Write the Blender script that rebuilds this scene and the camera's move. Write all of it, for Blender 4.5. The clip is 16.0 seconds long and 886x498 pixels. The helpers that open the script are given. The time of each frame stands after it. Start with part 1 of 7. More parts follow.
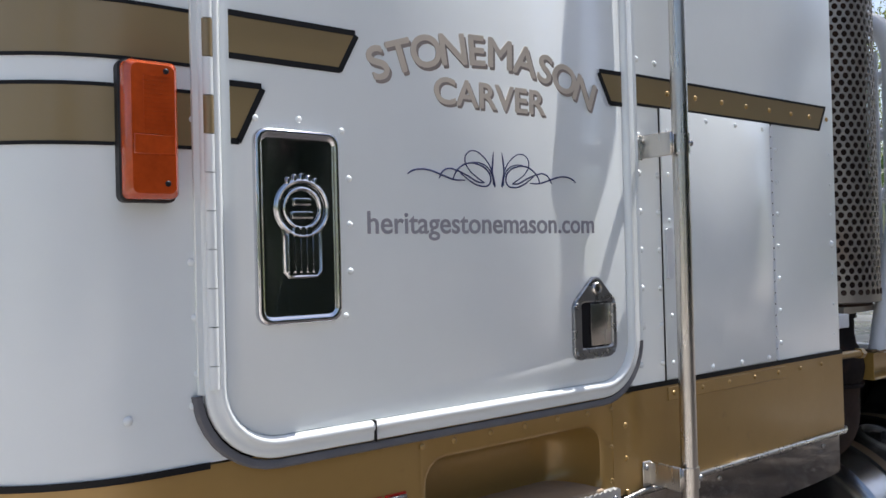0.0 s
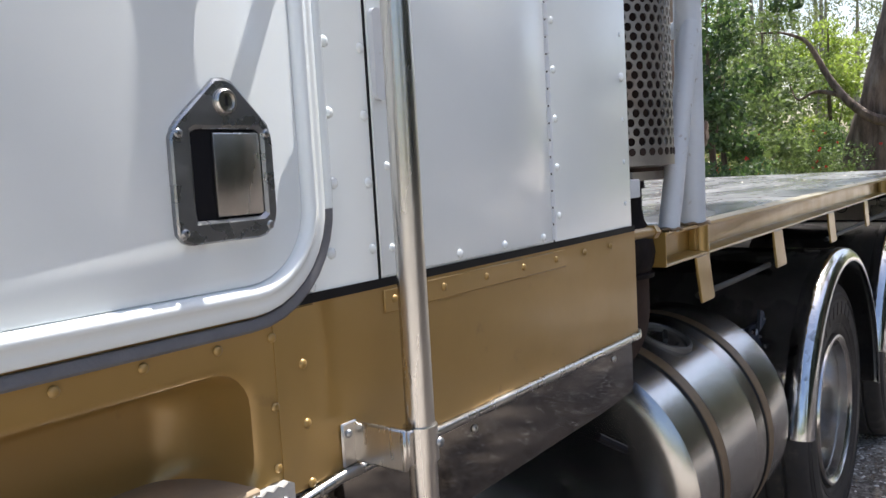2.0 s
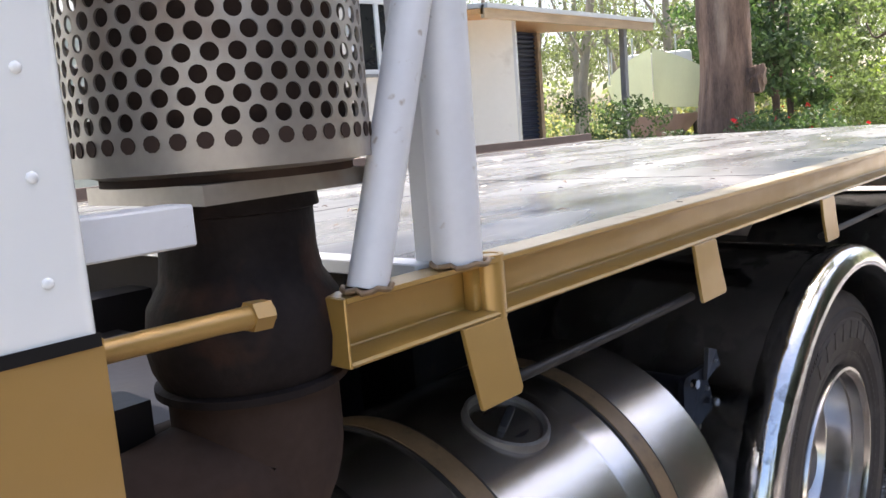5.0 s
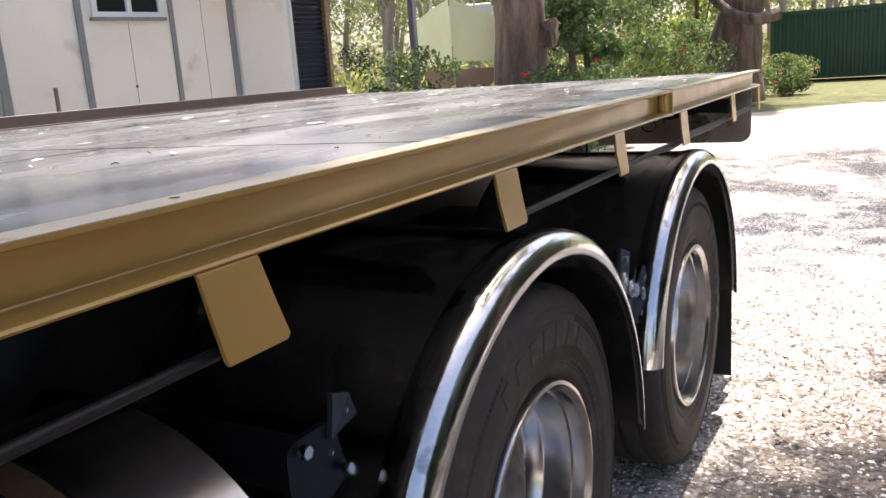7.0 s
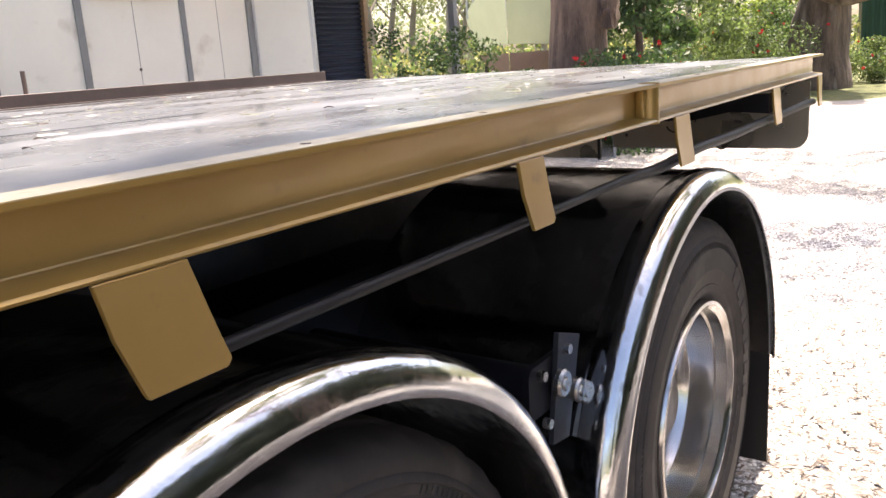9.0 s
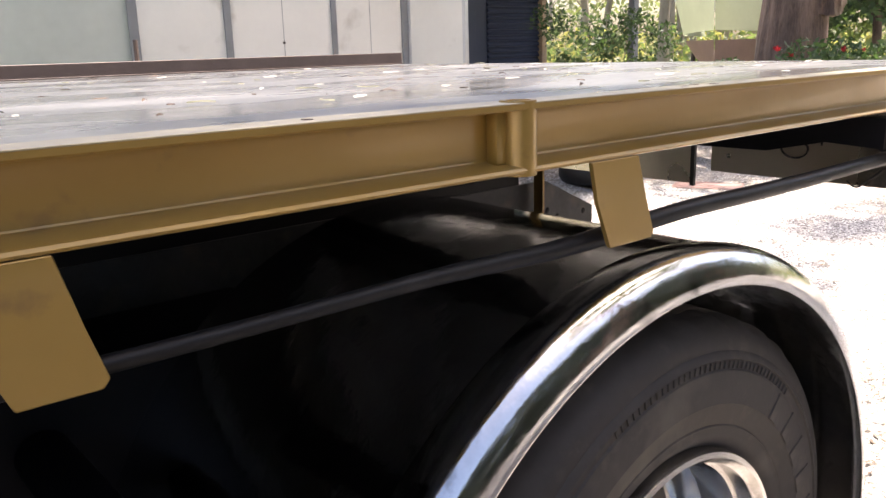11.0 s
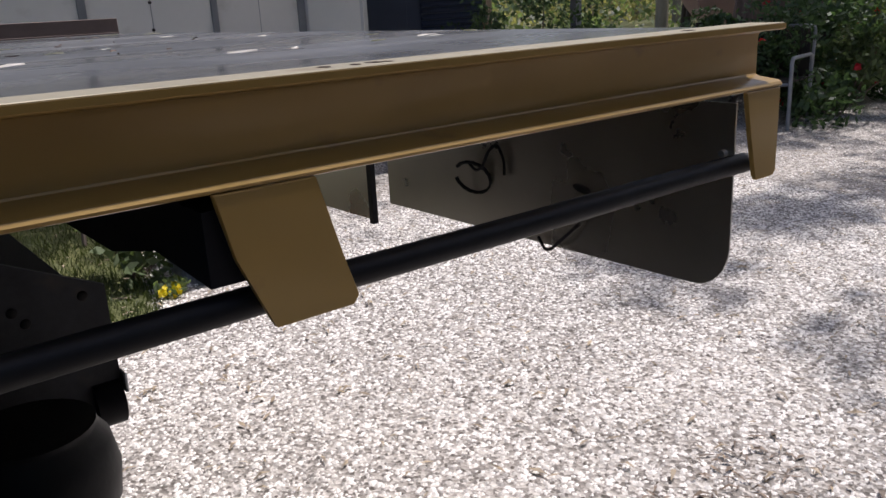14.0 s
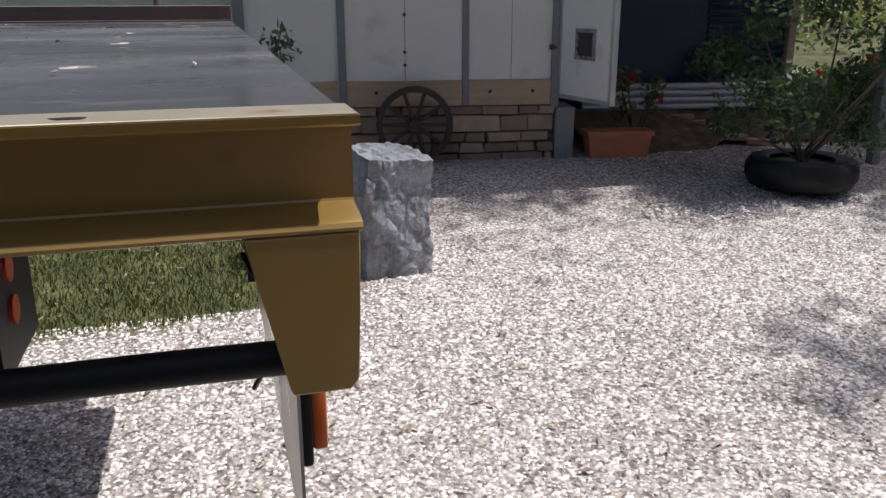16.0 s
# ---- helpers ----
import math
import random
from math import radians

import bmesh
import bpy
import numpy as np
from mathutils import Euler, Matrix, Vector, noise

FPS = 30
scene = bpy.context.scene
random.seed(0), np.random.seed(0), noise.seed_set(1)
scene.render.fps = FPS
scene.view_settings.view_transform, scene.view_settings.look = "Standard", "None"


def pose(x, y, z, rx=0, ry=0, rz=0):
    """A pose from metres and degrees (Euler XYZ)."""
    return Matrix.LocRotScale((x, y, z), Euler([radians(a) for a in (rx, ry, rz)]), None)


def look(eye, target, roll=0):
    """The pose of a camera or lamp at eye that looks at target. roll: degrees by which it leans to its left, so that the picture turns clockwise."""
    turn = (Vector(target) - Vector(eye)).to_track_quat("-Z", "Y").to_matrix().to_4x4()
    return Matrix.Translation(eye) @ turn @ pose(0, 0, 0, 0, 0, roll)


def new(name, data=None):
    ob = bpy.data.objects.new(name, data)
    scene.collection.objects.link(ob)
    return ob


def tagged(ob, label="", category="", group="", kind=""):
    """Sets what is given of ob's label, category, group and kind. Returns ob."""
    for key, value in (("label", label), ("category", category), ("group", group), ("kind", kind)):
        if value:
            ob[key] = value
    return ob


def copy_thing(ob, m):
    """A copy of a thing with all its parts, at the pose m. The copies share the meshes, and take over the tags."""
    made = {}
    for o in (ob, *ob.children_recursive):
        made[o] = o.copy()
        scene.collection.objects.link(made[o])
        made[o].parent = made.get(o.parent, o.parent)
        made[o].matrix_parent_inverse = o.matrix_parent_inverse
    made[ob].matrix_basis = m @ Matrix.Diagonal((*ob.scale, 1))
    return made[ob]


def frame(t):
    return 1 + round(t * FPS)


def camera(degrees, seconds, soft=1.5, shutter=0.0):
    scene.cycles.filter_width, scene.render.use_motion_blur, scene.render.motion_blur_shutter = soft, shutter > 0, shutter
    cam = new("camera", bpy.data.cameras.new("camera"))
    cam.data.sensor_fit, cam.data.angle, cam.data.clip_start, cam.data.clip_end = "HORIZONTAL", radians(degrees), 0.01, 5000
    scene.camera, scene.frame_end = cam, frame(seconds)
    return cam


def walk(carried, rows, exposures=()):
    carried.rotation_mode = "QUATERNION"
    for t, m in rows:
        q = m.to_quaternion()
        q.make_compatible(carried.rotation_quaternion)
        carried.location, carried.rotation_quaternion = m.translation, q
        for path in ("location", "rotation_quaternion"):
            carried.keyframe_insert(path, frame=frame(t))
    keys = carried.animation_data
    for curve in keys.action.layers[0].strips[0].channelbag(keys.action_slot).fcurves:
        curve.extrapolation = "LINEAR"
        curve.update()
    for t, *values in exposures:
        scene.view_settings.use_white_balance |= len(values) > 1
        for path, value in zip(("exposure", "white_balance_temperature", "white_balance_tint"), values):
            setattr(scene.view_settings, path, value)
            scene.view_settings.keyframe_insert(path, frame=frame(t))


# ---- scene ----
cam = camera(56.9, 16.0)
PATH = [
    (0, (-6.711, -1.057, 1.636), (-5.496, 0.531, 1.66), -1.5),
    (0.5, (-6.611, -0.92, 1.599), (-5.183, 0.48, 1.615), -2.8),
    (1, (-6.491, -0.834, 1.556), (-5.05, 0.551, 1.464), -2.7),
    (1.5, (-6.282, -0.756, 1.513), (-4.808, 0.577, 1.291), -2.4),
    (2, (-6.082, -0.656, 1.503), (-4.495, 0.547, 1.315), -3.3),
    (2.5, (-5.911, -0.582, 1.517), (-4.251, 0.519, 1.343), -2.0),
    (3, (-5.699, -0.566, 1.505), (-4.077, 0.587, 1.308), -0.7),
    (3.1, (-5.659, -0.572, 1.502), (-4.062, 0.611, 1.290), -0.8),
    (5.3, (-4.851, -0.643, 1.52), (-3.387, 0.687, 1.22), -4.4),
    (5.5, (-4.765, -0.662, 1.524), (-3.285, 0.641, 1.19), -4.5),
    (6, (-4.588, -0.674, 1.498), (-3.017, 0.495, 1.092), -4.6),
    (6.5, (-4.388, -0.637, 1.464), (-2.678, 0.292, 1.003), -4.2),
    (7, (-4.206, -0.617, 1.461), (-2.514, 0.358, 1.031), -4.1),
    (7.5, (-3.958, -0.636, 1.461), (-2.368, 0.509, 1.059), -3.2),
    (8, (-3.742, -0.623, 1.447), (-2.222, 0.589, 0.98), -3.5),
    (8.5, (-3.517, -0.581, 1.435), (-1.932, 0.555, 0.991), -2.2),
    (9, (-3.277, -0.574, 1.429), (-1.685, 0.547, 0.973), -3.9),
    (9.2, (-3.17, -0.589, 1.413), (-1.632, 0.597, 0.936), -3.2),
    (11.5, (-2.105, -0.609, 1.409), (-0.861, 0.885, 0.939), -1.9),
    (12, (-1.864, -0.592, 1.409), (-0.59, 0.873, 0.929), -1.6),
    (12.5, (-1.624, -0.548, 1.399), (-0.24, 0.773, 0.817), -1.5),
    (13, (-1.372, -0.531, 1.378), (-0.073, 0.873, 0.797), -0.5),
    (13.5, (-1.142, -0.552, 1.402), (0.013, 0.966, 0.8), -1.9),
    (14, (-0.958, -0.53, 1.395), (0.226, 0.974, 0.817), -3.0),
    (14.5, (-0.744, -0.48, 1.393), (0.425, 1.025, 0.784), -1.5),
    (15, (-0.556, -0.472, 1.396), (0.445, 1.156, 0.807), -1.5),
    (15.5, (-0.309, -0.532, 1.413), (0.445, 1.21, 0.783), 0.2),
    (16, (-0.087, -0.498, 1.418), (0.429, 1.344, 0.832), -0.1),
]
EXPOSURES = [(0.0, 0.62, 6350, 12), (1.0, 0.8, 6350, 12), (2.0, 1.07, 6450, 12), (3.0, 1.15, 6450, 13), (5.3, 1.85, 6850, 16), (6.0, 1.7, 6950, 17), (7.0, 1.38, 7050, 18), (7.5, 1.38, 7100, 18), (8.0, 1.58, 7150, 18), (9.0, 1.72, 7250, 19), (11.5, 1.75, 7300, 19), (12.0, 1.5, 7250, 19), (12.5, 0.55, 7050, 19), (13.5, -0.15, 6400, 18), (14.5, -0.3, 6300, 18), (16.0, -0.34, 6300, 18)]
walk(cam, [(t, look(eye, target, roll)) for t, eye, target, roll in PATH], EXPOSURES)

# ---- world, sun ----
SUN_DIR = Vector((-0.62, 0.03, -1.35)).normalized()   # the way the sunlight travels
world = bpy.data.worlds.new("sky")
scene.world = world
world.use_nodes = True
wn = world.node_tree
sky = wn.nodes.new("ShaderNodeTexSky")
sky.sky_type = "NISHITA"
sky.sun_disc = False
sky.sun_elevation = math.asin(-SUN_DIR.z)
sky.sun_rotation = math.atan2(-SUN_DIR.x, -SUN_DIR.y)
sky.air_density, sky.dust_density, sky.ozone_density = 1.0, 3.0, 1.0
wn.links.new(sky.outputs[0], wn.nodes["Background"].inputs[0])
wn.nodes["Background"].inputs[1].default_value = 0.125
sun = new("sun", bpy.data.lights.new("sun", "SUN"))
sun.data.energy, sun.data.angle, sun.data.color = 5.0, radians(0.55), (1.0, 0.965, 0.91)
sun.matrix_world = look((0, 0, 20), Vector((0, 0, 20)) + SUN_DIR)


# ---- materials ----
def material(name, color, rough=0.5, metal=0.0, var=0.12, scale=6.0, bump=0.0, bump_scale=60.0, dirt=None,
             dirt_amount=0.0, dirt_scale=3.0, coat=0.0, spec=0.5, rough_var=0.0, stretch=(1, 1, 1), rand=0.0):
    """A painted, metal or mineral surface: base colour with coarse and fine variation, optional dirt patches and fine relief."""
    m = bpy.data.materials.new(name)
    m.use_nodes = True
    nt = m.node_tree
    N, L = nt.nodes, nt.links
    b = N["Principled BSDF"]
    b.inputs["Metallic"].default_value = metal
    b.inputs["Roughness"].default_value = rough
    b.inputs["Specular IOR Level"].default_value = spec
    b.inputs["Coat Weight"].default_value = coat
    b.inputs["Coat Roughness"].default_value = 0.08
    co = N.new("ShaderNodeTexCoord")
    mp = N.new("ShaderNodeMapping")
    mp.inputs["Scale"].default_value = stretch
    L.new(co.outputs["Object"], mp.inputs["Vector"])

    def tex(sc, detail=4.0):
        t = N.new("ShaderNodeTexNoise")
        t.inputs["Scale"].default_value = sc
        t.inputs["Detail"].default_value = detail
        L.new(mp.outputs[0], t.inputs["Vector"])
        return t

    big, fine = tex(scale), tex(scale * 9.0, 5.0)
    mix = N.new("ShaderNodeMath")
    mix.operation = "MULTIPLY_ADD"
    L.new(fine.outputs["Fac"], mix.inputs[0])
    mix.inputs[1].default_value = 0.4
    L.new(big.outputs["Fac"], mix.inputs[2])
    ramp = N.new("ShaderNodeMapRange")
    ramp.inputs["From Min"].default_value, ramp.inputs["From Max"].default_value = 0.35, 1.05
    ramp.inputs["To Min"].default_value, ramp.inputs["To Max"].default_value = 1.0 - var, 1.0 + var
    L.new(mix.outputs[0], ramp.inputs["Value"])
    vec = N.new("ShaderNodeVectorMath")
    vec.operation = "SCALE"
    vec.inputs[0].default_value = color
    L.new(ramp.outputs[0], vec.inputs["Scale"])
    out = vec.outputs[0]
    if rand:
        oi = N.new("ShaderNodeObjectInfo")
        rr = N.new("ShaderNodeMapRange")
        rr.inputs["To Min"].default_value, rr.inputs["To Max"].default_value = 1.0 - rand, 1.0 + rand
        L.new(oi.outputs["Random"], rr.inputs["Value"])
        v2 = N.new("ShaderNodeVectorMath")
        v2.operation = "SCALE"
        L.new(out, v2.inputs[0])
        L.new(rr.outputs[0], v2.inputs["Scale"])
        out = v2.outputs[0]
    if dirt:
        dn = tex(dirt_scale, 6.0)
        dr = N.new("ShaderNodeMapRange")
        dr.inputs["From Min"].default_value, dr.inputs["From Max"].default_value = 0.62 - 0.25 * dirt_amount, 0.78 - 0.15 * dirt_amount
        L.new(dn.outputs["Fac"], dr.inputs["Value"])
        dm = N.new("ShaderNodeMix")
        dm.data_type = "RGBA"
        L.new(dr.outputs[0], dm.inputs["Factor"])
        L.new(out, dm.inputs["A"])
        dm.inputs["B"].default_value = (*dirt, 1)
        out = dm.outputs["Result"]
    L.new(out, b.inputs["Base Color"])
    if rough_var:
        r2 = N.new("ShaderNodeMapRange")
        r2.inputs["From Min"].default_value, r2.inputs["From Max"].default_value = 0.3, 0.7
        r2.inputs["To Min"].default_value, r2.inputs["To Max"].default_value = max(rough - rough_var, 0.02), min(rough + rough_var, 1)
        rt = tex(scale * 2.3, 6.0)
        L.new(rt.outputs["Fac"], r2.inputs["Value"])
        L.new(r2.outputs[0], b.inputs["Roughness"])
    if bump:
        bn = tex(bump_scale, 5.0)
        bp = N.new("ShaderNodeBump")
        bp.inputs["Strength"].default_value = 0.6
        bp.inputs["Distance"].default_value = bump
        L.new(bn.outputs["Fac"], bp.inputs["Height"])
        L.new(bp.outputs[0], b.inputs["Normal"])
    return m


M_WHITE = material("white_paint", (0.775, 0.82, 0.825), 0.22, var=0.03, scale=2.5, coat=0.5, bump=0.0006, bump_scale=5)
M_WHITE_OLD = material("weathered_white_paint", (0.62, 0.65, 0.68), 0.42, var=0.07, scale=11, dirt=(0.26, 0.20, 0.13), dirt_amount=-0.15, dirt_scale=48, bump=0.0006, bump_scale=30)
M_GOLD = material("gold_paint", (0.36, 0.224, 0.070), 0.36, metal=0.35, var=0.07, scale=4, bump=0.0004, bump_scale=40, dirt=(0.24, 0.145, 0.055), dirt_amount=-0.1, dirt_scale=22, coat=0.35, rough_var=0.08)
M_GOLD_TRAY = material("gold_tray_paint", (0.365, 0.229, 0.062), 0.36, metal=0.35, var=0.07, scale=4, bump=0.0004, bump_scale=40, dirt=(0.24, 0.145, 0.055), dirt_amount=-0.1, dirt_scale=22, coat=0.35, rough_var=0.08)
M_WORN = material("worn_pale_edge", (0.36, 0.32, 0.225), 0.45, metal=0.15, var=0.15, scale=18, dirt=(0.20, 0.125, 0.05), dirt_amount=0.12, dirt_scale=26, bump=0.0008, bump_scale=60)
M_GOLD_TRIM = material("gold_stripe_paint", (0.27, 0.20, 0.10), 0.3, metal=0.2, var=0.05, scale=5, coat=0.4)
M_BLACK_LINE = material("black_line_paint", (0.008, 0.008, 0.009), 0.5, var=0.1, spec=0.25)
M_BLACK = material("black_chassis_paint", (0.0065, 0.0065, 0.0090), 0.5, spec=0.25, var=0.25, scale=7, dirt=(0.012, 0.011, 0.010), dirt_amount=0.12, dirt_scale=6, bump=0.0006)
M_RUBBER = material("black_rubber", (0.009, 0.009, 0.010), 0.5, var=0.2, scale=9, bump=0.0006, bump_scale=80, spec=0.35, dirt=(0.03, 0.028, 0.025), dirt_amount=0.1, dirt_scale=9)
M_TYRE = material("tyre_rubber", (0.0525, 0.0454, 0.0408), 0.72, var=0.25, scale=5, bump=0.0008, bump_scale=70, dirt=(0.11, 0.095, 0.075), dirt_amount=0.25, dirt_scale=7)
M_SEAL = material("grey_rubber_seal", (0.13, 0.13, 0.14), 0.65, var=0.15, scale=30, bump=0.0012, bump_scale=260)
M_CHROME = material("polished_stainless", (0.62, 0.63, 0.64), 0.11, metal=1.0, var=0.08, scale=18, bump=0.0016, bump_scale=22, rough_var=0.07)
M_LIP = material("streaked_stainless", (0.62, 0.63, 0.64), 0.13, metal=1.0, var=0.12, scale=30, bump=0.0016, bump_scale=30, rough_var=0.07, dirt=(0.22, 0.22, 0.21), dirt_amount=0.05, dirt_scale=20)
M_SMOKED = material("polished_skirt_steel", (0.20, 0.188, 0.178), 0.05, metal=1.0, var=0.1, scale=7, rough_var=0.03, dirt=(0.10, 0.085, 0.07), dirt_amount=0.1, dirt_scale=9)
M_STEEL = material("brushed_stainless", (0.55, 0.53, 0.50), 0.28, metal=1.0, var=0.10, scale=14, rough_var=0.08, stretch=(1, 1, 0.15))
M_ALU = material("tank_aluminium", (0.55, 0.54, 0.52), 0.23, metal=1.0, var=0.10, scale=3, bump=0.0010, bump_scale=4, rough_var=0.03, stretch=(0.3, 1, 1))
M_RIM = material("wheel_alloy", (0.58, 0.57, 0.555), 0.19, metal=1.0, var=0.08, scale=9, rough_var=0.05, dirt=(0.25, 0.22, 0.18), dirt_amount=0.04, dirt_scale=8)
# darker than the rim alloy: shade deep in the dish is put into the colour
M_DISC = material("wheel_disc_alloy", (0.20, 0.195, 0.19), 0.5, metal=0.7, var=0.2, scale=9, rough_var=0.1, dirt=(0.12, 0.10, 0.08), dirt_amount=0.25, dirt_scale=9)
M_STRAP = material("worn_tan_strap", (0.20, 0.135, 0.075), 0.45, metal=0.2, var=0.25, scale=16, dirt=(0.08, 0.055, 0.04), dirt_amount=0.1, dirt_scale=20)
M_CAST = material("cast_zinc", (0.33, 0.34, 0.35), 0.30, metal=0.9, var=0.1, scale=18, rough_var=0.1)
M_DUST = material("dusty_step", (0.30, 0.225, 0.15), 0.75, var=0.2, scale=14, bump=0.0008, bump_scale=90)
M_WELD = material("stained_weld", (0.19, 0.13, 0.075), 0.5, metal=0.3, var=0.4, scale=60, bump=0.002, bump_scale=120)
M_TREAD = material("galvanised_tread", (0.55, 0.55, 0.54), 0.48, metal=0.6, var=0.15, scale=24, dirt=(0.25, 0.2, 0.15), dirt_amount=0.1, dirt_scale=18)
M_GUARD = material("perforated_steel", (0.35, 0.325, 0.29), 0.45, metal=0.75, var=0.2, scale=11, dirt=(0.20, 0.12, 0.08), dirt_amount=0.25, dirt_scale=7)
M_RUST = material("rusty_exhaust", (0.040, 0.027, 0.022), 0.8, metal=0.0, spec=0.12, var=0.4, scale=9, bump=0.002, bump_scale=35, dirt=(0.075, 0.038, 0.024), dirt_amount=0.25, dirt_scale=8)
M_DARKPIPE = material("sooty_exhaust", (0.016, 0.013, 0.013), 0.66, metal=0.1, var=0.6, scale=9, bump=0.006, bump_scale=30, dirt=(0.050, 0.026, 0.018), dirt_amount=0.35, dirt_scale=14, spec=0.12)
M_DECK = material("deck_plate", (0.092, 0.093, 0.092), 0.27, spec=0.9, var=0.30, scale=1.6, bump=0.0012, bump_scale=14, rough_var=0.14, dirt=(0.20, 0.20, 0.20), dirt_amount=0.35, dirt_scale=2.2, stretch=(0.5, 1.2, 1))
def scuff(mat, scale, colour, lo, hi, stretch):
    """Lay fine pale scuffs over a material's base colour."""
    N, L = mat.node_tree.nodes, mat.node_tree.links
    b = N["Principled BSDF"]
    src = b.inputs["Base Color"].links[0].from_socket
    co, mp, t = N.new("ShaderNodeTexCoord"), N.new("ShaderNodeMapping"), N.new("ShaderNodeTexNoise")
    mp.inputs["Scale"].default_value = stretch
    t.inputs["Scale"].default_value, t.inputs["Detail"].default_value, t.inputs["Roughness"].default_value = scale, 9.0, 0.72
    r, m = N.new("ShaderNodeMapRange"), N.new("ShaderNodeMix")
    m.data_type = "RGBA"
    r.inputs["From Min"].default_value, r.inputs["From Max"].default_value = lo, hi
    L.new(co.outputs["Object"], mp.inputs["Vector"])
    L.new(mp.outputs[0], t.inputs["Vector"])
    L.new(t.outputs["Fac"], r.inputs["Value"])
    L.new(r.outputs[0], m.inputs["Factor"])
    L.new(src, m.inputs["A"])
    m.inputs["B"].default_value = (*colour, 1)
    L.new(m.outputs["Result"], b.inputs["Base Color"])


scuff(M_DECK, 9.0, (0.30, 0.30, 0.30), 0.62, 0.78, (0.45, 1.8, 1))
scuff(M_DECK, 5.0, (0.035, 0.033, 0.032), 0.60, 0.72, (1, 1, 1))
scuff(M_DECK, 2.6, (0.46, 0.46, 0.46), 0.62, 0.71, (0.7, 15, 1))
for gold in (M_GOLD, M_GOLD_TRAY):
    scuff(gold, 38.0, (0.10, 0.055, 0.025), 0.70, 0.78, (1, 1, 1))
scuff(M_TYRE, 9.0, (0.10, 0.085, 0.068), 0.54, 0.72, (1, 1, 1))
M_BROWN = material("weathered_brown_steel", (0.105, 0.075, 0.065), 0.6, var=0.2, scale=8, bump=0.001)
M_AMBER = material("amber_lens", (0.42, 0.06, 0.010), 0.16, var=0.35, scale=16, coat=0.6)
M_AMBER_REAR = material("amber_tail_lens", (0.72, 0.15, 0.016), 0.16, var=0.12, scale=16, coat=0.6)
M_COVER = material("polished_cover_plate", (0.64, 0.65, 0.68), 0.10, metal=1.0, var=0.05, scale=6, bump=0.006, bump_scale=4.0, rough_var=0.02)
M_PANEL = material("satin_stainless_panel", (0.62, 0.585, 0.52), 0.29, metal=1.0, var=0.06, scale=2.5, rough_var=0.05)
M_RED = material("red_lens", (0.5, 0.02, 0.02), 0.18, var=0.1, scale=20, coat=0.5)
M_RED_PAINT = material("red_enamel", (0.55, 0.03, 0.02), 0.3, var=0.1)
M_LETTER = material("tan_lettering", (0.56, 0.50, 0.42), 0.3, var=0.05, coat=0.3)
M_LSHADOW = material("brown_letter_shade", (0.30, 0.26, 0.24), 0.3, var=0.05, coat=0.3)
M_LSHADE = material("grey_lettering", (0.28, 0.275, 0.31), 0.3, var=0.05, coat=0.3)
M_LBLUE = material("navy_pinstripe", (0.035, 0.045, 0.12), 0.7, var=0.05, spec=0.15)
M_SHED = material("cream_wall_panel", (0.72, 0.71, 0.66), 0.5, var=0.05, scale=2.2, dirt=(0.45, 0.42, 0.36), dirt_amount=0.1, dirt_scale=2.5)
M_BATTEN = material("grey_batten", (0.20, 0.21, 0.22), 0.5, var=0.12, scale=6)
M_TIMBER = material("pale_timber", (0.42, 0.32, 0.21), 0.65, var=0.22, scale=3, stretch=(1, 1, 7), bump=0.001)
M_SOFFIT = material("varnished_soffit", (0.52, 0.28, 0.11), 0.5, var=0.15, scale=4, stretch=(0.4, 6, 1))
M_NAVY = material("navy_sheet_metal", (0.026, 0.040, 0.075), 0.42, var=0.12, scale=4)
M_GREENBOX = material("green_container_steel", (0.018, 0.062, 0.046), 0.5, var=0.15, scale=3)
M_STONE = material("wall_stone", (0.31, 0.24, 0.18), 0.85, var=0.2, scale=9, bump=0.006, bump_scale=22, rand=0.35)
M_MORTAR = material("mortar", (0.12, 0.11, 0.10), 0.9, var=0.15, scale=14, bump=0.002)
M_ROCK = material("grey_boulder", (0.25, 0.265, 0.285), 0.8, var=0.75, scale=6, bump=0.06, bump_scale=16, dirt=(0.33, 0.24, 0.14), dirt_amount=0.2, dirt_scale=4)
M_IRON = material("dark_wagon_iron", (0.045, 0.035, 0.03), 0.7, var=0.3, scale=9)
M_BRACKET = material("dark_grey_bracket_steel", (0.040, 0.042, 0.047), 0.45, metal=0.3, var=0.4, scale=12, bump=0.002, bump_scale=40, dirt=(0.08, 0.07, 0.06), dirt_amount=0.2, dirt_scale=14)
M_EARTH = material("brown_garden_earth", (0.13, 0.085, 0.062), 0.95, var=0.7, scale=7, bump=0.03, bump_scale=30, dirt=(0.24, 0.17, 0.12), dirt_amount=0.35, dirt_scale=9)
M_PAVER = material("pink_concrete_paver", (0.46, 0.29, 0.25), 0.88, var=0.35, scale=10, bump=0.01, bump_scale=40, dirt=(0.28, 0.2, 0.15), dirt_amount=0.25, dirt_scale=8)
M_TERRA = material("terracotta", (0.45, 0.17, 0.09), 0.75, var=0.15, scale=9)
M_BARK = material("gum_bark", (0.185, 0.122, 0.09), 0.85, var=0.9, scale=3.4, bump=0.07, bump_scale=10, stretch=(1.6, 1.6, 0.35), dirt=(0.50, 0.40, 0.30), dirt_amount=0.22, dirt_scale=1.4)
M_BARK_DARK = material("dark_bark", (0.13, 0.095, 0.075), 0.9, var=0.9, scale=3.5, bump=0.07, bump_scale=7, stretch=(1.6, 1.6, 0.3), dirt=(0.24, 0.20, 0.17), dirt_amount=0.3, dirt_scale=2.5)
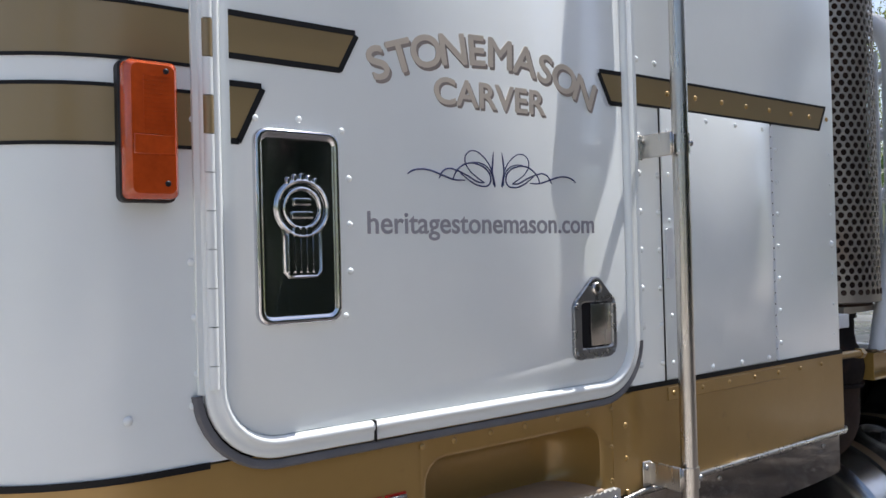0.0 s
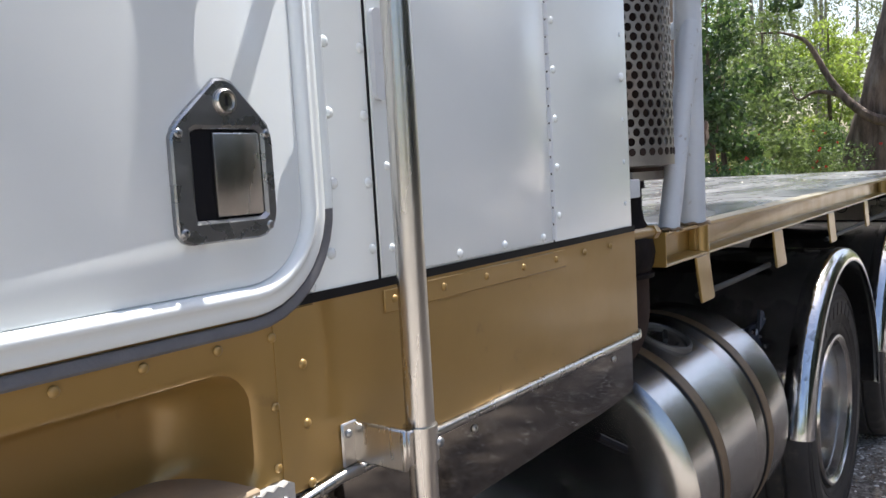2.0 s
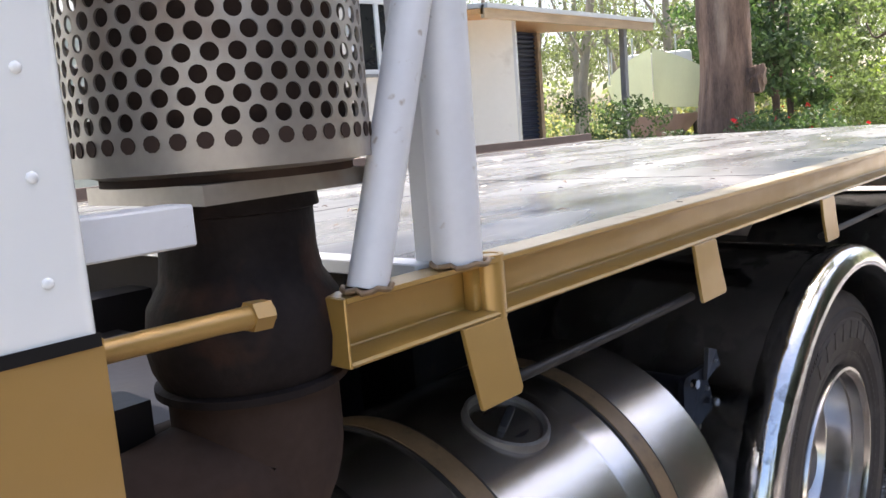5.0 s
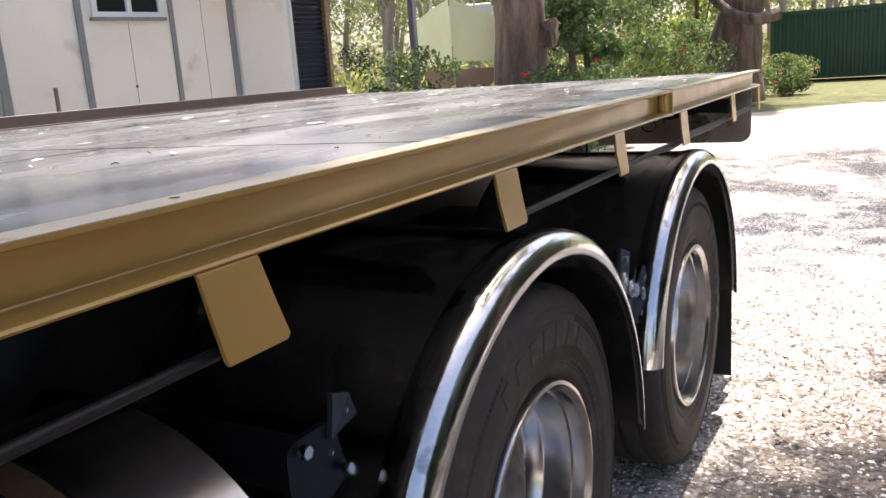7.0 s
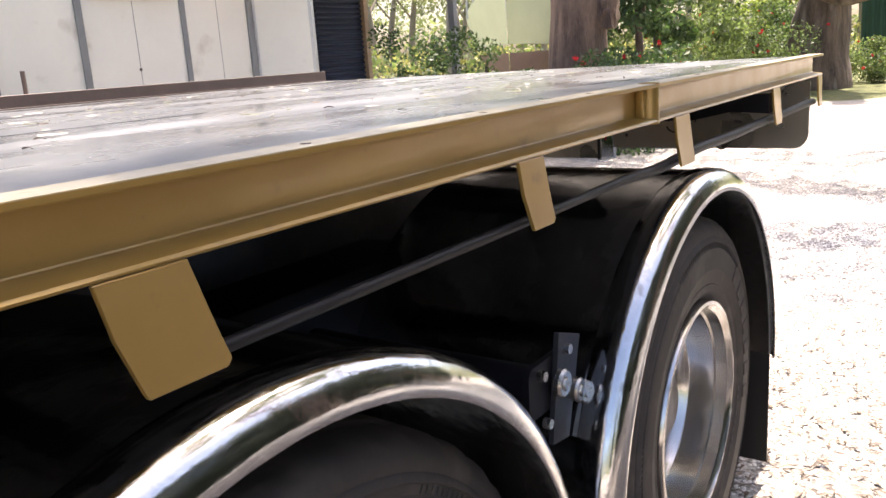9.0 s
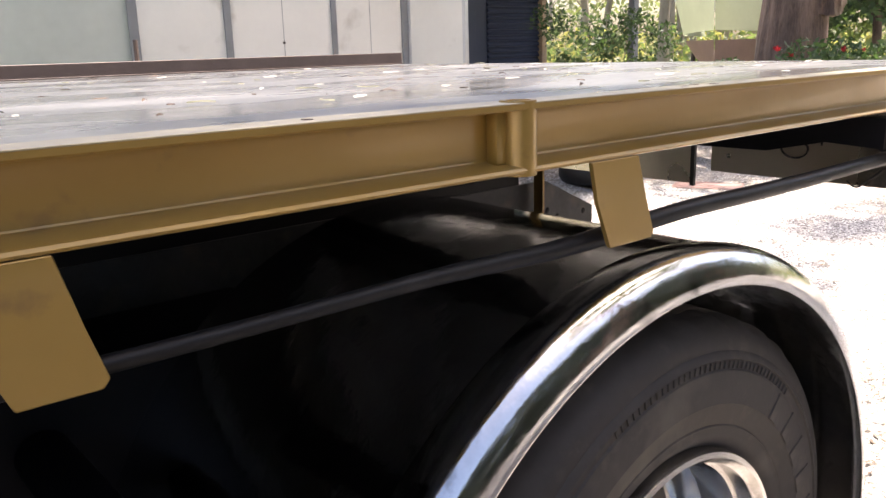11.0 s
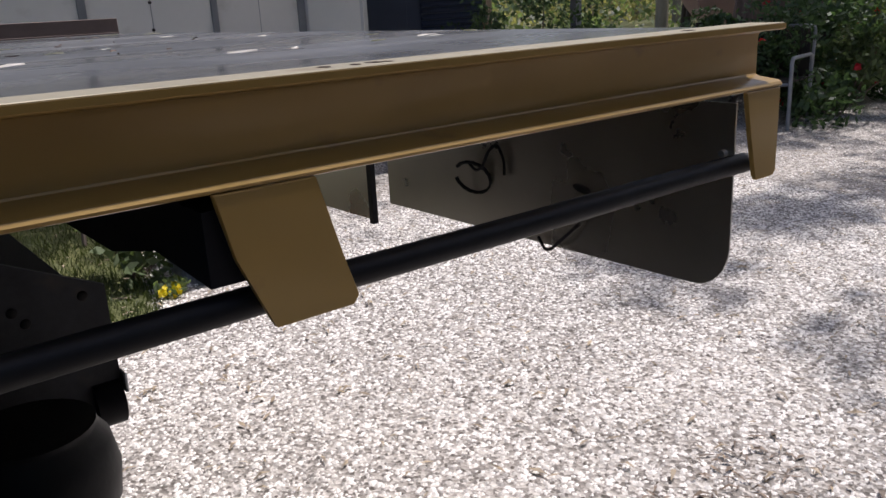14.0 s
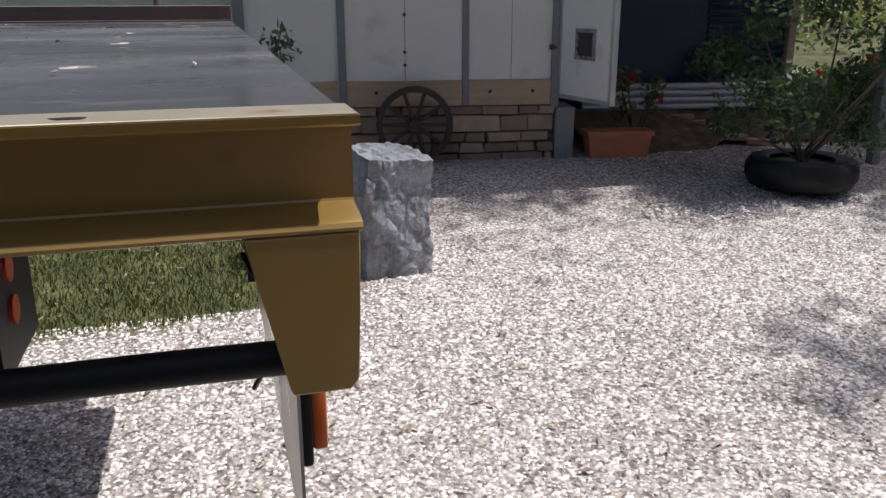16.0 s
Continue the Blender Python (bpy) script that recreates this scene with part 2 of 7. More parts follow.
M_BARK_PALE = material("pale_trunk_bark", (0.30, 0.26, 0.22), 0.8, var=0.35, scale=3, stretch=(1, 1, 0.3))
M_GLASS_DARK = material("dark_window_glass", (0.02, 0.022, 0.024), 0.06, var=0.1, spec=0.7)
M_BOAT = material("boat_paint", (0.50, 0.54, 0.42), 0.45, var=0.08, scale=1.4)
M_BOAT_RED = material("antifoul_paint", (0.20, 0.15, 0.135), 0.6, var=0.15, scale=2)
M_CORR = material("galvanised_sheet", (0.55, 0.56, 0.57), 0.4, metal=0.7, var=0.1, scale=4)
M_FENCE = material("dark_fence_timber", (0.045, 0.036, 0.03), 0.8, var=0.3, scale=4, stretch=(3, 3, 0.5))
M_GREYTUBE = material("grey_furniture_steel", (0.30, 0.31, 0.33), 0.45, var=0.1, scale=9)


def leaf_material(name, color, var=0.35, trans=0.35):
    m = bpy.data.materials.new(name)
    m.use_nodes = True
    N, L = m.node_tree.nodes, m.node_tree.links
    b = N["Principled BSDF"]
    b.inputs["Roughness"].default_value = 0.55
    g = N.new("ShaderNodeNewGeometry")
    r = N.new("ShaderNodeMapRange")
    r.inputs["To Min"].default_value, r.inputs["To Max"].default_value = 1 - var, 1 + var
    L.new(g.outputs["Random Per Island"], r.inputs["Value"])
    v = N.new("ShaderNodeVectorMath")
    v.operation = "SCALE"
    v.inputs[0].default_value = color
    L.new(r.outputs[0], v.inputs["Scale"])
    L.new(v.outputs[0], b.inputs["Base Color"])
    t = N.new("ShaderNodeBsdfTranslucent")
    v2 = N.new("ShaderNodeVectorMath")
    v2.operation = "MULTIPLY"
    v2.inputs[1].default_value = (1.25, 1.38, 0.72)
    L.new(v.outputs[0], v2.inputs[0])
    L.new(v2.outputs[0], t.inputs["Color"])
    mx = N.new("ShaderNodeMixShader")
    mx.inputs[0].default_value = trans
    L.new(b.outputs[0], mx.inputs[1])
    L.new(t.outputs[0], mx.inputs[2])
    L.new(mx.outputs[0], N["Material Output"].inputs[0])
    return m


M_LEAF_GUM = leaf_material("gum_leaves", (0.16, 0.18, 0.11), 0.35, 0.45)
M_LEAF_DARK = leaf_material("dark_green_leaves", (0.058, 0.098, 0.044), 0.4, 0.4)
# kept dark so that the unseen trees reflect dark in polished metal
M_LEAF_SHADE = leaf_material("dark_foliage", (0.045, 0.060, 0.040), 0.35, 0.25)
M_LEAF_MID = leaf_material("mid_green_leaves", (0.135, 0.175, 0.088), 0.4, 0.45)
M_LEAF_LIME = leaf_material("lime_leaves", (0.24, 0.29, 0.09), 0.4, 0.5)
M_LEAF_DRY = leaf_material("dry_scrub_leaves", (0.33, 0.30, 0.15), 0.35, 0.4)
M_LEAF_DEAD = leaf_material("dead_leaves", (0.34, 0.27, 0.19), 0.4, 0.1)
M_CURL = leaf_material("bleached_leaf_curls", (0.56, 0.53, 0.48), 0.4, 0.1)
M_LITTER = leaf_material("bark_scraps", (0.17, 0.125, 0.09), 0.55, 0.05)
M_GRASS = leaf_material("grass_blades", (0.085, 0.105, 0.033), 0.4, 0.3)
M_PETAL = leaf_material("red_petals", (0.55, 0.03, 0.04), 0.3, 0.3)
M_PETAL_Y = leaf_material("yellow_petals", (0.75, 0.60, 0.02), 0.2, 0.3)


def ground_material():
    m = bpy.data.materials.new("gravel_and_lawn")
    m.use_nodes = True
    N, L = m.node_tree.nodes, m.node_tree.links
    b = N["Principled BSDF"]
    b.inputs["Roughness"].default_value = 0.9
    co = N.new("ShaderNodeNewGeometry")

    def tex(sc, det=5.0):
        t = N.new("ShaderNodeTexNoise")
        t.inputs["Scale"].default_value, t.inputs["Detail"].default_value = sc, det
        L.new(co.outputs["Position"], t.inputs["Vector"])
        return t

    vor = N.new("ShaderNodeTexVoronoi")
    vor.inputs["Scale"].default_value = 62
    L.new(co.outputs["Position"], vor.inputs["Vector"])
    ramp = N.new("ShaderNodeValToRGB")
    e = ramp.color_ramp.elements
    e[0].position, e[0].color = 0.0, (0.075, 0.063, 0.052, 1)
    e[1].position, e[1].color = 1.0, (0.76, 0.715, 0.655, 1)
    mid = e.new(0.5)
    mid.color = (0.40, 0.365, 0.325, 1)
    L.new(vor.outputs["Color"], ramp.inputs[0])
    big = tex(0.7)
    mr = N.new("ShaderNodeMapRange")
    mr.inputs["From Min"].default_value, mr.inputs["From Max"].default_value = 0.3, 0.7
    mr.inputs["To Min"].default_value, mr.inputs["To Max"].default_value = 0.78, 1.12
    L.new(big.outputs["Fac"], mr.inputs["Value"])
    sc = N.new("ShaderNodeVectorMath")
    sc.operation = "SCALE"
    L.new(ramp.outputs[0], sc.inputs[0])
    L.new(mr.outputs[0], sc.inputs["Scale"])
    # lawn where the vertex attribute says so
    at = N.new("ShaderNodeAttribute")
    at.attribute_name = "lawn"
    gn = tex(3.0, 6.0)
    gr = N.new("ShaderNodeValToRGB")
    ge = gr.color_ramp.elements
    ge[0].position, ge[0].color = 0.3, (0.055, 0.070, 0.020, 1)
    ge[1].position, ge[1].color = 0.7, (0.155, 0.16, 0.055, 1)
    L.new(gn.outputs["Fac"], gr.inputs[0])
    edge = tex(5.0, 6.0)
    add = N.new("ShaderNodeMath")
    add.operation = "MULTIPLY_ADD"
    L.new(edge.outputs["Fac"], add.inputs[0])
    add.inputs[1].default_value = 0.5
    L.new(at.outputs["Fac"], add.inputs[2])
    st = N.new("ShaderNodeMapRange")
    st.inputs["From Min"].default_value, st.inputs["From Max"].default_value = 0.68, 0.86
    L.new(add.outputs[0], st.inputs["Value"])
    mx = N.new("ShaderNodeMix")
    mx.data_type = "RGBA"
    L.new(st.outputs[0], mx.inputs["Factor"])
    L.new(sc.outputs[0], mx.inputs["A"])
    L.new(gr.outputs[0], mx.inputs["B"])
    # brown bark litter beside the truck, its dark colour also holding tree shade
    lt = N.new("ShaderNodeAttribute")
    lt.attribute_name = "litter"
    lm = N.new("ShaderNodeMix")
    lm.data_type = "RGBA"
    lr = N.new("ShaderNodeMath")
    lr.operation = "MULTIPLY"
    ln = tex(26.0, 5.0)
    lq = N.new("ShaderNodeMapRange")
    lq.inputs["From Min"].default_value, lq.inputs["From Max"].default_value = 0.72, 0.58
    L.new(ln.outputs["Fac"], lq.inputs["Value"])
    L.new(lt.outputs["Fac"], lr.inputs[0])
    L.new(lq.outputs[0], lr.inputs[1])
    L.new(lr.outputs[0], lm.inputs["Factor"])
    L.new(mx.outputs["Result"], lm.inputs["A"])
    lm.inputs["B"].default_value = (0.085, 0.062, 0.046, 1)
    L.new(lm.outputs["Result"], b.inputs["Base Color"])
    bp = N.new("ShaderNodeBump")
    bp.inputs["Strength"].default_value, bp.inputs["Distance"].default_value = 0.8, 0.012
    L.new(vor.outputs["Distance"], bp.inputs["Height"])
    L.new(bp.outputs[0], b.inputs["Normal"])
    return m


M_GROUND = ground_material()


def stone_stuff_material(name, c0, c1):
    m = bpy.data.materials.new(name)
    m.use_nodes = True
    N, L = m.node_tree.nodes, m.node_tree.links
    b = N["Principled BSDF"]
    b.inputs["Roughness"].default_value = 0.85
    g = N.new("ShaderNodeNewGeometry")
    r = N.new("ShaderNodeValToRGB")
    r.color_ramp.elements[0].color, r.color_ramp.elements[1].color = (*c0, 1), (*c1, 1)
    r.color_ramp.elements[1].position = 0.7
    L.new(g.outputs["Random Per Island"], r.inputs[0])
    L.new(r.outputs[0], b.inputs["Base Color"])
    return m


M_PEBBLE = stone_stuff_material("pale_gravel_stones", (0.15, 0.13, 0.11), (0.97, 0.93, 0.875))


# ---- building helpers ----
def islands(bm):
    """The separate pieces of a bmesh, each as a bmesh."""
    left, out = set(bm.faces), []
    while left:
        seed = left.pop()
        piece, todo = {seed}, [seed]
        while todo:
            for e in todo.pop().edges:
                for f in e.link_faces:
                    if f in left:
                        left.discard(f)
                        piece.add(f)
                        todo.append(f)
        one, vm = bmesh.new(), {}
        for f in piece:
            for v in f.verts:
                if v not in vm:
                    vm[v] = one.verts.new(v.co)
            one.faces.new([vm[v] for v in f.verts])
        out.append(one)
    bm.free()
    return out


def part(name, bm, mat, parent, label="", smooth=40):
    if name in ("bolt", "screw", "reflector", "blind_hole", "stem", "deck_joint", "stack_stand", "tank_bracket", "ladder_tube"):
        pieces = islands(bm)
        for one in pieces[1:]:
            mesh_part(name, one, mat, parent, label, smooth)
        bm = pieces[0]
    return mesh_part(name, bm, mat, parent, label, smooth)


def mesh_part(name, bm, mat, parent, label="", smooth=40):
    me = bpy.data.meshes.new(name)
    bmesh.ops.recalc_face_normals(bm, faces=bm.faces)
    bm.to_mesh(me)
    bm.free()
    me.materials.append(mat)
    for p in me.polygons:
        p.use_smooth = True
    me.set_sharp_from_angle(angle=radians(smooth))
    ob = new(name, me)
    ob.parent = parent
    return tagged(ob, label)


def thing(name, label, category, group="", at=(0, 0, 0), rz=0.0, kind=""):
    ob = new(name)
    ob.matrix_basis = pose(*at, 0, 0, rz)
    return tagged(ob, label, category, group, kind)


def box(bm, x0, x1, y0, y1, z0, z1, bev=0.0, seg=2):
    r = bmesh.ops.create_cube(bm, size=1.0)
    for v in r["verts"]:
        v.co = Vector(((x0 + x1) / 2 + v.co.x * (x1 - x0), (y0 + y1) / 2 + v.co.y * (y1 - y0), (z0 + z1) / 2 + v.co.z * (z1 - z0)))
    if bev:
        es = {e for v in r["verts"] for e in v.link_edges}
        bmesh.ops.bevel(bm, geom=list(es), offset=bev, segments=seg, affect="EDGES", profile=0.5)
    return bm


def rings(bm, loops, close=True, cap0=False, cap1=False):
    """Skin a list of closed rings of equal length."""
    vs = [[bm.verts.new(p) for p in loop] for loop in loops]
    n = len(vs[0])
    for a, b in zip(vs, vs[1:]):
        for i in range(n if close else n - 1):
            j = (i + 1) % n
            bm.faces.new((a[i], a[j], b[j], b[i]))
    if cap0:
        bm.faces.new(vs[0][::-1])
    if cap1:
        bm.faces.new(vs[-1])
    return bm


def tube(bm, pts, r, seg=12, cap=True):
    """A round bar along points; r is one radius or one for each point."""
    pts = [Vector(p) for p in pts]
    rs = r if isinstance(r, (list, tuple)) else [r] * len(pts)
    loops, up = [], None
    for i, p in enumerate(pts):
        d = (pts[min(i + 1, len(pts) - 1)] - pts[max(i - 1, 0)]).normalized()
        if up is None:
            up = Vector((0, 0, 1)) if abs(d.z) < 0.9 else Vector((1, 0, 0))
        side = d.cross(up).normalized()
        up = side.cross(d).normalized()
        loops.append([p + (side * math.cos(2 * math.pi * k / seg) + up * math.sin(2 * math.pi * k / seg)) * rs[i] for k in range(seg)])
    return rings(bm, loops, True, cap, cap)


def arc_pts(pts, n=6, r=0.05):
    """A polyline with its inner corners rounded."""
    pts = [Vector(p) for p in pts]
    out = [pts[0]]
    for a, b, c in zip(pts, pts[1:], pts[2:]):
        u, w = (a - b), (c - b)
        k = min(r, u.length * 0.45, w.length * 0.45)
        p, q = b + u.normalized() * k, b + w.normalized() * k
        for i in range(n + 1):
            t = i / n
            out.append(p * (1 - t) ** 2 + b * 2 * t * (1 - t) + q * t * t)
    out.append(pts[-1])
    return out


def lathe(bm, prof, origin, axis="y", seg=48, a0=0.0, a1=2 * math.pi):
    """Turn a profile of (along, radius) about an axis through origin."""
    o = Vector(origin)
    full = abs(a1 - a0 - 2 * math.pi) < 1e-6
    n = seg if full else seg + 1
    loops = []
    for s, r in prof:
        loop = []
        for k in range(n):
            a = a0 + (a1 - a0) * k / seg
            c, d = math.cos(a) * r, math.sin(a) * r
            loop.append(o + (Vector((c, s, d)) if axis == "y" else Vector((s, c, d)) if axis == "x" else Vector((c, d, s))))
        loops.append(loop)
    return rings(bm, loops, full)


def rrect(x0, x1, z0, z1, r, n=6):
    """Points of a rounded rectangle in x and z, counter-clockwise from the lower right corner."""
    out = []
    for cx, cz, a in ((x1 - r, z0 + r, -90), (x1 - r, z1 - r, 0), (x0 + r, z1 - r, 90), (x0 + r, z0 + r, 180)):
        for i in range(n + 1):
            t = radians(a + 90 * i / n)
            out.append((cx + r * math.cos(t), cz + r * math.sin(t)))
    return out


def prism(bm, poly, y0, y1):
    """A polygon of x, z extruded from y0 to y1."""
    return rings(bm, [[(x, y0, z) for x, z in poly], [(x, y1, z) for x, z in poly]], True, True, True)


def prism_x(bm, poly, x0, x1):
    return rings(bm, [[(x0, y, z) for y, z in poly], [(x1, y, z) for y, z in poly]], True, True, True)


def prism_z(bm, poly, z0, z1):
    return rings(bm, [[(x, y, z0) for x, y in poly], [(x, y, z1) for x, y in poly]], True, True, True)


def dome(bm, x, y, z, r, h, axis="-y", seg=8):
    """A rivet head."""
    loops = []
    for k, (q, w) in enumerate(((1.0, 0.0), (0.92, 0.45), (0.65, 0.8), (0.25, 1.0))):
        loops.append([(x + r * q * math.cos(2 * math.pi * i / seg), y - h * w, z + r * q * math.sin(2 * math.pi * i / seg)) for i in range(seg)])
    return rings(bm, loops, True, False, True)


def mesh_np(name, verts, faces, mat, smooth=False):
    me = bpy.data.meshes.new(name)
    me.from_pydata([], [], [])
    me.vertices.add(len(verts))
    me.vertices.foreach_set("co", np.asarray(verts, dtype=np.float32).ravel())
    f = np.asarray(faces, dtype=np.int32)
    me.loops.add(f.size)
    me.loops.foreach_set("vertex_index", f.ravel())
    me.polygons.add(len(f))
    me.polygons.foreach_set("loop_start", np.arange(0, f.size, f.shape[1], dtype=np.int32))
    me.polygons.foreach_set("use_smooth", np.full(len(f), smooth, dtype=bool))
    me.update(calc_edges=True)
    me.materials.append(mat)
    return me


def text_part(body, size, x, z, y, mat, parent, name, angle=0.0, xscale=1.0, shear=0.0, depth=0.0004, align="CENTER", bold=0.0, fat=0.0):
    """Letters from the built-in font, standing in the plane of the cab's side."""
    cu = bpy.data.curves.new(name, "FONT")
    cu.body, cu.size, cu.extrude, cu.align_x, cu.shear, cu.offset = body, size, depth, align, shear, bold
    tmp = bpy.data.objects.new(name, cu)
    me = bpy.data.meshes.new_from_object(tmp)
    bpy.data.objects.remove(tmp)
    if fat:
        bm = bmesh.new()
        for k, (dx, dy) in enumerate(((0, 0), (fat, 0), (-fat, 0), (0, fat), (0, -fat), (0.7 * fat, 0.7 * fat), (-0.7 * fat, -0.7 * fat))):
            n0 = len(bm.verts)
            bm.from_mesh(me)
            bm.verts.ensure_lookup_table()
            for v in bm.verts[n0:]:
                v.co += Vector((dx, dy, 0.00003 * k))
        bm.to_mesh(me)
        bm.free()
    me.materials.clear()
    me.materials.append(mat)
    ob = new(name, me)
    ob.parent = parent
    ob.matrix_basis = pose(x, y, z) @ pose(0, 0, 0, 90, 0, 0) @ pose(0, 0, 0, 0, 0, angle) @ Matrix.Diagonal((xscale, 1, 1, 1))
    return ob


def leaves(n, centre, size, leaf, rng, aspect=2.2, droop=0.0, shell=0.0):
    """Vertices of n small folded leaves in an ellipsoid cloud."""
    d = rng.normal(size=(n, 3))
    d /= np.linalg.norm(d, axis=1)[:, None]
    rad = rng.random(n) ** (1 / 3)
    rad = shell + (1 - shell) * rad
    p = np.asarray(centre) + d * rad[:, None] * np.asarray(size)
    u = rng.normal(size=(n, 3))
    u[:, 2] -= droop
    u /= np.linalg.norm(u, axis=1)[:, None]
    w = np.cross(u, rng.normal(size=(n, 3)))
    w /= np.linalg.norm(w, axis=1)[:, None]
    ln = leaf * (0.6 + 0.8 * rng.random(n))[:, None]
    a, b = p - u * ln * 0.5, p + u * ln * 0.5
    c, e = p + w * ln / aspect * 0.5, p - w * ln / aspect * 0.5
    return np.stack([a, c, b, e], axis=1).reshape(-1, 3)


def leaf_mesh(name, clouds, mat):
    v = np.concatenate(clouds)
    return mesh_np(name, v, np.arange(len(v)).reshape(-1, 4), mat)


def ground_z(x, y):
    s = min(max((y - 4.0) / 1.6, 0.0), 1.0)
    return 0.16 * s * s * (3 - 2 * s)


# ---- the truck ----
C = -0.050                      # plane of the cab's near side
REAR, TOP = -4.716, 2.75
truck = thing("flatbed_truck", "white and gold flatbed truck with polished mudguards parked on gravel", "truck")


def cab_plan(off=0.0, x_end=-4.7160):
    """Outline of the cab seen from above, grown by off."""
    pts = [(x_end, C - off)]
    for cx, cy, a in ((-6.385, 0.200, 270), (-6.385, 2.220, 180)):
        for i in range(13):
            t = radians(a - 90 * i / 12)
            pts.append((cx + (0.25 + off) * math.cos(t), cy + (0.25 + off) * math.sin(t)))
    pts.append((x_end, 2.470 + off))
    return pts


bm = bmesh.new()
prism_z(bm, cab_plan(), 1.386, TOP)
es = [e for e in bm.edges if abs(e.verts[0].co.x - REAR) < 1e-4 and abs(e.verts[1].co.x - REAR) < 1e-4 and abs(e.verts[0].co.y - e.verts[1].co.y) < 1e-4]
bmesh.ops.bevel(bm, geom=es, offset=0.012, segments=4, affect="EDGES", profile=0.5)
cab = part("cab_body", bm, M_WHITE, truck, "white painted cab shell with a rounded front corner")

# lower gold band with the notch for the step
bm = bmesh.new()
plan = cab_plan(0.001)
low = [plan[0], (-5.5510, C - 0.001), (-5.5510, 0.14), (-5.9940, 0.14), (-5.9940, C - 0.001)] + plan[1:]
prism_z(bm, low, 1.192, 1.3835)
lower = part("lower_panel", bm, M_GOLD, truck, "gold painted lower cab panel")


def band(name, x_from, x_to, z0, z1, off, mat, parent, label=""):
    """A thin painted band that follows the side and the front corner of the cab."""
    out, inn_ = cab_plan(off, 0.0)[1:14], cab_plan(off - 0.0008, 0.0)[1:14]
    if x_from > -6.385:
        out, inn_ = [(x_from, C - off)], [(x_from, C - off + 0.0008)]
    out, inn_ = [(x_to, C - off)] + out, [(x_to, C - off + 0.0008)] + inn_
    bm = bmesh.new()
    rings(bm, [[(*o, z0), (*o, z1), (*i, z1), (*i, z0)] for o, i in zip(out, inn_)], True, True, True)
    return part(name, bm, mat, parent, label)


band("black_line", -5.5540, REAR - 0.002, 1.3785, 1.3885, 0.0026, M_BLACK_LINE, lower)
band("black_line", -6.6655, -6.3207, 1.3785, 1.387, 0.0026, M_BLACK_LINE, lower)
for z0, z1 in ((1.785, 1.853), (1.889, 1.955)):
    band("gold_stripe", -6.6655, -6.3157, z0, z1, 0.0012, M_GOLD_TRIM, cab)
    band("black_line", -6.6655, -6.3157, z0 - 0.0035, z0 + 0.001, 0.002, M_BLACK_LINE, cab)
    band("black_line", -6.6655, -6.3157, z1 - 0.001, z1 + 0.0035, 0.002, M_BLACK_LINE, cab)

# step recess pressed into the gold panel
bm = bmesh.new()
K = 7
outer = [(x, z) for x, z in rrect(-5.9970, -5.5480, 1.1925, 1.383, 0.001, K - 1)]
op = rrect(-5.984, -5.594, 1.205, 1.331, 0.040, K - 1)
op0 = rrect(-5.992, -5.585, 1.203, 1.339, 0.046, K - 1)
inn = rrect(-5.945, -5.650, 1.212, 1.296, 0.02, K - 1)
loops = [[(x, C - 0.0018, z) for x, z in outer], [(x, C - 0.0025, z) for x, z in op0], [(x, C + 0.003, z) for x, z in op]]
for k in range(1, 10):
    a_ = radians(10 * k)
    loops.append([(p[0] + (q[0] - p[0]) * (1 - math.cos(a_)), C + 0.003 + 0.095 * math.sin(a_), p[1] + (q[1] - p[1]) * (1 - math.cos(a_))) for p, q in zip(op, inn)])
loops.append([(-5.78 + (x + 5.78) * 0.5, C + 0.098, 1.26 + (z - 1.26) * 0.5) for x, z in inn])
rings(bm, loops, True, False, True)
recess = part("step_recess", bm, M_GOLD, truck, "gold pressed step recess in the cab side", 50)
bm = bmesh.new()
box(bm, -5.955, -5.60, C - 0.012, 0.055, 1.208, 1.2185, 0.003, 1)
part("step_floor", bm, M_DUST, recess, "dusty worn step floor")
bm = bmesh.new()
for i in range(2):
    x0, x1 = ((-6.0690, -5.7410), (-5.7405, -5.5660))[i]
    n = int((x1 - x0) / 0.0065)
    lo, hi = [], []
    for k in range(n + 1):
        x = x0 + (x1 - x0) * k / n
        hi.append((x, 1.2145 + (0.0035 if k % 2 else 0.0) - 0.002 * i))
        lo.append((x, 1.176 + 0.004 * i))
    prism(bm, lo + hi[::-1], C - 0.022 + 0.003 * i, C - 0.016)
    prism(bm, [(x0, 1.2065), (x1, 1.2065), (x1, 1.2125), (x0, 1.2125)], C - 0.016, C + 0.02)
tread = part("step_tread", bm, M_TREAD, truck, "serrated grey metal step edge", 20)
bm = bmesh.new()
for x in (-5.8750, -5.7250, -5.5790):
    dome(bm, x, C - 0.0190 if x > -5.74 else C - 0.022, 1.1965, 0.007, 0.004)
part("bolt", bm, M_CAST, tread)

# rolled bead under the gold band, polished skirt below it
bm = bmesh.new()
tube(bm, [(-5.5690, C - 0.006, 1.178), (-5.5390, C - 0.006, 1.184), (-5.4890, C - 0.006, 1.190), (-4.7260, C - 0.006, 1.191), (-4.6980, C + 0.004, 1.191), (-4.6980, 0.12, 1.191)], 0.0065, 10)
part("bead_trim", bm, M_STEEL, truck, "bright rolled steel bead along the cab bottom")
bm = bmesh.new()
prism(bm, [(-5.600, 1.183), (-4.7330, 1.186), (-4.7330, 1.100), (-4.7430, 1.091), (-4.85, 1.084), (-5.30, 1.075), (-5.492, 1.079), (-5.520, 1.097), (-5.550, 1.128), (-5.600, 1.152)], C + 0.004, C + 0.007)
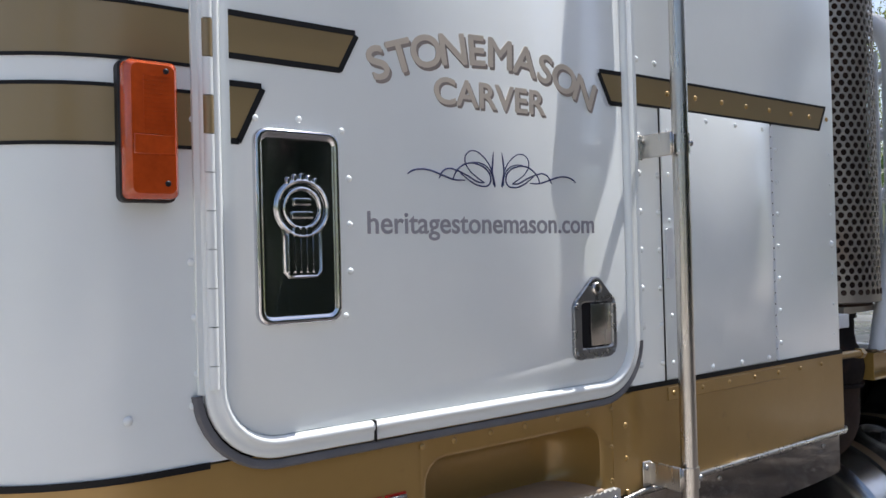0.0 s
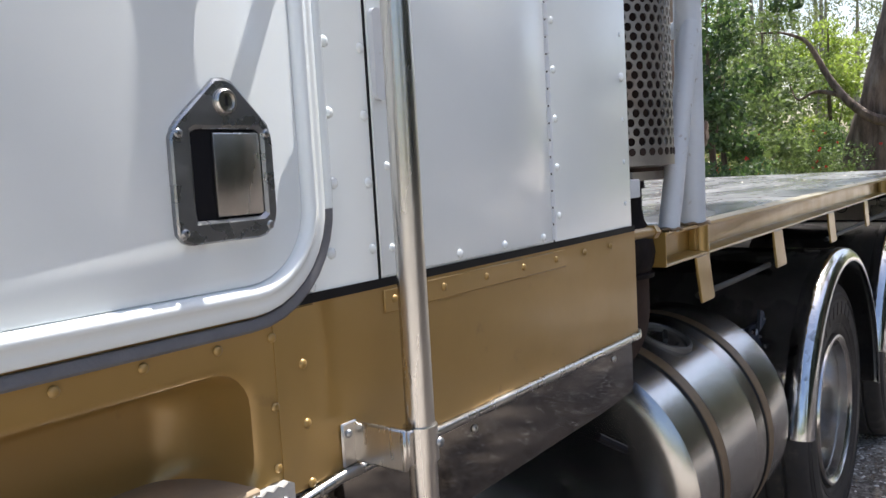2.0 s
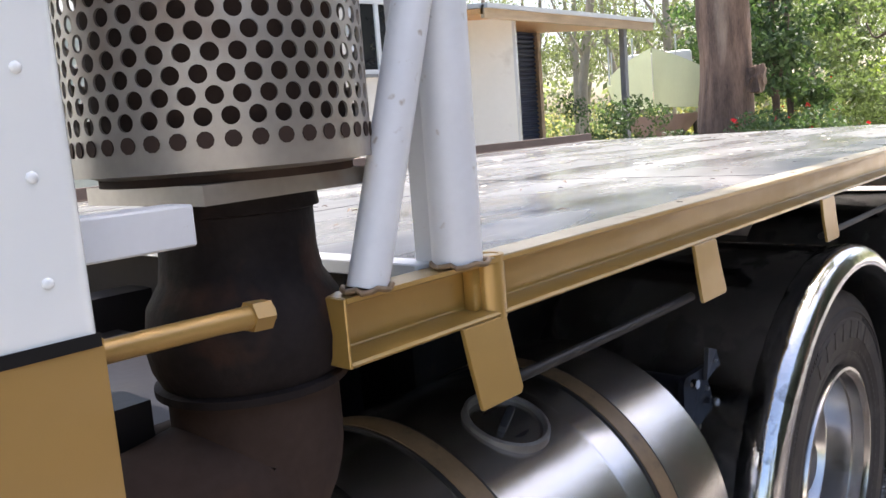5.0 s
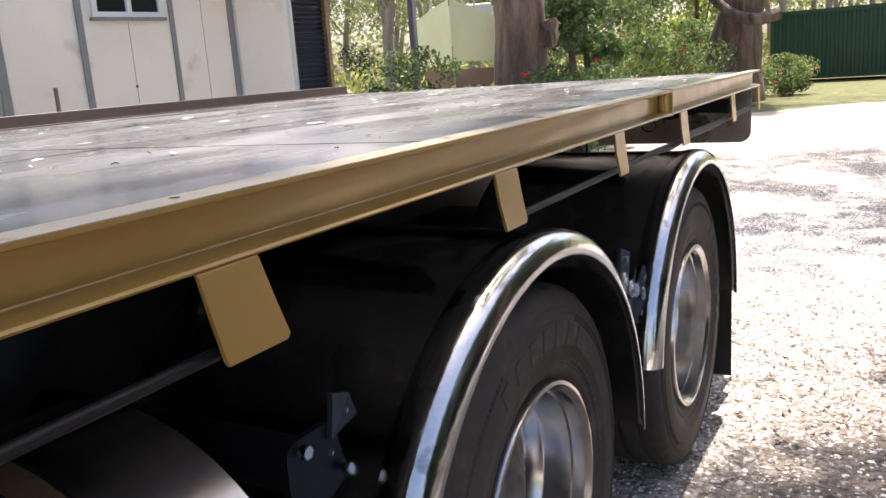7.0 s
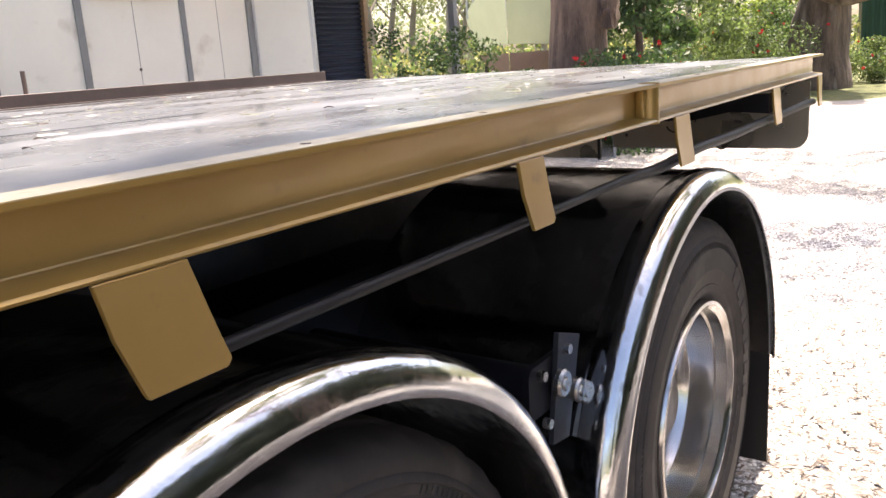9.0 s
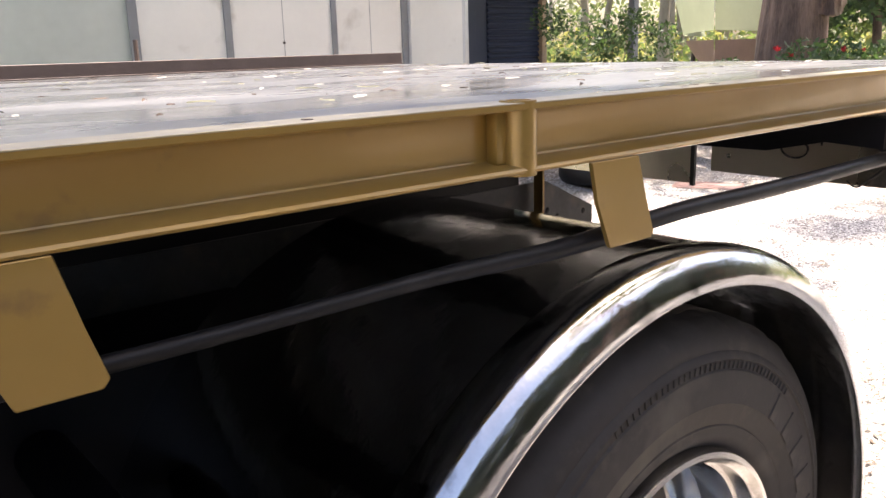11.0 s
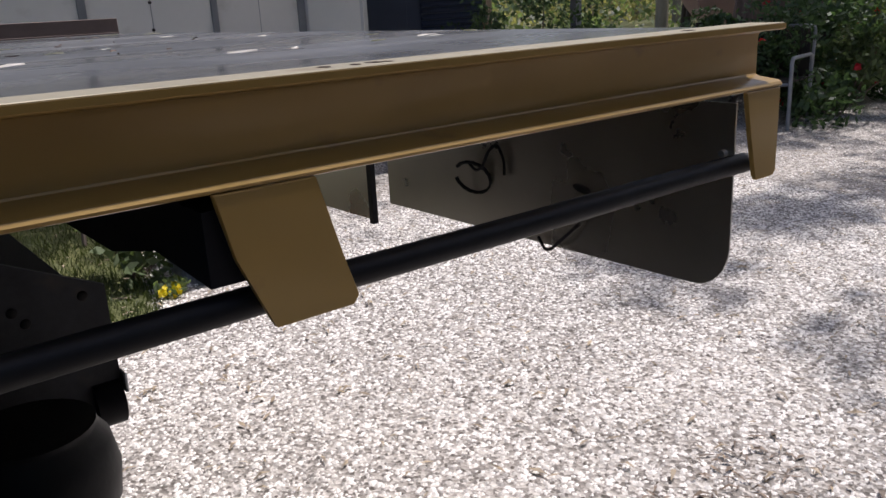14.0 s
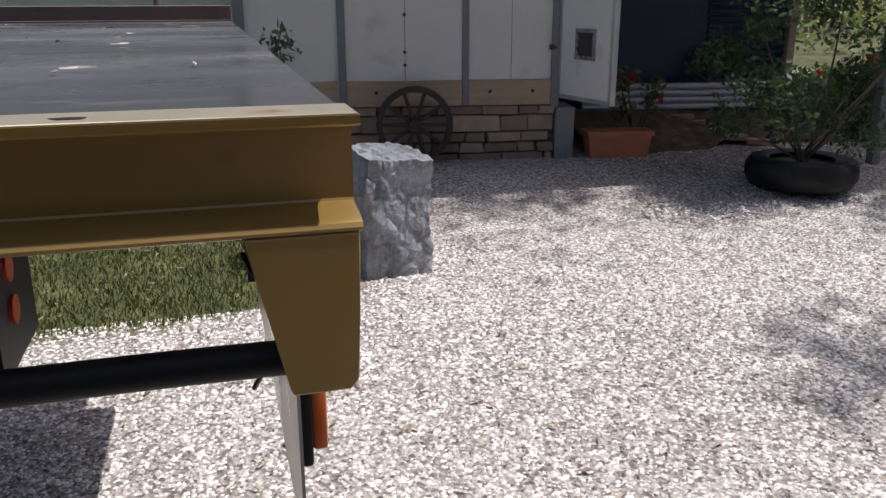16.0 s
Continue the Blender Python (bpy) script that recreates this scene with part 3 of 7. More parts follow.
prism_x(bm, [(C + 0.005, 1.186), (0.25, 1.186), (0.25, 1.098), (C + 0.005, 1.098)], -4.7350, -4.7325)
skirt = part("skirt_panel", bm, M_SMOKED, truck, "mirror polished skirt under the cab")
bm = bmesh.new()
for x in (-5.232, -4.810):
    dome(bm, x, C + 0.0035, 1.166, 0.006, 0.004)
part("bolt", bm, M_STEEL, skirt)
bm = bmesh.new()
box(bm, -5.5149, -4.8182, 0.35, 0.9, 0.55, 1.19)
box(bm, -6.4673, -5.5656, 0.30, 2.1, 0.75, 1.19)
part("underbody", bm, M_BLACK, truck, "black engine and frame parts under the cab")
bm = bmesh.new()
lathe(bm, [(0, 0.515), (0.27, 0.515)], (-5.9483, 0.06, 0.5), seg=40, a0=0, a1=math.pi)
lathe(bm, [(0.02, 0.29), (0.0, 0.36), (0.0, 0.44), (0.03, 0.50), (0.25, 0.50)], (-5.9483, 0.06, 0.5), seg=56)
part("steer_tyre", bm, M_TYRE, truck)
bm = bmesh.new()
tube(bm, arc_pts([(-5.5397, C + 0.01, 1.19), (-5.5397, C + 0.01, 1.05), (-5.4885, 0.06, 0.92)], 5, 0.05), 0.0095, 10)
tube(bm, arc_pts([(-5.4708, C + 0.03, 1.12), (-5.4334, C + 0.03, 1.0), (-5.3746, 0.04, 0.9)], 5, 0.05), 0.009, 10)
part("ladder_tube", bm, M_STEEL, truck)

# ---- rivets: one shared head ----
bm = bmesh.new()
dome(bm, 0, 0, 0, 0.0068, 0.0042)
rivet_mesh = bpy.data.meshes.new("rivet")
bm.to_mesh(rivet_mesh)
bm.free()
for p in rivet_mesh.polygons:
    p.use_smooth = True
rivet_gold_mesh = rivet_mesh.copy()
rivet_mesh.materials.append(M_WHITE)
rivet_gold_mesh.materials.append(M_GOLD)


def rivet(parent, x, z, y=C, gold=False, s=1.0):
    ob = new("rivet", rivet_gold_mesh if gold else rivet_mesh)
    ob.parent = parent
    ob.matrix_basis = pose(x, y, z) @ Matrix.Scale(s, 4)


for k in range(9):
    z = 1.423 + 0.0728 * k
    if abs(z - 1.95) > 0.045:
        rivet(cab, -5.466 - (0.010 if k == 0 else 0), z + 0.002, s=0.95)
        rivet(cab, -5.411, z, s=0.9)
rivet(cab, -5.508, 1.394, s=0.9)
for z in (1.421, 1.513, 1.61, 1.70, 1.79, 1.875):
    rivet(cab, -5.383, z, y=C - 0.004, s=0.7)
for k in range(7):
    rivet(cab, -4.987, 1.427 + 0.0726 * k, s=0.85)
    rivet(cab, -4.748, 1.4295 + 0.0726 * k, s=1.25 if k == 3 else 0.65)
for k in range(4):
    rivet(cab, -5.358 + 0.1045 * k, 1.399, y=C - 0.004, s=0.9)
    rivet(cab, -5.358 + 0.1045 * k, 1.905, y=C - 0.004, s=0.8)
for x in (-5.4973, -5.3746, -5.2832, -5.1917, -5.1003, -5.0090, -4.9186, -4.8383, -4.7580):
    rivet(cab, x, 1.950, y=C - 0.0015, gold=True, s=0.85)
for k in range(7):
    rivet(lower, -5.383 + 0.0938 * k, 1.3625, y=C - 0.0035, gold=True, s=0.75)
for x, z in ((-5.530, 1.320), (-5.530, 1.259), (-5.529, 1.197)):
    rivet(lower, x, z, y=C - 0.0035, gold=True, s=0.8)
for x, z in ((-5.567, 1.354), (-5.630, 1.3545), (-5.705, 1.3555), (-5.781, 1.355), (-5.856, 1.355), (-5.931, 1.354), (-5.992, 1.354), (-5.569, 1.286), (-5.571, 1.226)):
    rivet(recess, x, z, y=C - 0.003, gold=True, s=0.75)
for x, z in ((-6.3405, 1.46), (-6.3286, 1.87), (-6.3336, 1.82), (-6.3336, 1.50), (-6.3355, 1.57), (-6.3385, 1.64)):
    rivet(cab, x, z, s=0.75)
rivet(cab, -6.4198, 1.452, s=0.9)
# lapped gold strip above the gold panel's edge
bm = bmesh.new()
box(bm, -5.400, -4.976, C - 0.0035, C - 0.0005, 1.348, 1.3745, 0.001, 1)
part("lap_strip", bm, M_GOLD, lower)
bm = bmesh.new()
prism(bm, rrect(-5.5650, -5.4970, 1.198, 1.377, 0.012, 3), C - 0.0035, C)
part("lap_plate", bm, M_GOLD, lower)

# panel joints beside the door, locker with its piano hinge
bm = bmesh.new()
box(bm, -5.4044, -5.4015, C - 0.0015, C + 0.003, 1.388, 1.919)
box(bm, -5.4014, -5.0110, C - 0.0015, C + 0.003, 1.9195, 1.921)
part("panel_joint", bm, M_BLACK_LINE, cab)
locker = bmesh.new()
box(locker, -5.4015, -5.0151, C - 0.004, C, 1.391, 1.919, 0.0015, 2)
locker = part("locker_door", locker, M_WHITE, truck, "white locker door in the cab side")
for k in range(21):
    z = 1.392 + 0.0250 * k
    bm = bmesh.new()
    tube(bm, [(-5.0100, C - 0.003, z), (-5.0100, C - 0.003, z + 0.0215)], 0.0048, 8)
    if k % 2:
        box(bm, -5.0062, -5.0025, C - 0.0025, C - 0.0005, z, z + 0.0215)
    part("hinge_knuckle", bm, M_WHITE_OLD, locker)
bm = bmesh.new()
box(bm, -5.0068, -5.0040, C - 0.001, C + 0.002, 1.388, 1.919)
part("hinge_joint", bm, M_BLACK_LINE, locker)
bm = bmesh.new()
prism(bm, rrect(-5.3990, -5.3807, 1.585, 1.685, 0.008, 4), C - 0.010, C - 0.004)
part("locker_latch", bm, M_WHITE_OLD, locker)
bm = bmesh.new()
prism(bm, rrect(-5.383, -5.355, 1.609, 1.627, 0.006, 3), C - 0.0065, C - 0.004)
part("finger_pull", bm, M_WHITE_OLD, locker)
# gold side stripe behind the door
bm = bmesh.new()
for zz, ee, dd, m_ in ((0, 0, 0.0012, M_GOLD_TRIM),):
    prism(bm, [(-5.472, 1.9225), (-4.795, 1.9245), (-4.764, 1.9765), (-5.472, 1.9745)], C - 0.0012, C)
part("gold_stripe", bm, M_GOLD_TRIM, cab)
bm = bmesh.new()
for poly in ([(-5.472, 1.918), (-4.793, 1.920), (-4.793, 1.925), (-5.472, 1.923)], [(-5.472, 1.974), (-4.764, 1.976), (-4.760, 1.981), (-5.472, 1.979)],
             [(-4.798, 1.920), (-4.791, 1.920), (-4.758, 1.981), (-4.766, 1.981)]):
    prism(bm, poly, C - 0.0018, C)
part("black_line", bm, M_BLACK_LINE, cab)

# ---- the door ----
D = C - 0.007
bm = bmesh.new()
pts = rrect(-6.2990, -5.5180, 1.4075, 2.72, 0.072, 8)
rings(bm, [[(x, C, z) for x, z in pts], [(x, D + 0.0015, z) for x, z in pts], [(-5.9045 + (x + 5.9045) * 0.996, D, 2.06 + (z - 2.06) * 0.998) for x, z in pts]], True, False, True)
door = part("cab_door", bm, M_WHITE, truck, "white cab door with signwriting and a polished plate")


def frame_sweep(bm, prof, x0, x1, z0, z1, r, n=9):
    """Sweep a profile of (outwards, proud) round a rounded rectangle."""
    loops = []
    for out, y in prof:
        loops.append([(x, y, z) for x, z in rrect(x0 - out, x1 + out, z0 - out, z1 + out, r + out, n)])
    for a, b in zip(loops, loops[1:]):
        va = [bm.verts.new(p) for p in a]
        vb = [bm.verts.new(p) for p in b]
        for i in range(len(va)):
            j = (i + 1) % len(va)
            bm.faces.new((va[i], va[j], vb[j], vb[i]))
    bmesh.ops.remove_doubles(bm, verts=bm.verts, dist=1e-5)


DOOR = (-6.2990, -5.5180, 1.4075, 2.72, 0.072)
bm = bmesh.new()
frame_sweep(bm, [(0.0, C), (0.0005, D - 0.001), (0.0015, D - 0.0045), (0.004, D - 0.0085), (0.008, D - 0.0105), (0.012, D - 0.0088), (0.0145, D - 0.0062), (0.020, D - 0.0055), (0.0265, D - 0.005), (0.0285, D - 0.003), (0.029, C)], *DOOR)
part("door_frame", bm, M_WHITE, door, "raised white moulding round the door", 50)
bm = bmesh.new()
frame_sweep(bm, [(0.0285, C - 0.0006), (0.0315, C - 0.0006)], *DOOR)
bmesh.ops.delete(bm, geom=[v for v in bm.verts if v.co.x < -6.30 and v.co.z > 1.474], context="VERTS")
part("frame_gap", bm, M_BLACK_LINE, door)
STRIP = [(0.0315, C + 0.001), (0.032, C - 0.0065), (0.0345, C - 0.0085), (0.041, C - 0.0085), (0.0438, C - 0.006), (0.0445, C + 0.001)]
bm = bmesh.new()
frame_sweep(bm, STRIP, *DOOR)
bmesh.ops.bisect_plane(bm, geom=bm.verts[:] + bm.edges[:] + bm.faces[:], plane_co=(0, 0, 1.472), plane_no=(0, 0, 1), clear_outer=True)
part("door_seal", bm, M_SEAL, door, "worn grey rubber seal under the door")
bm = bmesh.new()
frame_sweep(bm, STRIP, *DOOR)
bmesh.ops.bisect_plane(bm, geom=bm.verts[:] + bm.edges[:] + bm.faces[:], plane_co=(0, 0, 1.473), plane_no=(0, 0, 1), clear_inner=True)
bmesh.ops.delete(bm, geom=[v for v in bm.verts if v.co.x < -5.6], context="VERTS")
part("edge_bead", bm, M_WHITE, door, "white bead beside the door frame")
bm = bmesh.new()
box(bm, -6.0825, -6.0808, D - 0.0108, C, 1.3780, 1.4080)
part("frame_joint", bm, M_BLACK_LINE, door)
# piano hinge on the front edge
bm = bmesh.new()
box(bm, -6.3355, -6.3262, C - 0.0065, C, 1.472, 2.7, 0.001, 1)
part("hinge_leaf", bm, M_WHITE, door)
for k in range(-1, 24):
    z = max(1.5095 + 0.0487 * k, 1.479)
    zb = 1.5095 + 0.0487 * (k + 1) - 0.0012
    bm = bmesh.new()
    tube(bm, [(-6.3165, C - 0.0115, z), (-6.3165, C - 0.0115, zb)], 0.0075, 10)
    part("hinge_knuckle", bm, M_GOLD_TRIM if (1.785 < z + 0.024 < 1.865 or 1.89 < z + 0.024 < 1.965) else M_WHITE, door)


def door_stripe(poly, parent):
    bm = bmesh.new()
    prism(bm, poly, D - 0.0010, D)
    part("gold_stripe", bm, M_GOLD_TRIM, parent)
    cx, cz = sum(p[0] for p in poly) / len(poly), sum(p[1] for p in poly) / len(poly)
    bm = bmesh.new()
    w = 0.0080
    n = len(poly)
    for i in range(n):
        a, b = Vector(poly[i]), Vector(poly[(i + 1) % n])
        if abs(a.x - b.x) < 0.002:
            continue
        d = (b - a).normalized()
        nrm = Vector((d.y, -d.x))
        if nrm.dot(Vector((cx, cz)) - a) > 0:
            nrm = -nrm
        a2, b2 = a - d * 0.003 * (0 if a.x < -6.2790 or a.x > -5.5241 else 1), b + d * 0.003 * (0 if b.x < -6.2790 or b.x > -5.5241 else 1)
        prism(bm, [(a2.x, a2.y), (b2.x, b2.y), (b2.x + nrm.x * w, b2.y + nrm.y * w), (a2.x + nrm.x * w, a2.y + nrm.y * w)], D - 0.0016, D)
    part("black_line", bm, M_BLACK_LINE, parent)


door_stripe([(-6.286, 1.910), (-6.124, 1.910), (-6.098, 1.958), (-6.286, 1.958)], door)
door_stripe([(-6.286, 1.799), (-6.278, 1.799), (-6.245, 1.866), (-6.286, 1.866)], door)
door_stripe([(-5.519, 1.967), (-5.575, 1.966), (-5.549, 1.918), (-5.519, 1.918)], door)

# signwriting
arc = "STONEMASON"
R0, cx, cz = 0.553, -5.836, 1.393
span = radians(49.5)
wid = [{"M": 1.25, "O": 1.1, "N": 1.1, "A": 1.05, "E": 0.85, "S": 0.88, "T": 0.92}[ch] for ch in arc]
ang = [-0.5 + (sum(wid[:k]) + wid[k] / 2) / sum(wid) for k in range(len(arc))]
for k, ch in enumerate(arc):
    a = ang[k] * span
    x, z = cx + R0 * math.sin(a), cz + R0 * math.cos(a)
    for dx, dz, yy, mt in ((0.0042, -0.0046, D - 0.0004, M_LSHADOW), (0, 0, D - 0.0009, M_LETTER)):
        text_part(ch, 0.068, x + dx, z + dz, yy, mt, door, "letter", -math.degrees(a), 1.12, fat=0.0014)
for dx, dz, yy, mt in ((0.0036, -0.0038, D - 0.0004, M_LSHADOW), (0, 0, D - 0.0009, M_LETTER)):
    text_part("CARVER", 0.0575, -5.839 + dx, 1.877 + dz, yy, mt, door, "lettering", 0, 1.12, fat=0.0012)
text_part("heritagestonemason.com", 0.0465, -5.843, 1.6755, D - 0.0005, M_LSHADE, door, "lettering", 0, 1.025, bold=0.0006)


def scroll(parent):
    """The pinstriped flourish, mirrored about its middle."""
    # each stroke: points out from the middle, and the thickness at its ends and its middle
    base = [
        ([(0.009, 0.030), (0.011, 0.016), (0.0125, -0.006), (0.008, -0.028)], 0.3, 1.2),
        ([(0.007, -0.026), (0.011, -0.008), (0.017, 0.006), (0.032, 0.022), (0.048, 0.0295), (0.063, 0.026), (0.069, 0.014), (0.061, -0.001), (0.046, -0.012), (0.030, -0.0205)], 0.8, 0.75),
        ([(0.030, -0.0205), (0.042, -0.020), (0.066, -0.010), (0.087, -0.003), (0.103, -0.001), (0.115, -0.007), (0.121, -0.017)], 0.8, 1.0),
        ([(0.079, -0.007), (0.053, -0.022), (0.034, -0.0265), (0.020, -0.023), (0.0165, -0.012), (0.024, 0.0), (0.041, 0.008), (0.061, 0.0095), (0.078, 0.003), (0.088, -0.006), (0.094, -0.018)], 0.6, 1.0),
        ([(0.011, -0.024), (0.0125, -0.010), (0.021, 0.003), (0.037, 0.0105), (0.056, 0.0115)], 0.5, 0.9),
        ([(0.070, -0.018), (0.090, -0.018), (0.114, -0.012), (0.140, -0.005), (0.160, -0.0045), (0.173, -0.008), (0.181, -0.013)], 0.7, 1.1)]
    for sgn in (-1, 1):
        for pts, w0, w1 in base:
            cu = bpy.data.curves.new("pinstripe", "CURVE")
            cu.dimensions, cu.bevel_depth, cu.resolution_u, cu.bevel_resolution = "3D", 0.00135, 8, 1
            sp = cu.splines.new("BEZIER")
            sp.bezier_points.add(len(pts) - 1)
            for i, (b, (x, z)) in enumerate(zip(sp.bezier_points, pts)):
                b.co = (-5.829 + sgn * x, D - 0.0003, 1.777 + z)
                b.radius = w0 if i in (0, len(pts) - 1) else w1
                b.handle_left_type = b.handle_right_type = "AUTO"
            tmp = bpy.data.objects.new("pinstripe", cu)
            me = bpy.data.meshes.new_from_object(tmp)
            bpy.data.objects.remove(tmp)
            me.materials.clear()
            me.materials.append(M_LBLUE)
            ob = new("pinstripe", me)
            ob.parent = parent


scroll(door)

# polished cover plate with an embossed badge
bm = bmesh.new()
A0, A1, B0, B1 = -6.257, -6.131, 1.554, 1.815
ps = [(0.0, D), (0.0, D - 0.008), (0.002, D - 0.0105), (0.006, D - 0.011), (0.009, D - 0.008), (0.012, D - 0.007)]
rings(bm, [[(x, y, z) for x, z in rrect(A0 + o, A1 - o, B0 + o, B1 - o, 0.017 - o * 0.6, 6)] for o, y in ps], True, False, True)
plate = part("cover_plate", bm, M_COVER, door, "mirror polished steel cover plate", 60)
bm = bmesh.new()
px, pz, py = -6.190, 1.709, D - 0.007
for r, w in ((0.0375, 0.0035), (0.027, 0.0028)):
    tube(bm, [(px + r * math.cos(2 * math.pi * k / 36), py - 0.001, pz + r * math.sin(2 * math.pi * k / 36)) for k in range(37)], w, 8, False)
for k in range(5):
    x = px + (k - 2) * 0.0092
    prism(bm, rrect(x - 0.0036, x + 0.0036, 1.622, 1.680 + (0.004 if abs(k - 2) < 2 else -0.004), 0.0034, 3), py - 0.004, py)
for k in range(5):
    a = radians(60 + 15 * k)
    x, z = px + 0.041 * math.cos(a), pz + 0.041 * math.sin(a)
    box(bm, x - 0.0028, x + 0.0028, py - 0.004, py, z - 0.006, z + 0.006, 0.0012, 1)
for dz, w in ((0.009, 0.013), (-0.009, 0.016)):
    box(bm, px - w, px + w, py - 0.003, py, pz + dz - 0.0055, pz + dz + 0.0055, 0.002, 2)
tube(bm, [(px - 0.028, py - 0.001, 1.684), (px - 0.027, py - 0.001, 1.624), (px - 0.02, py - 0.001, 1.617), (px + 0.02, py - 0.001, 1.617), (px + 0.027, py - 0.001, 1.624), (px + 0.028, py - 0.001, 1.684)], 0.0022, 6)
part("embossed_badge", bm, M_CHROME, plate, "embossed ribbed badge of plain shapes")
for x, z in ((-6.252, 1.828), (-6.188, 1.831), (-6.121, 1.820), (-6.111, 1.753), (-6.111, 1.688), (-6.112, 1.622), (-6.121, 1.559)):
    rivet(door, x, z, y=D, s=0.72)

# paddle latch
bm = bmesh.new()
op = rrect(-5.6460, -5.5690, 1.470, 1.550, 0.007, 4)
plan_l = [(-5.6670, 1.462), (-5.6590, 1.452), (-5.5740, 1.452), (-5.5600, 1.462), (-5.5560, 1.470), (-5.5560, 1.545), (-5.5600, 1.556), (-5.5960, 1.592), (-5.6020, 1.597), (-5.6160, 1.597), (-5.6240, 1.590), (-5.6620, 1.556), (-5.6670, 1.545), (-5.6675, 1.470)]


def around(poly, n):
    """n points evenly spaced along a closed polygon, from its lower right."""
    P = [Vector(p) for p in poly]
    L_ = [0.0]
    for a, b in zip(P, P[1:] + P[:1]):
        L_.append(L_[-1] + (b - a).length)
    out = []
    for k in range(n):
        s = L_[-1] * k / n
        i = max(j for j in range(len(P)) if L_[j] <= s + 1e-9)
        a, b = P[i], P[(i + 1) % len(P)]
        out.append(a.lerp(b, (s - L_[i]) / max((b - a).length, 1e-9)))
    return out


oo = around(plan_l, 48)
mid_o = Vector((-5.6075, 1.512))
oi = []
for p in oo:
    d = (p - mid_o)
    t = min((0.0385 / abs(d.x)) if abs(d.x) > 1e-6 else 9, (0.040 / abs(d.y)) if abs(d.y) > 1e-6 else 9)
    oi.append(mid_o + d * t)
rings(bm, [[(p.x, D, p.y) for p in oo], [(p.x, D - 0.005, p.y) for p in oo], [(p.x, D - 0.0065, p.y) for p in [mid_o + (q - mid_o) * 0.97 for q in oo]],
           [(p.x, D - 0.0065, p.y) for p in [mid_o + (q - mid_o) * 1.08 for q in oi]], [(p.x, D - 0.004, p.y) for p in oi], [(p.x, D + 0.004, p.y) for p in oi]], True)
latch = part("door_latch", bm, M_CAST, door, "grey cast paddle latch with a key barrel", 30)
bm = bmesh.new()
prism(bm, [(-5.6460, 1.472), (-5.5690, 1.472), (-5.5690, 1.552), (-5.6460, 1.552)], D - 0.0008, D - 0.0002)
part("latch_well", bm, M_BLACK, latch)
bm = bmesh.new()
box(bm, -5.6240, -5.5720, D - 0.0065, D - 0.001, 1.474, 1.549, 0.002, 2)
part("paddle", bm, M_STEEL, latch)
bm = bmesh.new()
lathe(bm, [(-0.0065, 0.0118), (-0.0105, 0.0112), (-0.0120, 0.0098), (-0.0120, 0.0082), (-0.0098, 0.0076), (-0.0098, 0.0006)], (-5.6090, D, 1.576), seg=24)
barrel = part("key_barrel", bm, M_STEEL, latch)
bm = bmesh.new()
box(bm, -5.6100, -5.6080, D - 0.0104, D - 0.0090, 1.5715, 1.5805)
part("key_slot", bm, M_BLACK, barrel)
bm = bmesh.new()
for x, z in ((-5.6590, 1.548), (-5.5630, 1.548), (-5.6600, 1.463), (-5.5660, 1.463)):
    dome(bm, x, D - 0.0062, z, 0.0045, 0.002)
part("screw", bm, M_CAST, latch)

# amber marker lamp on the front corner
bm = bmesh.new()
rings(bm, [[(x, y, z) for x, z in rrect(-6.4270 + o, -6.3600 - o, 1.713 + o, 1.884 - o, 0.009, 4)] for o, y in ((0, C + 0.004), (0, C - 0.012), (0.002, C - 0.014))], True, False, True)
lamp = part("marker_lamp", bm, M_RUBBER, truck, "amber side marker lamp on a black base")
bm = bmesh.new()
rings(bm, [[(x, y, z) for x, z in rrect(-6.4250 + o, -6.3620 - o, 1.716 + o, 1.881 - o, 0.008, 4)] for o, y in ((0, C - 0.012), (0.001, C - 0.030), (0.006, C - 0.037))], True, False, True)
lens = part("lens", bm, M_AMBER, lamp, "ribbed amber lens")
for k in range(14):
    bm = bmesh.new()
    box(bm, -6.4050, -6.3720, C - 0.0380, C - 0.0365, 1.793 + 0.0052 * k, 1.7955 + 0.0052 * k)
    part("lens_rib", bm, M_AMBER, lamp)
bm = bmesh.new()
box(bm, -6.4170, -6.3680, C - 0.0380, C - 0.0365, 1.768, 1.792, 0.001, 1)
part("lens_band", bm, M_AMBER, lamp)
bm = bmesh.new()
for z in (1.734, 1.868):
    dome(bm, -6.3780, C - 0.0365, z, 0.004, 0.002)
part("screw", bm, M_BLACK, lamp)

# maker's badge on the gold panel, drawn as plain bars
for k in range(6):
    x = -6.2740 + 0.043 * k
    bm = bmesh.new()
    box(bm, x, x + 0.034, C - 0.010, C - 0.004, 1.246, 1.291, 0.0015, 1)
    badge = part("badge_bar", bm, M_CAST, lower, "plain grey badge bar with a red edge")
    bm = bmesh.new()
    box(bm, x - 0.001, x + 0.035, C - 0.004, C - 0.001, 1.245, 1.2935)
    part("red_edge", bm, M_RED_PAINT, badge)

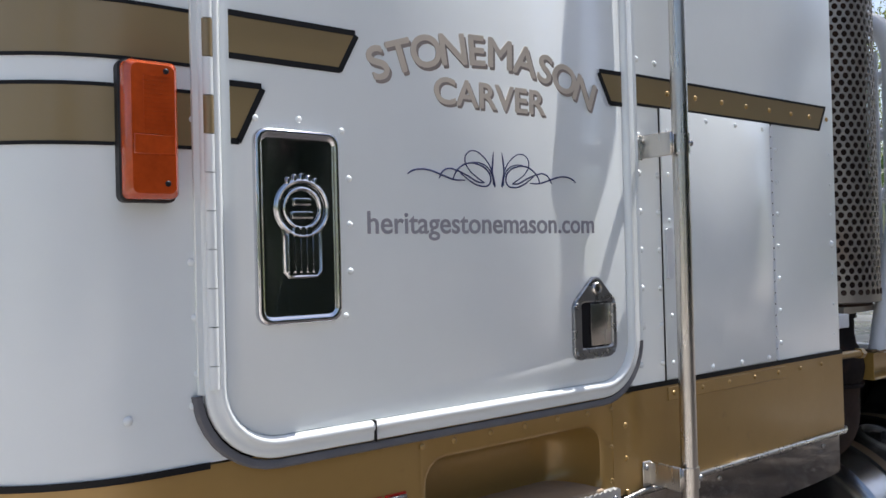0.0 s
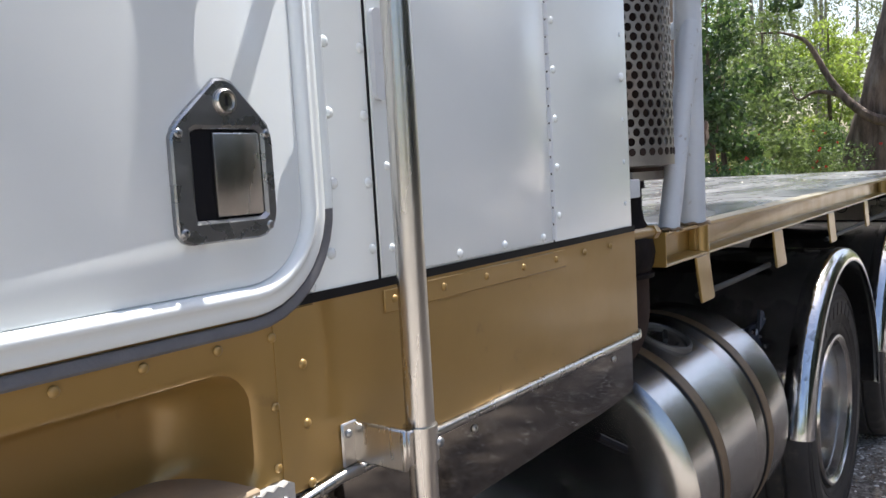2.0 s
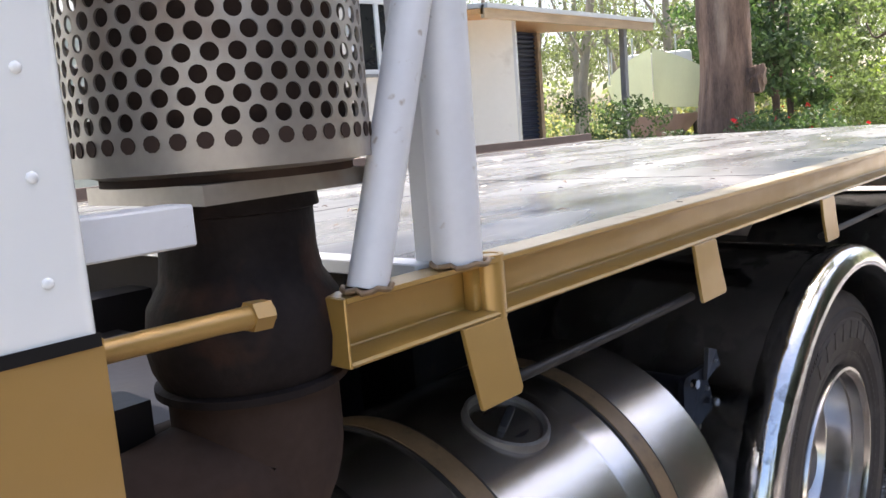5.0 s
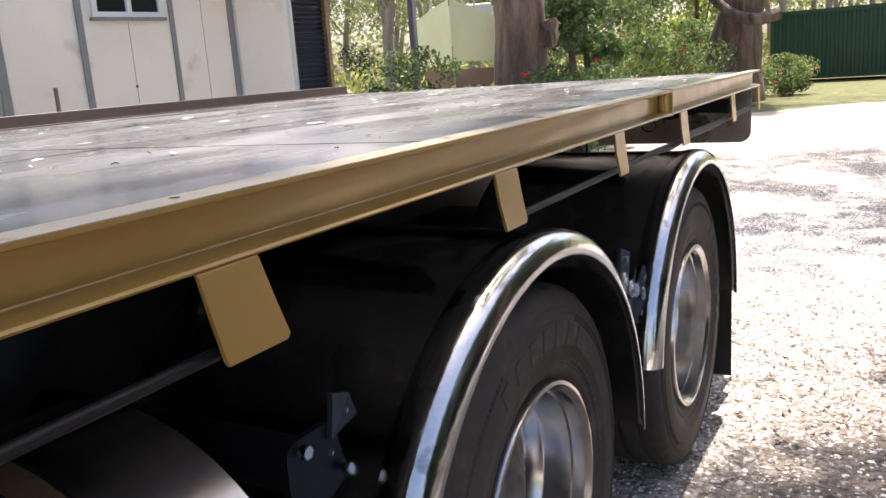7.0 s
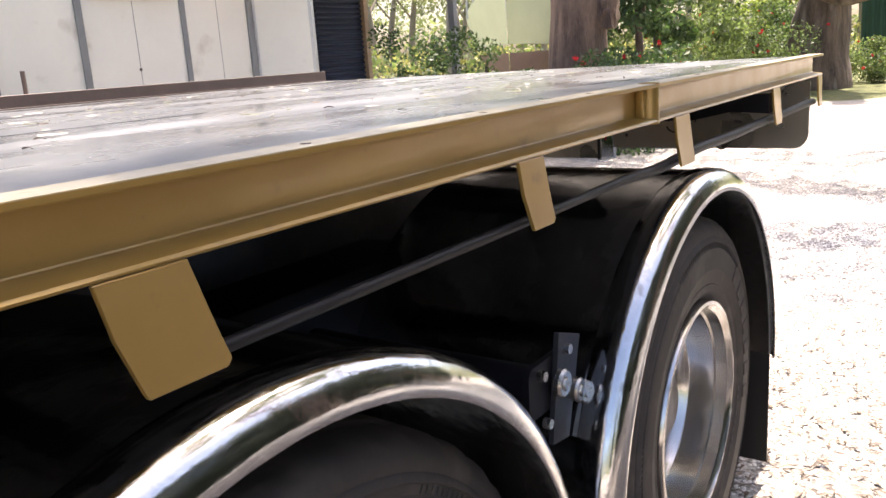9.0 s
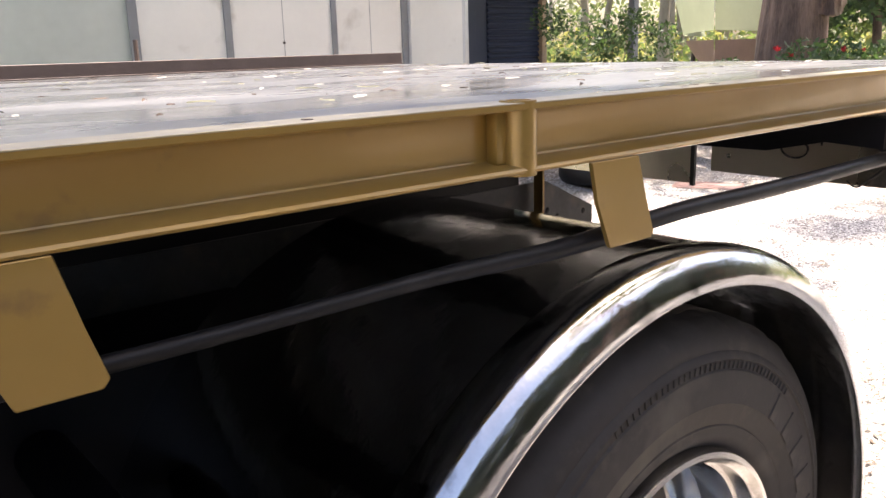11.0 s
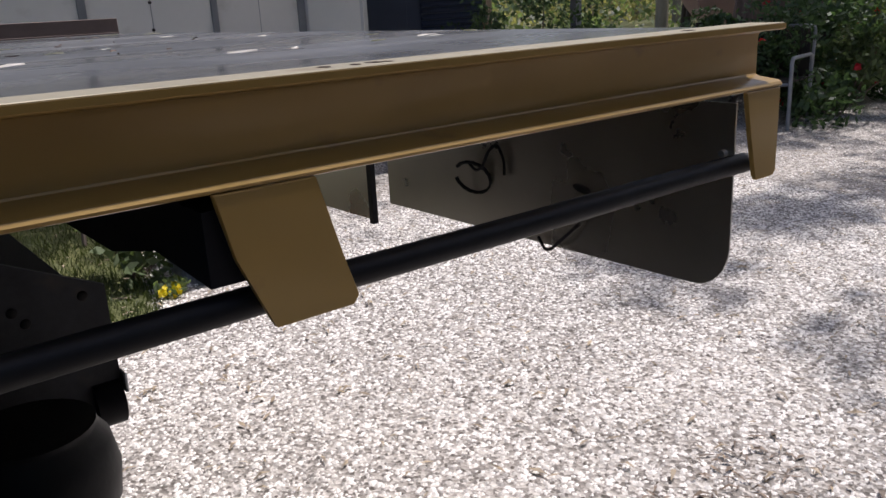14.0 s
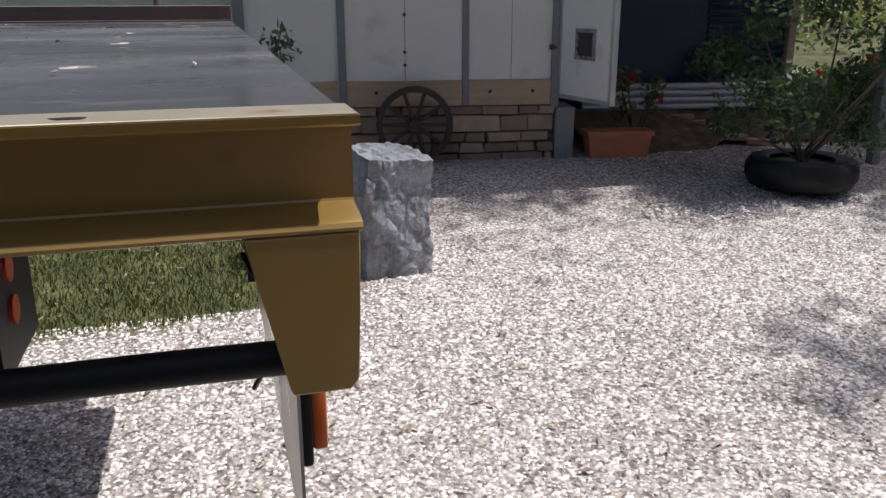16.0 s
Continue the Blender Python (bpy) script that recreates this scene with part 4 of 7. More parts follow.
# ---- grab rail ----
bm = bmesh.new()
PX, PY = -5.431, -0.119
tube(bm, arc_pts([(PX + 0.004, PY, 2.7), (PX, PY, 1.15), (PX + 0.02, PY + 0.01, 1.0), (PX + 0.04, PY + 0.04, 0.86)], 6, 0.06), 0.0155, 18)
grab = part("grab_rail", bm, M_STEEL, truck, "brushed stainless vertical grab rail")
for zc in (1.838, 1.220):
    bm = bmesh.new()
    tube(bm, [(PX, PY, zc - 0.019), (PX, PY, zc + 0.019)], 0.0185, 18)
    box(bm, PX - 0.028, PX - 0.006, PY - 0.006, PY + 0.0, zc - 0.019, zc + 0.019, 0.002, 1)
    box(bm, PX - 0.034, PX - 0.027, PY - 0.006, C - 0.001, zc - 0.022, zc + 0.022, 0.002, 1)
    box(bm, PX - 0.052, PX - 0.027, C - 0.005, C - 0.001, zc - 0.024, zc + 0.024, 0.002, 1)
    clamp = part("clamp", bm, M_STEEL, grab, "stainless pipe clamp bolted to the cab")
    bm = bmesh.new()
    dome(bm, PX + 0.008, PY - 0.0185, zc, 0.006, 0.004)
    dome(bm, PX - 0.043, C - 0.005, zc + 0.012, 0.005, 0.004)
    part("bolt", bm, M_CAST, clamp)

# ---- exhaust with its perforated guard ----
GX, GY, GR = -4.475, 0.127, 0.152
ex = bmesh.new()


def perforated(bm, cx, cy, r, z0, z1, cols, rows, hole, t=0.0025, seg=8):
    """A cylinder of staggered round holes with thickness."""
    pw, ph = 2 * math.pi * r / cols, (z1 - z0) / rows
    hr = hole / 2

    def P(u, v, rad):
        a = u / r
        return (cx + rad * math.cos(a), cy + rad * math.sin(a), z0 + v)

    for j in range(rows):
        for i in range(cols):
            u0, v0 = (i + 0.5 * (j % 2)) * pw, j * ph
            sq = [(u0 + pw * a, v0 + ph * b) for a, b in ((1, 0.5), (1, 0.75), (1, 1), (0.75, 1), (0.5, 1), (0.25, 1), (0, 1), (0, 0.75), (0, 0.5), (0, 0.25), (0, 0), (0.25, 0), (0.5, 0), (0.75, 0), (1, 0), (1, 0.25))]
            ci = [(u0 + pw / 2 + hr * math.cos(radians(22.5 * k)), v0 + ph / 2 + hr * math.sin(radians(22.5 * k))) for k in range(16)]
            o = [bm.verts.new(P(u, v, r)) for u, v in sq]
            c = [bm.verts.new(P(u, v, r)) for u, v in ci]
            d = [bm.verts.new(P(u, v, r - t)) for u, v in ci]
            for k in range(16):
                m_ = (k + 1) % 16
                bm.faces.new((o[k], o[m_], c[m_], c[k]))
                bm.faces.new((c[k], c[m_], d[m_], d[k]))


perforated(ex, GX, GY, GR, 1.530, 2.376, 40, 46, 0.0166)
guard_ob = part("exhaust_guard", ex, M_GUARD, truck, "perforated steel guard round the exhaust stack", 60)
bm = bmesh.new()
lathe(bm, [(1.492, GR - 0.003), (1.492, GR), (1.530, GR), (1.530, GR - 0.003)], (GX, GY, 0), "z", 64)
lathe(bm, [(1.468, 0.075), (1.494, GR - 0.005)], (GX, GY, 0), "z", 48)
part("guard_band", bm, M_GUARD, guard_ob)
bm = bmesh.new()
for k in range(40):
    a = 2 * math.pi * (k + 0.5) / 40
    x, y = GX + (GR + 0.001) * math.cos(a), GY + (GR + 0.001) * math.sin(a)
    tube(bm, [(GX + GR * math.cos(a), GY + GR * math.sin(a), 1.519), (x, y, 1.519)], 0.0078, 10)
part("blind_hole", bm, M_RUST, guard_ob)
bm = bmesh.new()
tube(bm, [(GX, GY, 1.48), (GX, GY, 2.4)], 0.130, 40)
part("muffler", bm, M_RUST, truck, "rusty exhaust muffler behind the guard")
bm = bmesh.new()
prism_z(bm, [(GX - 0.11, GY - 0.12), (GX + 0.10, GY - 0.10), (GX + 0.10, GY + 0.1), (GX - 0.11, GY + 0.1)], 1.462, 1.480)
part("guard_foot", bm, M_GUARD, truck)
bm = bmesh.new()
lathe(bm, [(1.465, 0.088), (1.445, 0.090), (1.443, 0.083), (1.40, 0.083), (1.375, 0.087), (1.35, 0.102), (1.31, 0.108), (1.285, 0.104), (1.268, 0.096), (1.266, 0.104), (1.258, 0.104)], (GX, GY, 0), "z", 40)
part("exhaust_sleeve", bm, M_DARKPIPE, truck, "black exhaust sleeve")
bm = bmesh.new()
tube(bm, arc_pts([(GX, GY, 1.262), (GX, GY, 1.15), (GX - 0.20, GY, 1.12), (GX - 0.5, GY + 0.05, 1.10)], 8, 0.12), 0.092, 28)
part("exhaust_elbow", bm, M_RUST, truck, "rusty exhaust elbow")
bm = bmesh.new()
box(bm, REAR, -4.612, -0.02, 0.02, 1.433, 1.468, 0.002, 1)
part("stack_bracket", bm, M_WHITE_OLD, truck, "white bracket from the cab to the exhaust")
bm = bmesh.new()
tube(bm, [(REAR - 0.01, -0.02, 1.366), (-4.60, -0.02, 1.364), (-4.556, -0.02, 1.362), (-4.548, -0.02, 1.362)], [0.010, 0.010, 0.011, 0.009], 12)
tube(bm, [(-4.572, -0.02, 1.363), (-4.552, -0.02, 1.362)], 0.0145, 6)
part("air_nozzle", bm, M_GOLD, truck)
bm = bmesh.new()
box(bm, -4.62, -4.58, 0.16, 0.22, 1.0, 1.26)
box(bm, -4.47, -4.43, 0.16, 0.22, 1.0, 1.24)
part("stack_stand", bm, M_BLACK, truck)

# ---- headboard of white pipes ----
UX, UY = -4.250, 0.014
bm = bmesh.new()
tube(bm, arc_pts([(UX, UY, 1.352), (UX + 0.01, UY, 2.30), (UX + 0.01, UY + 0.3, 2.36), (UX + 0.01, 2.1, 2.36), (UX + 0.01, 2.40, 2.30), (UX, 2.40, 1.352)], 8, 0.16), 0.0305, 20)
headboard = part("headboard", bm, M_WHITE_OLD, truck, "white pipe headboard in front of the tray")
for z in (1.79, 1.965, 2.13):
    bm = bmesh.new()
    tube(bm, [(UX + 0.004, UY, z), (UX + 0.004, 2.40, z)], 0.019, 14)
    part("crossbar", bm, M_WHITE_OLD, headboard)
bm = bmesh.new()
tube(bm, [(-4.402, UY - 0.004, 1.352), (UX - 0.004, UY - 0.010, 1.80)], 0.0225, 18)
part("strut", bm, M_WHITE_OLD, headboard, "slanting white strut")
for x_, r_ in ((-4.402, 0.026), (UX, 0.034)):
    bm = bmesh.new()
    ring = [(x_ + r_ * math.cos(2 * math.pi * k / 20) * (1 + 0.10 * math.sin(k * 2.7)), UY - 0.004 + r_ * math.sin(2 * math.pi * k / 20), 1.354 + 0.002 * math.sin(k * 1.9)) for k in range(21)]
    tube(bm, ring, 0.0032, 8, False)
    part("weld_bead", bm, M_WELD, headboard, "gold and rust stained weld bead")
bm = bmesh.new()
box(bm, UX - 0.016, UX - 0.002, UY + 0.012, UY + 0.055, 1.352, 1.61, 0.002, 1)
box(bm, UX - 0.027, UX - 0.018, UY + 0.03, UY + 0.06, 1.60, 2.2)
part("backing_channel", bm, M_WHITE_OLD, headboard)
bm = bmesh.new()
box(bm, -4.290, -4.253, 0.045, 2.4, 1.337, 1.356, 0.002, 1)
part("front_beam", bm, M_WHITE_OLD, truck, "white front beam of the tray")

# added block that keeps sunlit gravel out of the dark gap
bm = bmesh.new()
box(bm, -4.70, -4.292, 0.24, 2.3, 1.02, 1.20, 0.01, 1)
part("chassis_plate", bm, M_BLACK, truck, "plain black block filling the dark gap behind the cab")

# ---- tray ----
bm = bmesh.new()
box(bm, -4.252, -0.002, 0.044, 2.405, 1.333, 1.3465)
deck = part("tray_deck", bm, M_DECK, truck, "scuffed grey steel tray deck with scattered leaves")
bm = bmesh.new()
for x0, x1, y in ((-4.25, -3.05, 0.85), (-2.70, -2.1, 0.85), (-4.25, -1.2, 1.62)):
    box(bm, x0, x1, y - 0.002, y + 0.002, 1.3462, 1.3472)
for x in (-3.05,):
    box(bm, x - 0.002, x + 0.002, 0.05, 2.4, 1.3462, 1.3472)
part("deck_joint", bm, M_BLACK, deck)


def channel(bm, x0, x1, ytip, yweb, z0, z1, tf=0.0085, tw=0.006, fil=0.006, sgn=1):
    """A rolled steel channel along x whose flanges point to ytip."""
    w = yweb
    pr = [(ytip, z1), (ytip, z1 - tf * 0.62), (ytip + 0.0015, z1 - tf * 0.8), (w - fil, z1 - tf), (w - fil * 0.3, z1 - tf - fil * 0.4), (w, z1 - tf - fil * 1.2),
          (w, z0 + tf * 1.75), (w - 0.001, z0 + tf * 1.55), (w - 0.004, z0 + tf * 1.38), (ytip + 0.005, z0 + tf * 0.95), (ytip + 0.002, z0 + tf * 0.75), (ytip, z0 + tf * 0.4),
          (ytip + 0.001, z0 + 0.001), (ytip + 0.003, z0), (w + tw, z0), (w + tw, z1)]
    prism_x(bm, pr, x0, x1)


bm = bmesh.new()
channel(bm, -4.440, 0.0, 0.0, 0.036, 1.2755, 1.350)
box(bm, -4.4435, -4.4400, 0.0006, 0.0415, 1.2760, 1.3495, 0.001, 1)
rail = part("side_rail", bm, M_GOLD_TRAY, truck, "gold painted steel channel along the tray edge", 25)
# top edge trim of the deck
bm = bmesh.new()
box(bm, -4.235, -0.001, 0.0015, 0.050, 1.3496, 1.3514, 0.0006, 1)
strip = part("edge_strip", bm, M_WORN, rail, "worn pale top edge with chipped gold paint")
chips = random.Random(31)
for cx_, ln in ((-0.168, 0.024), (-0.580, 0.016), (-0.600, 0.009), (-0.625, 0.010), (-0.570, 0.006), (-1.092, 0.009), (-1.306, 0.012), (-1.336, 0.014), (-1.370, 0.011), (-1.95, 0.012), (-2.31, 0.010), (-2.66, 0.014), (-3.05, 0.009), (-3.62, 0.012)):
    cy_ = chips.uniform(0.020, 0.036)
    bm = bmesh.new()
    prism_z(bm, [(cx_ + ln * 0.5 * math.cos(radians(40 * k)) * chips.uniform(0.7, 1.15), cy_ + 0.0075 * math.sin(radians(40 * k)) * chips.uniform(0.6, 1.2)) for k in range(9)], 1.3512, 1.3518)
    part("paint_chip", bm, M_RUST, strip, "dark rusty chip in the paint")
for x in (-4.185, -1.692):
    bm = bmesh.new()
    lathe(bm, [(1.272, 0.014), (1.272, 0.0205), (1.353, 0.0205), (1.353, 0.0145), (1.272, 0.0145)], (x, 0.020, 0), "z", 24)
    box(bm, x - 0.034, x - 0.018, 0.018, 0.036, 1.285, 1.345, 0.003, 2)
    part("stake_pocket", bm, M_GOLD_TRAY, rail, "gold tubular stake pocket")
for xt0, xt1, xb0, xb1 in ((-4.265, -4.179, -4.240, -4.156), (-3.634, -3.542, -3.608, -3.506), (-2.934, -2.842, -2.901, -2.810), (-2.258, -2.182, -2.222, -2.154),
                           (-1.590, -1.500, -1.556, -1.468), (-0.740, -0.657, -0.704, -0.629), (-0.076, -0.002, -0.050, -0.006)):
    bm = bmesh.new()
    rings(bm, [[(x, y, z) for x, z in ((xt0, 1.2752), (xt0 + 0.012, 1.225), (xb0 - 0.002, 1.172), (xb0, 1.167), (xb1 - 0.006, 1.167), (xb1, 1.174), (xt1 + (xb1 - xt1) * 0.5, 1.22), (xt1, 1.2752))] for y in (0.0005, 0.0065)], True, True, True)
    bmesh.ops.bevel(bm, geom=[e for e in bm.edges], offset=0.0012, segments=1, affect="EDGES")
    for v in bm.verts:
        v.co.y -= 0.003 * ((1.275 - v.co.z) / 0.11) ** 2
    part("tie_bracket", bm, M_GOLD_TRAY, rail, "gold steel tie-down bracket", 30)
for run in (((-4.19, 0, 0), (-3.9, -0.002, 0), (-3.60, 0.0, 0)),
            ((-2.86, 0, 0), (-2.22, 0, 0), (-2.05, -0.002, 0.004), (-1.80, 0.0, 0.006), (-1.60, -0.006, 0.004), (-1.46, 0.003, 0.0), (-1.36, 0.007, 0), (-1.2, 0.005, 0), (-1.0, 0.004, 0), (-0.75, 0.007, 0), (-0.45, 0.006, 0), (-0.13, 0.008, 0), (-0.03, 0.007, 0))):
    bm = bmesh.new()
    pts = arc_pts([(x, 0.026 + dy, 1.176 + dz) for x, dz, dy in run], 4, 0.07)
    tube(bm, pts, [0.0082 + 0.0043 * min(max((p.x + 1.9) / 0.35, 0.0), 1.0) for p in pts], 14)
    part("rope_rail", bm, M_RUBBER, rail, "black rope rail under the tray edge")

bm = bmesh.new()
box(bm, -4.3, 0.0, 2.408, 2.418, 1.28, 1.398, 0.002, 1)
box(bm, -4.3, 0.0, 2.405, 2.47, 1.345, 1.352, 0.001, 1)
part("far_rail", bm, M_BROWN, truck, "brown steel coaming on the tray edge")
for x in (-4.20, -3.57, -2.88, -2.20, -1.52):
    bm = bmesh.new()
    prism_x(bm, [(0.25, 1.22), (0.25, 1.331), (2.35, 1.331), (2.35, 1.22), (1.75, 1.15), (0.70, 1.15)], x - 0.028, x + 0.028)
    part("cross_bearer", bm, M_BLACK, truck)
bm = bmesh.new()
prism_x(bm, [(0.012, 1.262), (0.012, 1.205), (0.12, 1.212), (0.24, 1.187), (2.18, 1.187), (2.40, 1.205), (2.40, 1.262), (2.40, 1.331), (0.05, 1.331), (0.05, 1.262)], -0.745, -0.685)
part("cross_bearer", bm, M_BLACK, truck)
for y in (0.80, 1.60):
    bm = bmesh.new()
    prism(bm, [(-6.4, 0.74), (-0.66, 0.74), (-0.612, 0.79), (-0.612, 0.985), (-0.80, 1.075), (-6.4, 1.075)], y, y + 0.012)
    box(bm, -6.4, -0.66, y, y + 0.08, 0.735, 0.745)
    chassis = part("chassis_rail", bm, M_BRACKET, truck, "dark grey chassis rail with bolt holes")
    if y == 0.80:
        for bx, bz in ((-0.790, 0.996), (-0.752, 0.974), (-0.736, 0.952), (-0.648, 0.975)):
            bm = bmesh.new()
            dome(bm, bx, y, bz, 0.0085, 0.0025, seg=12)
            part("bolt_hole", bm, M_BLACK_LINE, chassis)
    bm = bmesh.new()
    box(bm, -4.4, -0.9, y - 0.005, y + 0.075, 1.077, 1.262)
    part("subframe", bm, M_BLACK, truck)
bm = bmesh.new()
box(bm, -0.612, -0.606, 0.782, 0.815, 0.797, 0.832, 0.002, 1)
part("chassis_tab", bm, M_CORR, truck, "pale metal tab on the chassis end")
bm = bmesh.new()
box(bm, -0.852, -0.846, 0.76, 0.79, 0.89, 1.27)
part("stiffener", bm, M_GOLD, truck)
bm = bmesh.new()
box(bm, -1.0, -0.66, 0.86, 1.6, 0.80, 1.0)
tube(bm, [(-1.33, 0.35, 0.5), (-1.33, 2.1, 0.5)], 0.11, 20)
tube(bm, [(-2.68, 0.35, 0.5), (-2.68, 2.1, 0.5)], 0.11, 20)
box(bm, -3.2, -0.75, 0.70, 0.78, 0.55, 0.72)
# filler block, added to hide the bright gravel between the wheels
box(bm, -2.35, -1.65, 0.62, 1.75, 0.58, 0.98, 0.03, 2)
box(bm, -4.2, -3.1, 0.85, 1.6, 0.55, 1.0, 0.03, 2)
part("suspension", bm, M_BLACK, truck, "black axles and springs with a plain filler block")
# added block, so the tank's front end reflects dark and not bright ground
bm = bmesh.new()
box(bm, -6.30, -4.74, 0.34, 2.2, 0.42, 1.05, 0.04, 2)
part("underbody", bm, M_BLACK, truck, "plain black block that darkens the space beneath the cab")
bm = bmesh.new()
tube(bm, [(-0.66, 0.82, 0.78), (-0.615, 0.82, 0.78)], 0.045, 20)
tube(bm, [(-0.9, 0.62, 0.72), (-0.58, 0.52, 0.55)], 0.028, 14)
tube(bm, [(-0.60, 0.54, 0.57), (-0.565, 0.50, 0.54)], 0.038, 16)
part("air_fitting", bm, M_BLACK, truck)
bm = bmesh.new()
tube(bm, [(-1.06, 0.45, 0.965), (-0.80, 0.45, 0.785), (-0.475, 0.45, 0.53)], [0.026, 0.022, 0.017], 18)
tube(bm, [(-0.46, 0.40, 0.515), (-0.46, 0.50, 0.515)], 0.042, 24)
part("torque_arm", bm, M_BLACK, truck, "black suspension arm with a round bush")
bm = bmesh.new()
lathe(bm, [(0.60, 0.001), (0.60, 0.085), (0.625, 0.102), (0.67, 0.110), (0.715, 0.104), (0.735, 0.094), (0.755, 0.104), (0.80, 0.110), (0.845, 0.102), (0.865, 0.088), (0.875, 0.088), (0.875, 0.001)], (-0.795, 0.60, 0), "z", 32)
part("air_bag", bm, M_RUBBER, truck, "black rubber suspension air bag")

# ---- wheels and mudguards ----
def tyre_mesh(bm, seg=120):
    prof = [(0.05, 0.284), (0.030, 0.292), (0.014, 0.310), (0.0105, 0.320), (0.0115, 0.327), (0.0085, 0.332), (0.0105, 0.335), (0.0075, 0.338), (0.004, 0.368), (0.0015, 0.371), (0.002, 0.375), (0.0, 0.41), (0.0025, 0.424), (0.006, 0.426), (0.0055, 0.441), (0.002, 0.443), (0.005, 0.452), (0.009, 0.455), (0.008, 0.464), (0.016, 0.482), (0.030, 0.497),
            (0.045, 0.503), (0.075, 0.505), (0.078, 0.495), (0.088, 0.495), (0.091, 0.506), (0.138, 0.507), (0.141, 0.496), (0.151, 0.496), (0.154, 0.507), (0.20, 0.506), (0.203, 0.495), (0.213, 0.495), (0.216, 0.505), (0.25, 0.502),
            (0.275, 0.48), (0.285, 0.43), (0.28, 0.37), (0.25, 0.30)]
    loops = []
    for i, (s, r) in enumerate(prof):
        loop = []
        for k in range(seg):
            rr = r - (0.007 if 20 <= i <= 22 and k % 3 == 0 else 0.0)
            a = 2 * math.pi * k / seg
            loop.append((rr * math.cos(a), s, rr * math.sin(a)))
        loops.append(loop)
    rings(bm, loops)


def make_wheel():
    bm = bmesh.new()
    lathe(bm, [(0.035, 0.294), (0.016, 0.294), (0.007, 0.290), (0.006, 0.281), (0.014, 0.275), (0.020, 0.268), (0.050, 0.266), (0.053, 0.258), (0.085, 0.256), (0.12, 0.254), (0.128, 0.252), (0.135, 0.247), (0.165, 0.244), (0.182, 0.236), (0.188, 0.228)], (0, 0, 0), seg=72)
    w = part("wheel", bm, M_RIM, truck, "polished deep-dish alloy truck wheel")
    bm = bmesh.new()
    tyre_mesh(bm)
    part("tyre", bm, M_TYRE, w, "worn black tyre")
    bm = bmesh.new()
    lathe(bm, [(0.186, 0.232), (0.178, 0.222), (0.178, 0.190), (0.190, 0.182), (0.190, 0.128), (0.182, 0.12)], (0, 0, 0), seg=64)
    part("wheel_disc", bm, M_DISC, w, "alloy wheel disc toned dark for the shade deep in the rim")
    bm = bmesh.new()
    lathe(bm, [(0.19, 0.128), (0.12, 0.118), (0.11, 0.11), (0.105, 0.075), (0.092, 0.07), (0.090, 0.001)], (0, 0, 0), seg=36)
    part("hub", bm, M_DISC, w)
    for k in range(10):
        a = 2 * math.pi * k / 10
        bm = bmesh.new()
        tube(bm, [(0.165 * math.cos(a), 0.19, 0.165 * math.sin(a)), (0.165 * math.cos(a), 0.158, 0.165 * math.sin(a))], [0.017, 0.014], 6)
        part("wheel_nut", bm, M_CAST, w)
    for k in range(7):
        a = radians(118 - 10 * k)
        bm = box(bmesh.new(), -0.018, 0.018, -0.003, 0.003, -0.024, 0.024, 0.001, 1)
        part("sidewall_mark", bm, M_TYRE, w, "raised sidewall mark as a plain bar").matrix_basis = pose(0.395 * math.cos(a), 0.0015, 0.395 * math.sin(a)) @ pose(0, 0, 0, 0, 90 - math.degrees(a), 0)
    for k in range(26):
        a = radians(60 - 4.0 * k)
        bm = box(bmesh.new(), -0.006, 0.006, -0.0025, 0.0025, -0.006, 0.006)
        part("sidewall_mark", bm, M_TYRE, w).matrix_basis = pose(0.346 * math.cos(a), 0.0088, 0.346 * math.sin(a)) @ pose(0, 0, 0, 0, 90 - math.degrees(a), 0)
    bm = bmesh.new()
    for k in range(200):
        a = radians(1.8 * k)
        if math.sin(3 * a) > -0.2:
            c_, s_ = math.cos(a), math.sin(a)
            rings(bm, [[(r * c_ - q * s_, y, r * s_ + q * c_) for r, q in ((0.4275, -0.0016), (0.4395, -0.0016), (0.4395, 0.0016), (0.4275, 0.0016))] for y in (0.0075, 0.0028)], True, False, True)
    tagged(part("sidewall_rib", bm, M_TYRE, w, "fine raised ribs moulded round the sidewall"), kind="stuff")
    return w


wheel = make_wheel()
wheel.matrix_basis = pose(-2.712, 0.018, 0.498)
for x, y, a in ((-1.338, 0.012, 70), (-2.712, 0.345, 20), (-1.338, 0.345, 50)):
    wc = copy_thing(wheel, pose(x, y, 0.5, 0, a, 0))

for gx in (-2.778, -1.405):
    bm = bmesh.new()
    lathe(bm, [(0.050, 0.634), (0.63, 0.634), (0.63, 0.630), (0.050, 0.630)], (gx, 0, 0.497), seg=72, a0=radians(-2), a1=radians(172))
    g = part("mudguard", bm, M_CHROME, truck, "mirror polished half-round mudguard", 30)
    bm = bmesh.new()
    lathe(bm, [(0.052, 0.633), (0.034, 0.638), (0.014, 0.6400), (-0.004, 0.6390), (-0.018, 0.634), (-0.0275, 0.6255), (-0.0335, 0.614), (-0.0375, 0.602), (-0.040, 0.590), (-0.039, 0.587), (-0.036, 0.587), (-0.033, 0.592), (-0.024, 0.617), (0.0, 0.630), (0.052, 0.628)],
          (gx, 0, 0.497), seg=96, a0=radians(-2), a1=radians(172))
    part("rolled_lip", bm, M_LIP, g, "streaky polished stainless rolled lip", 60)
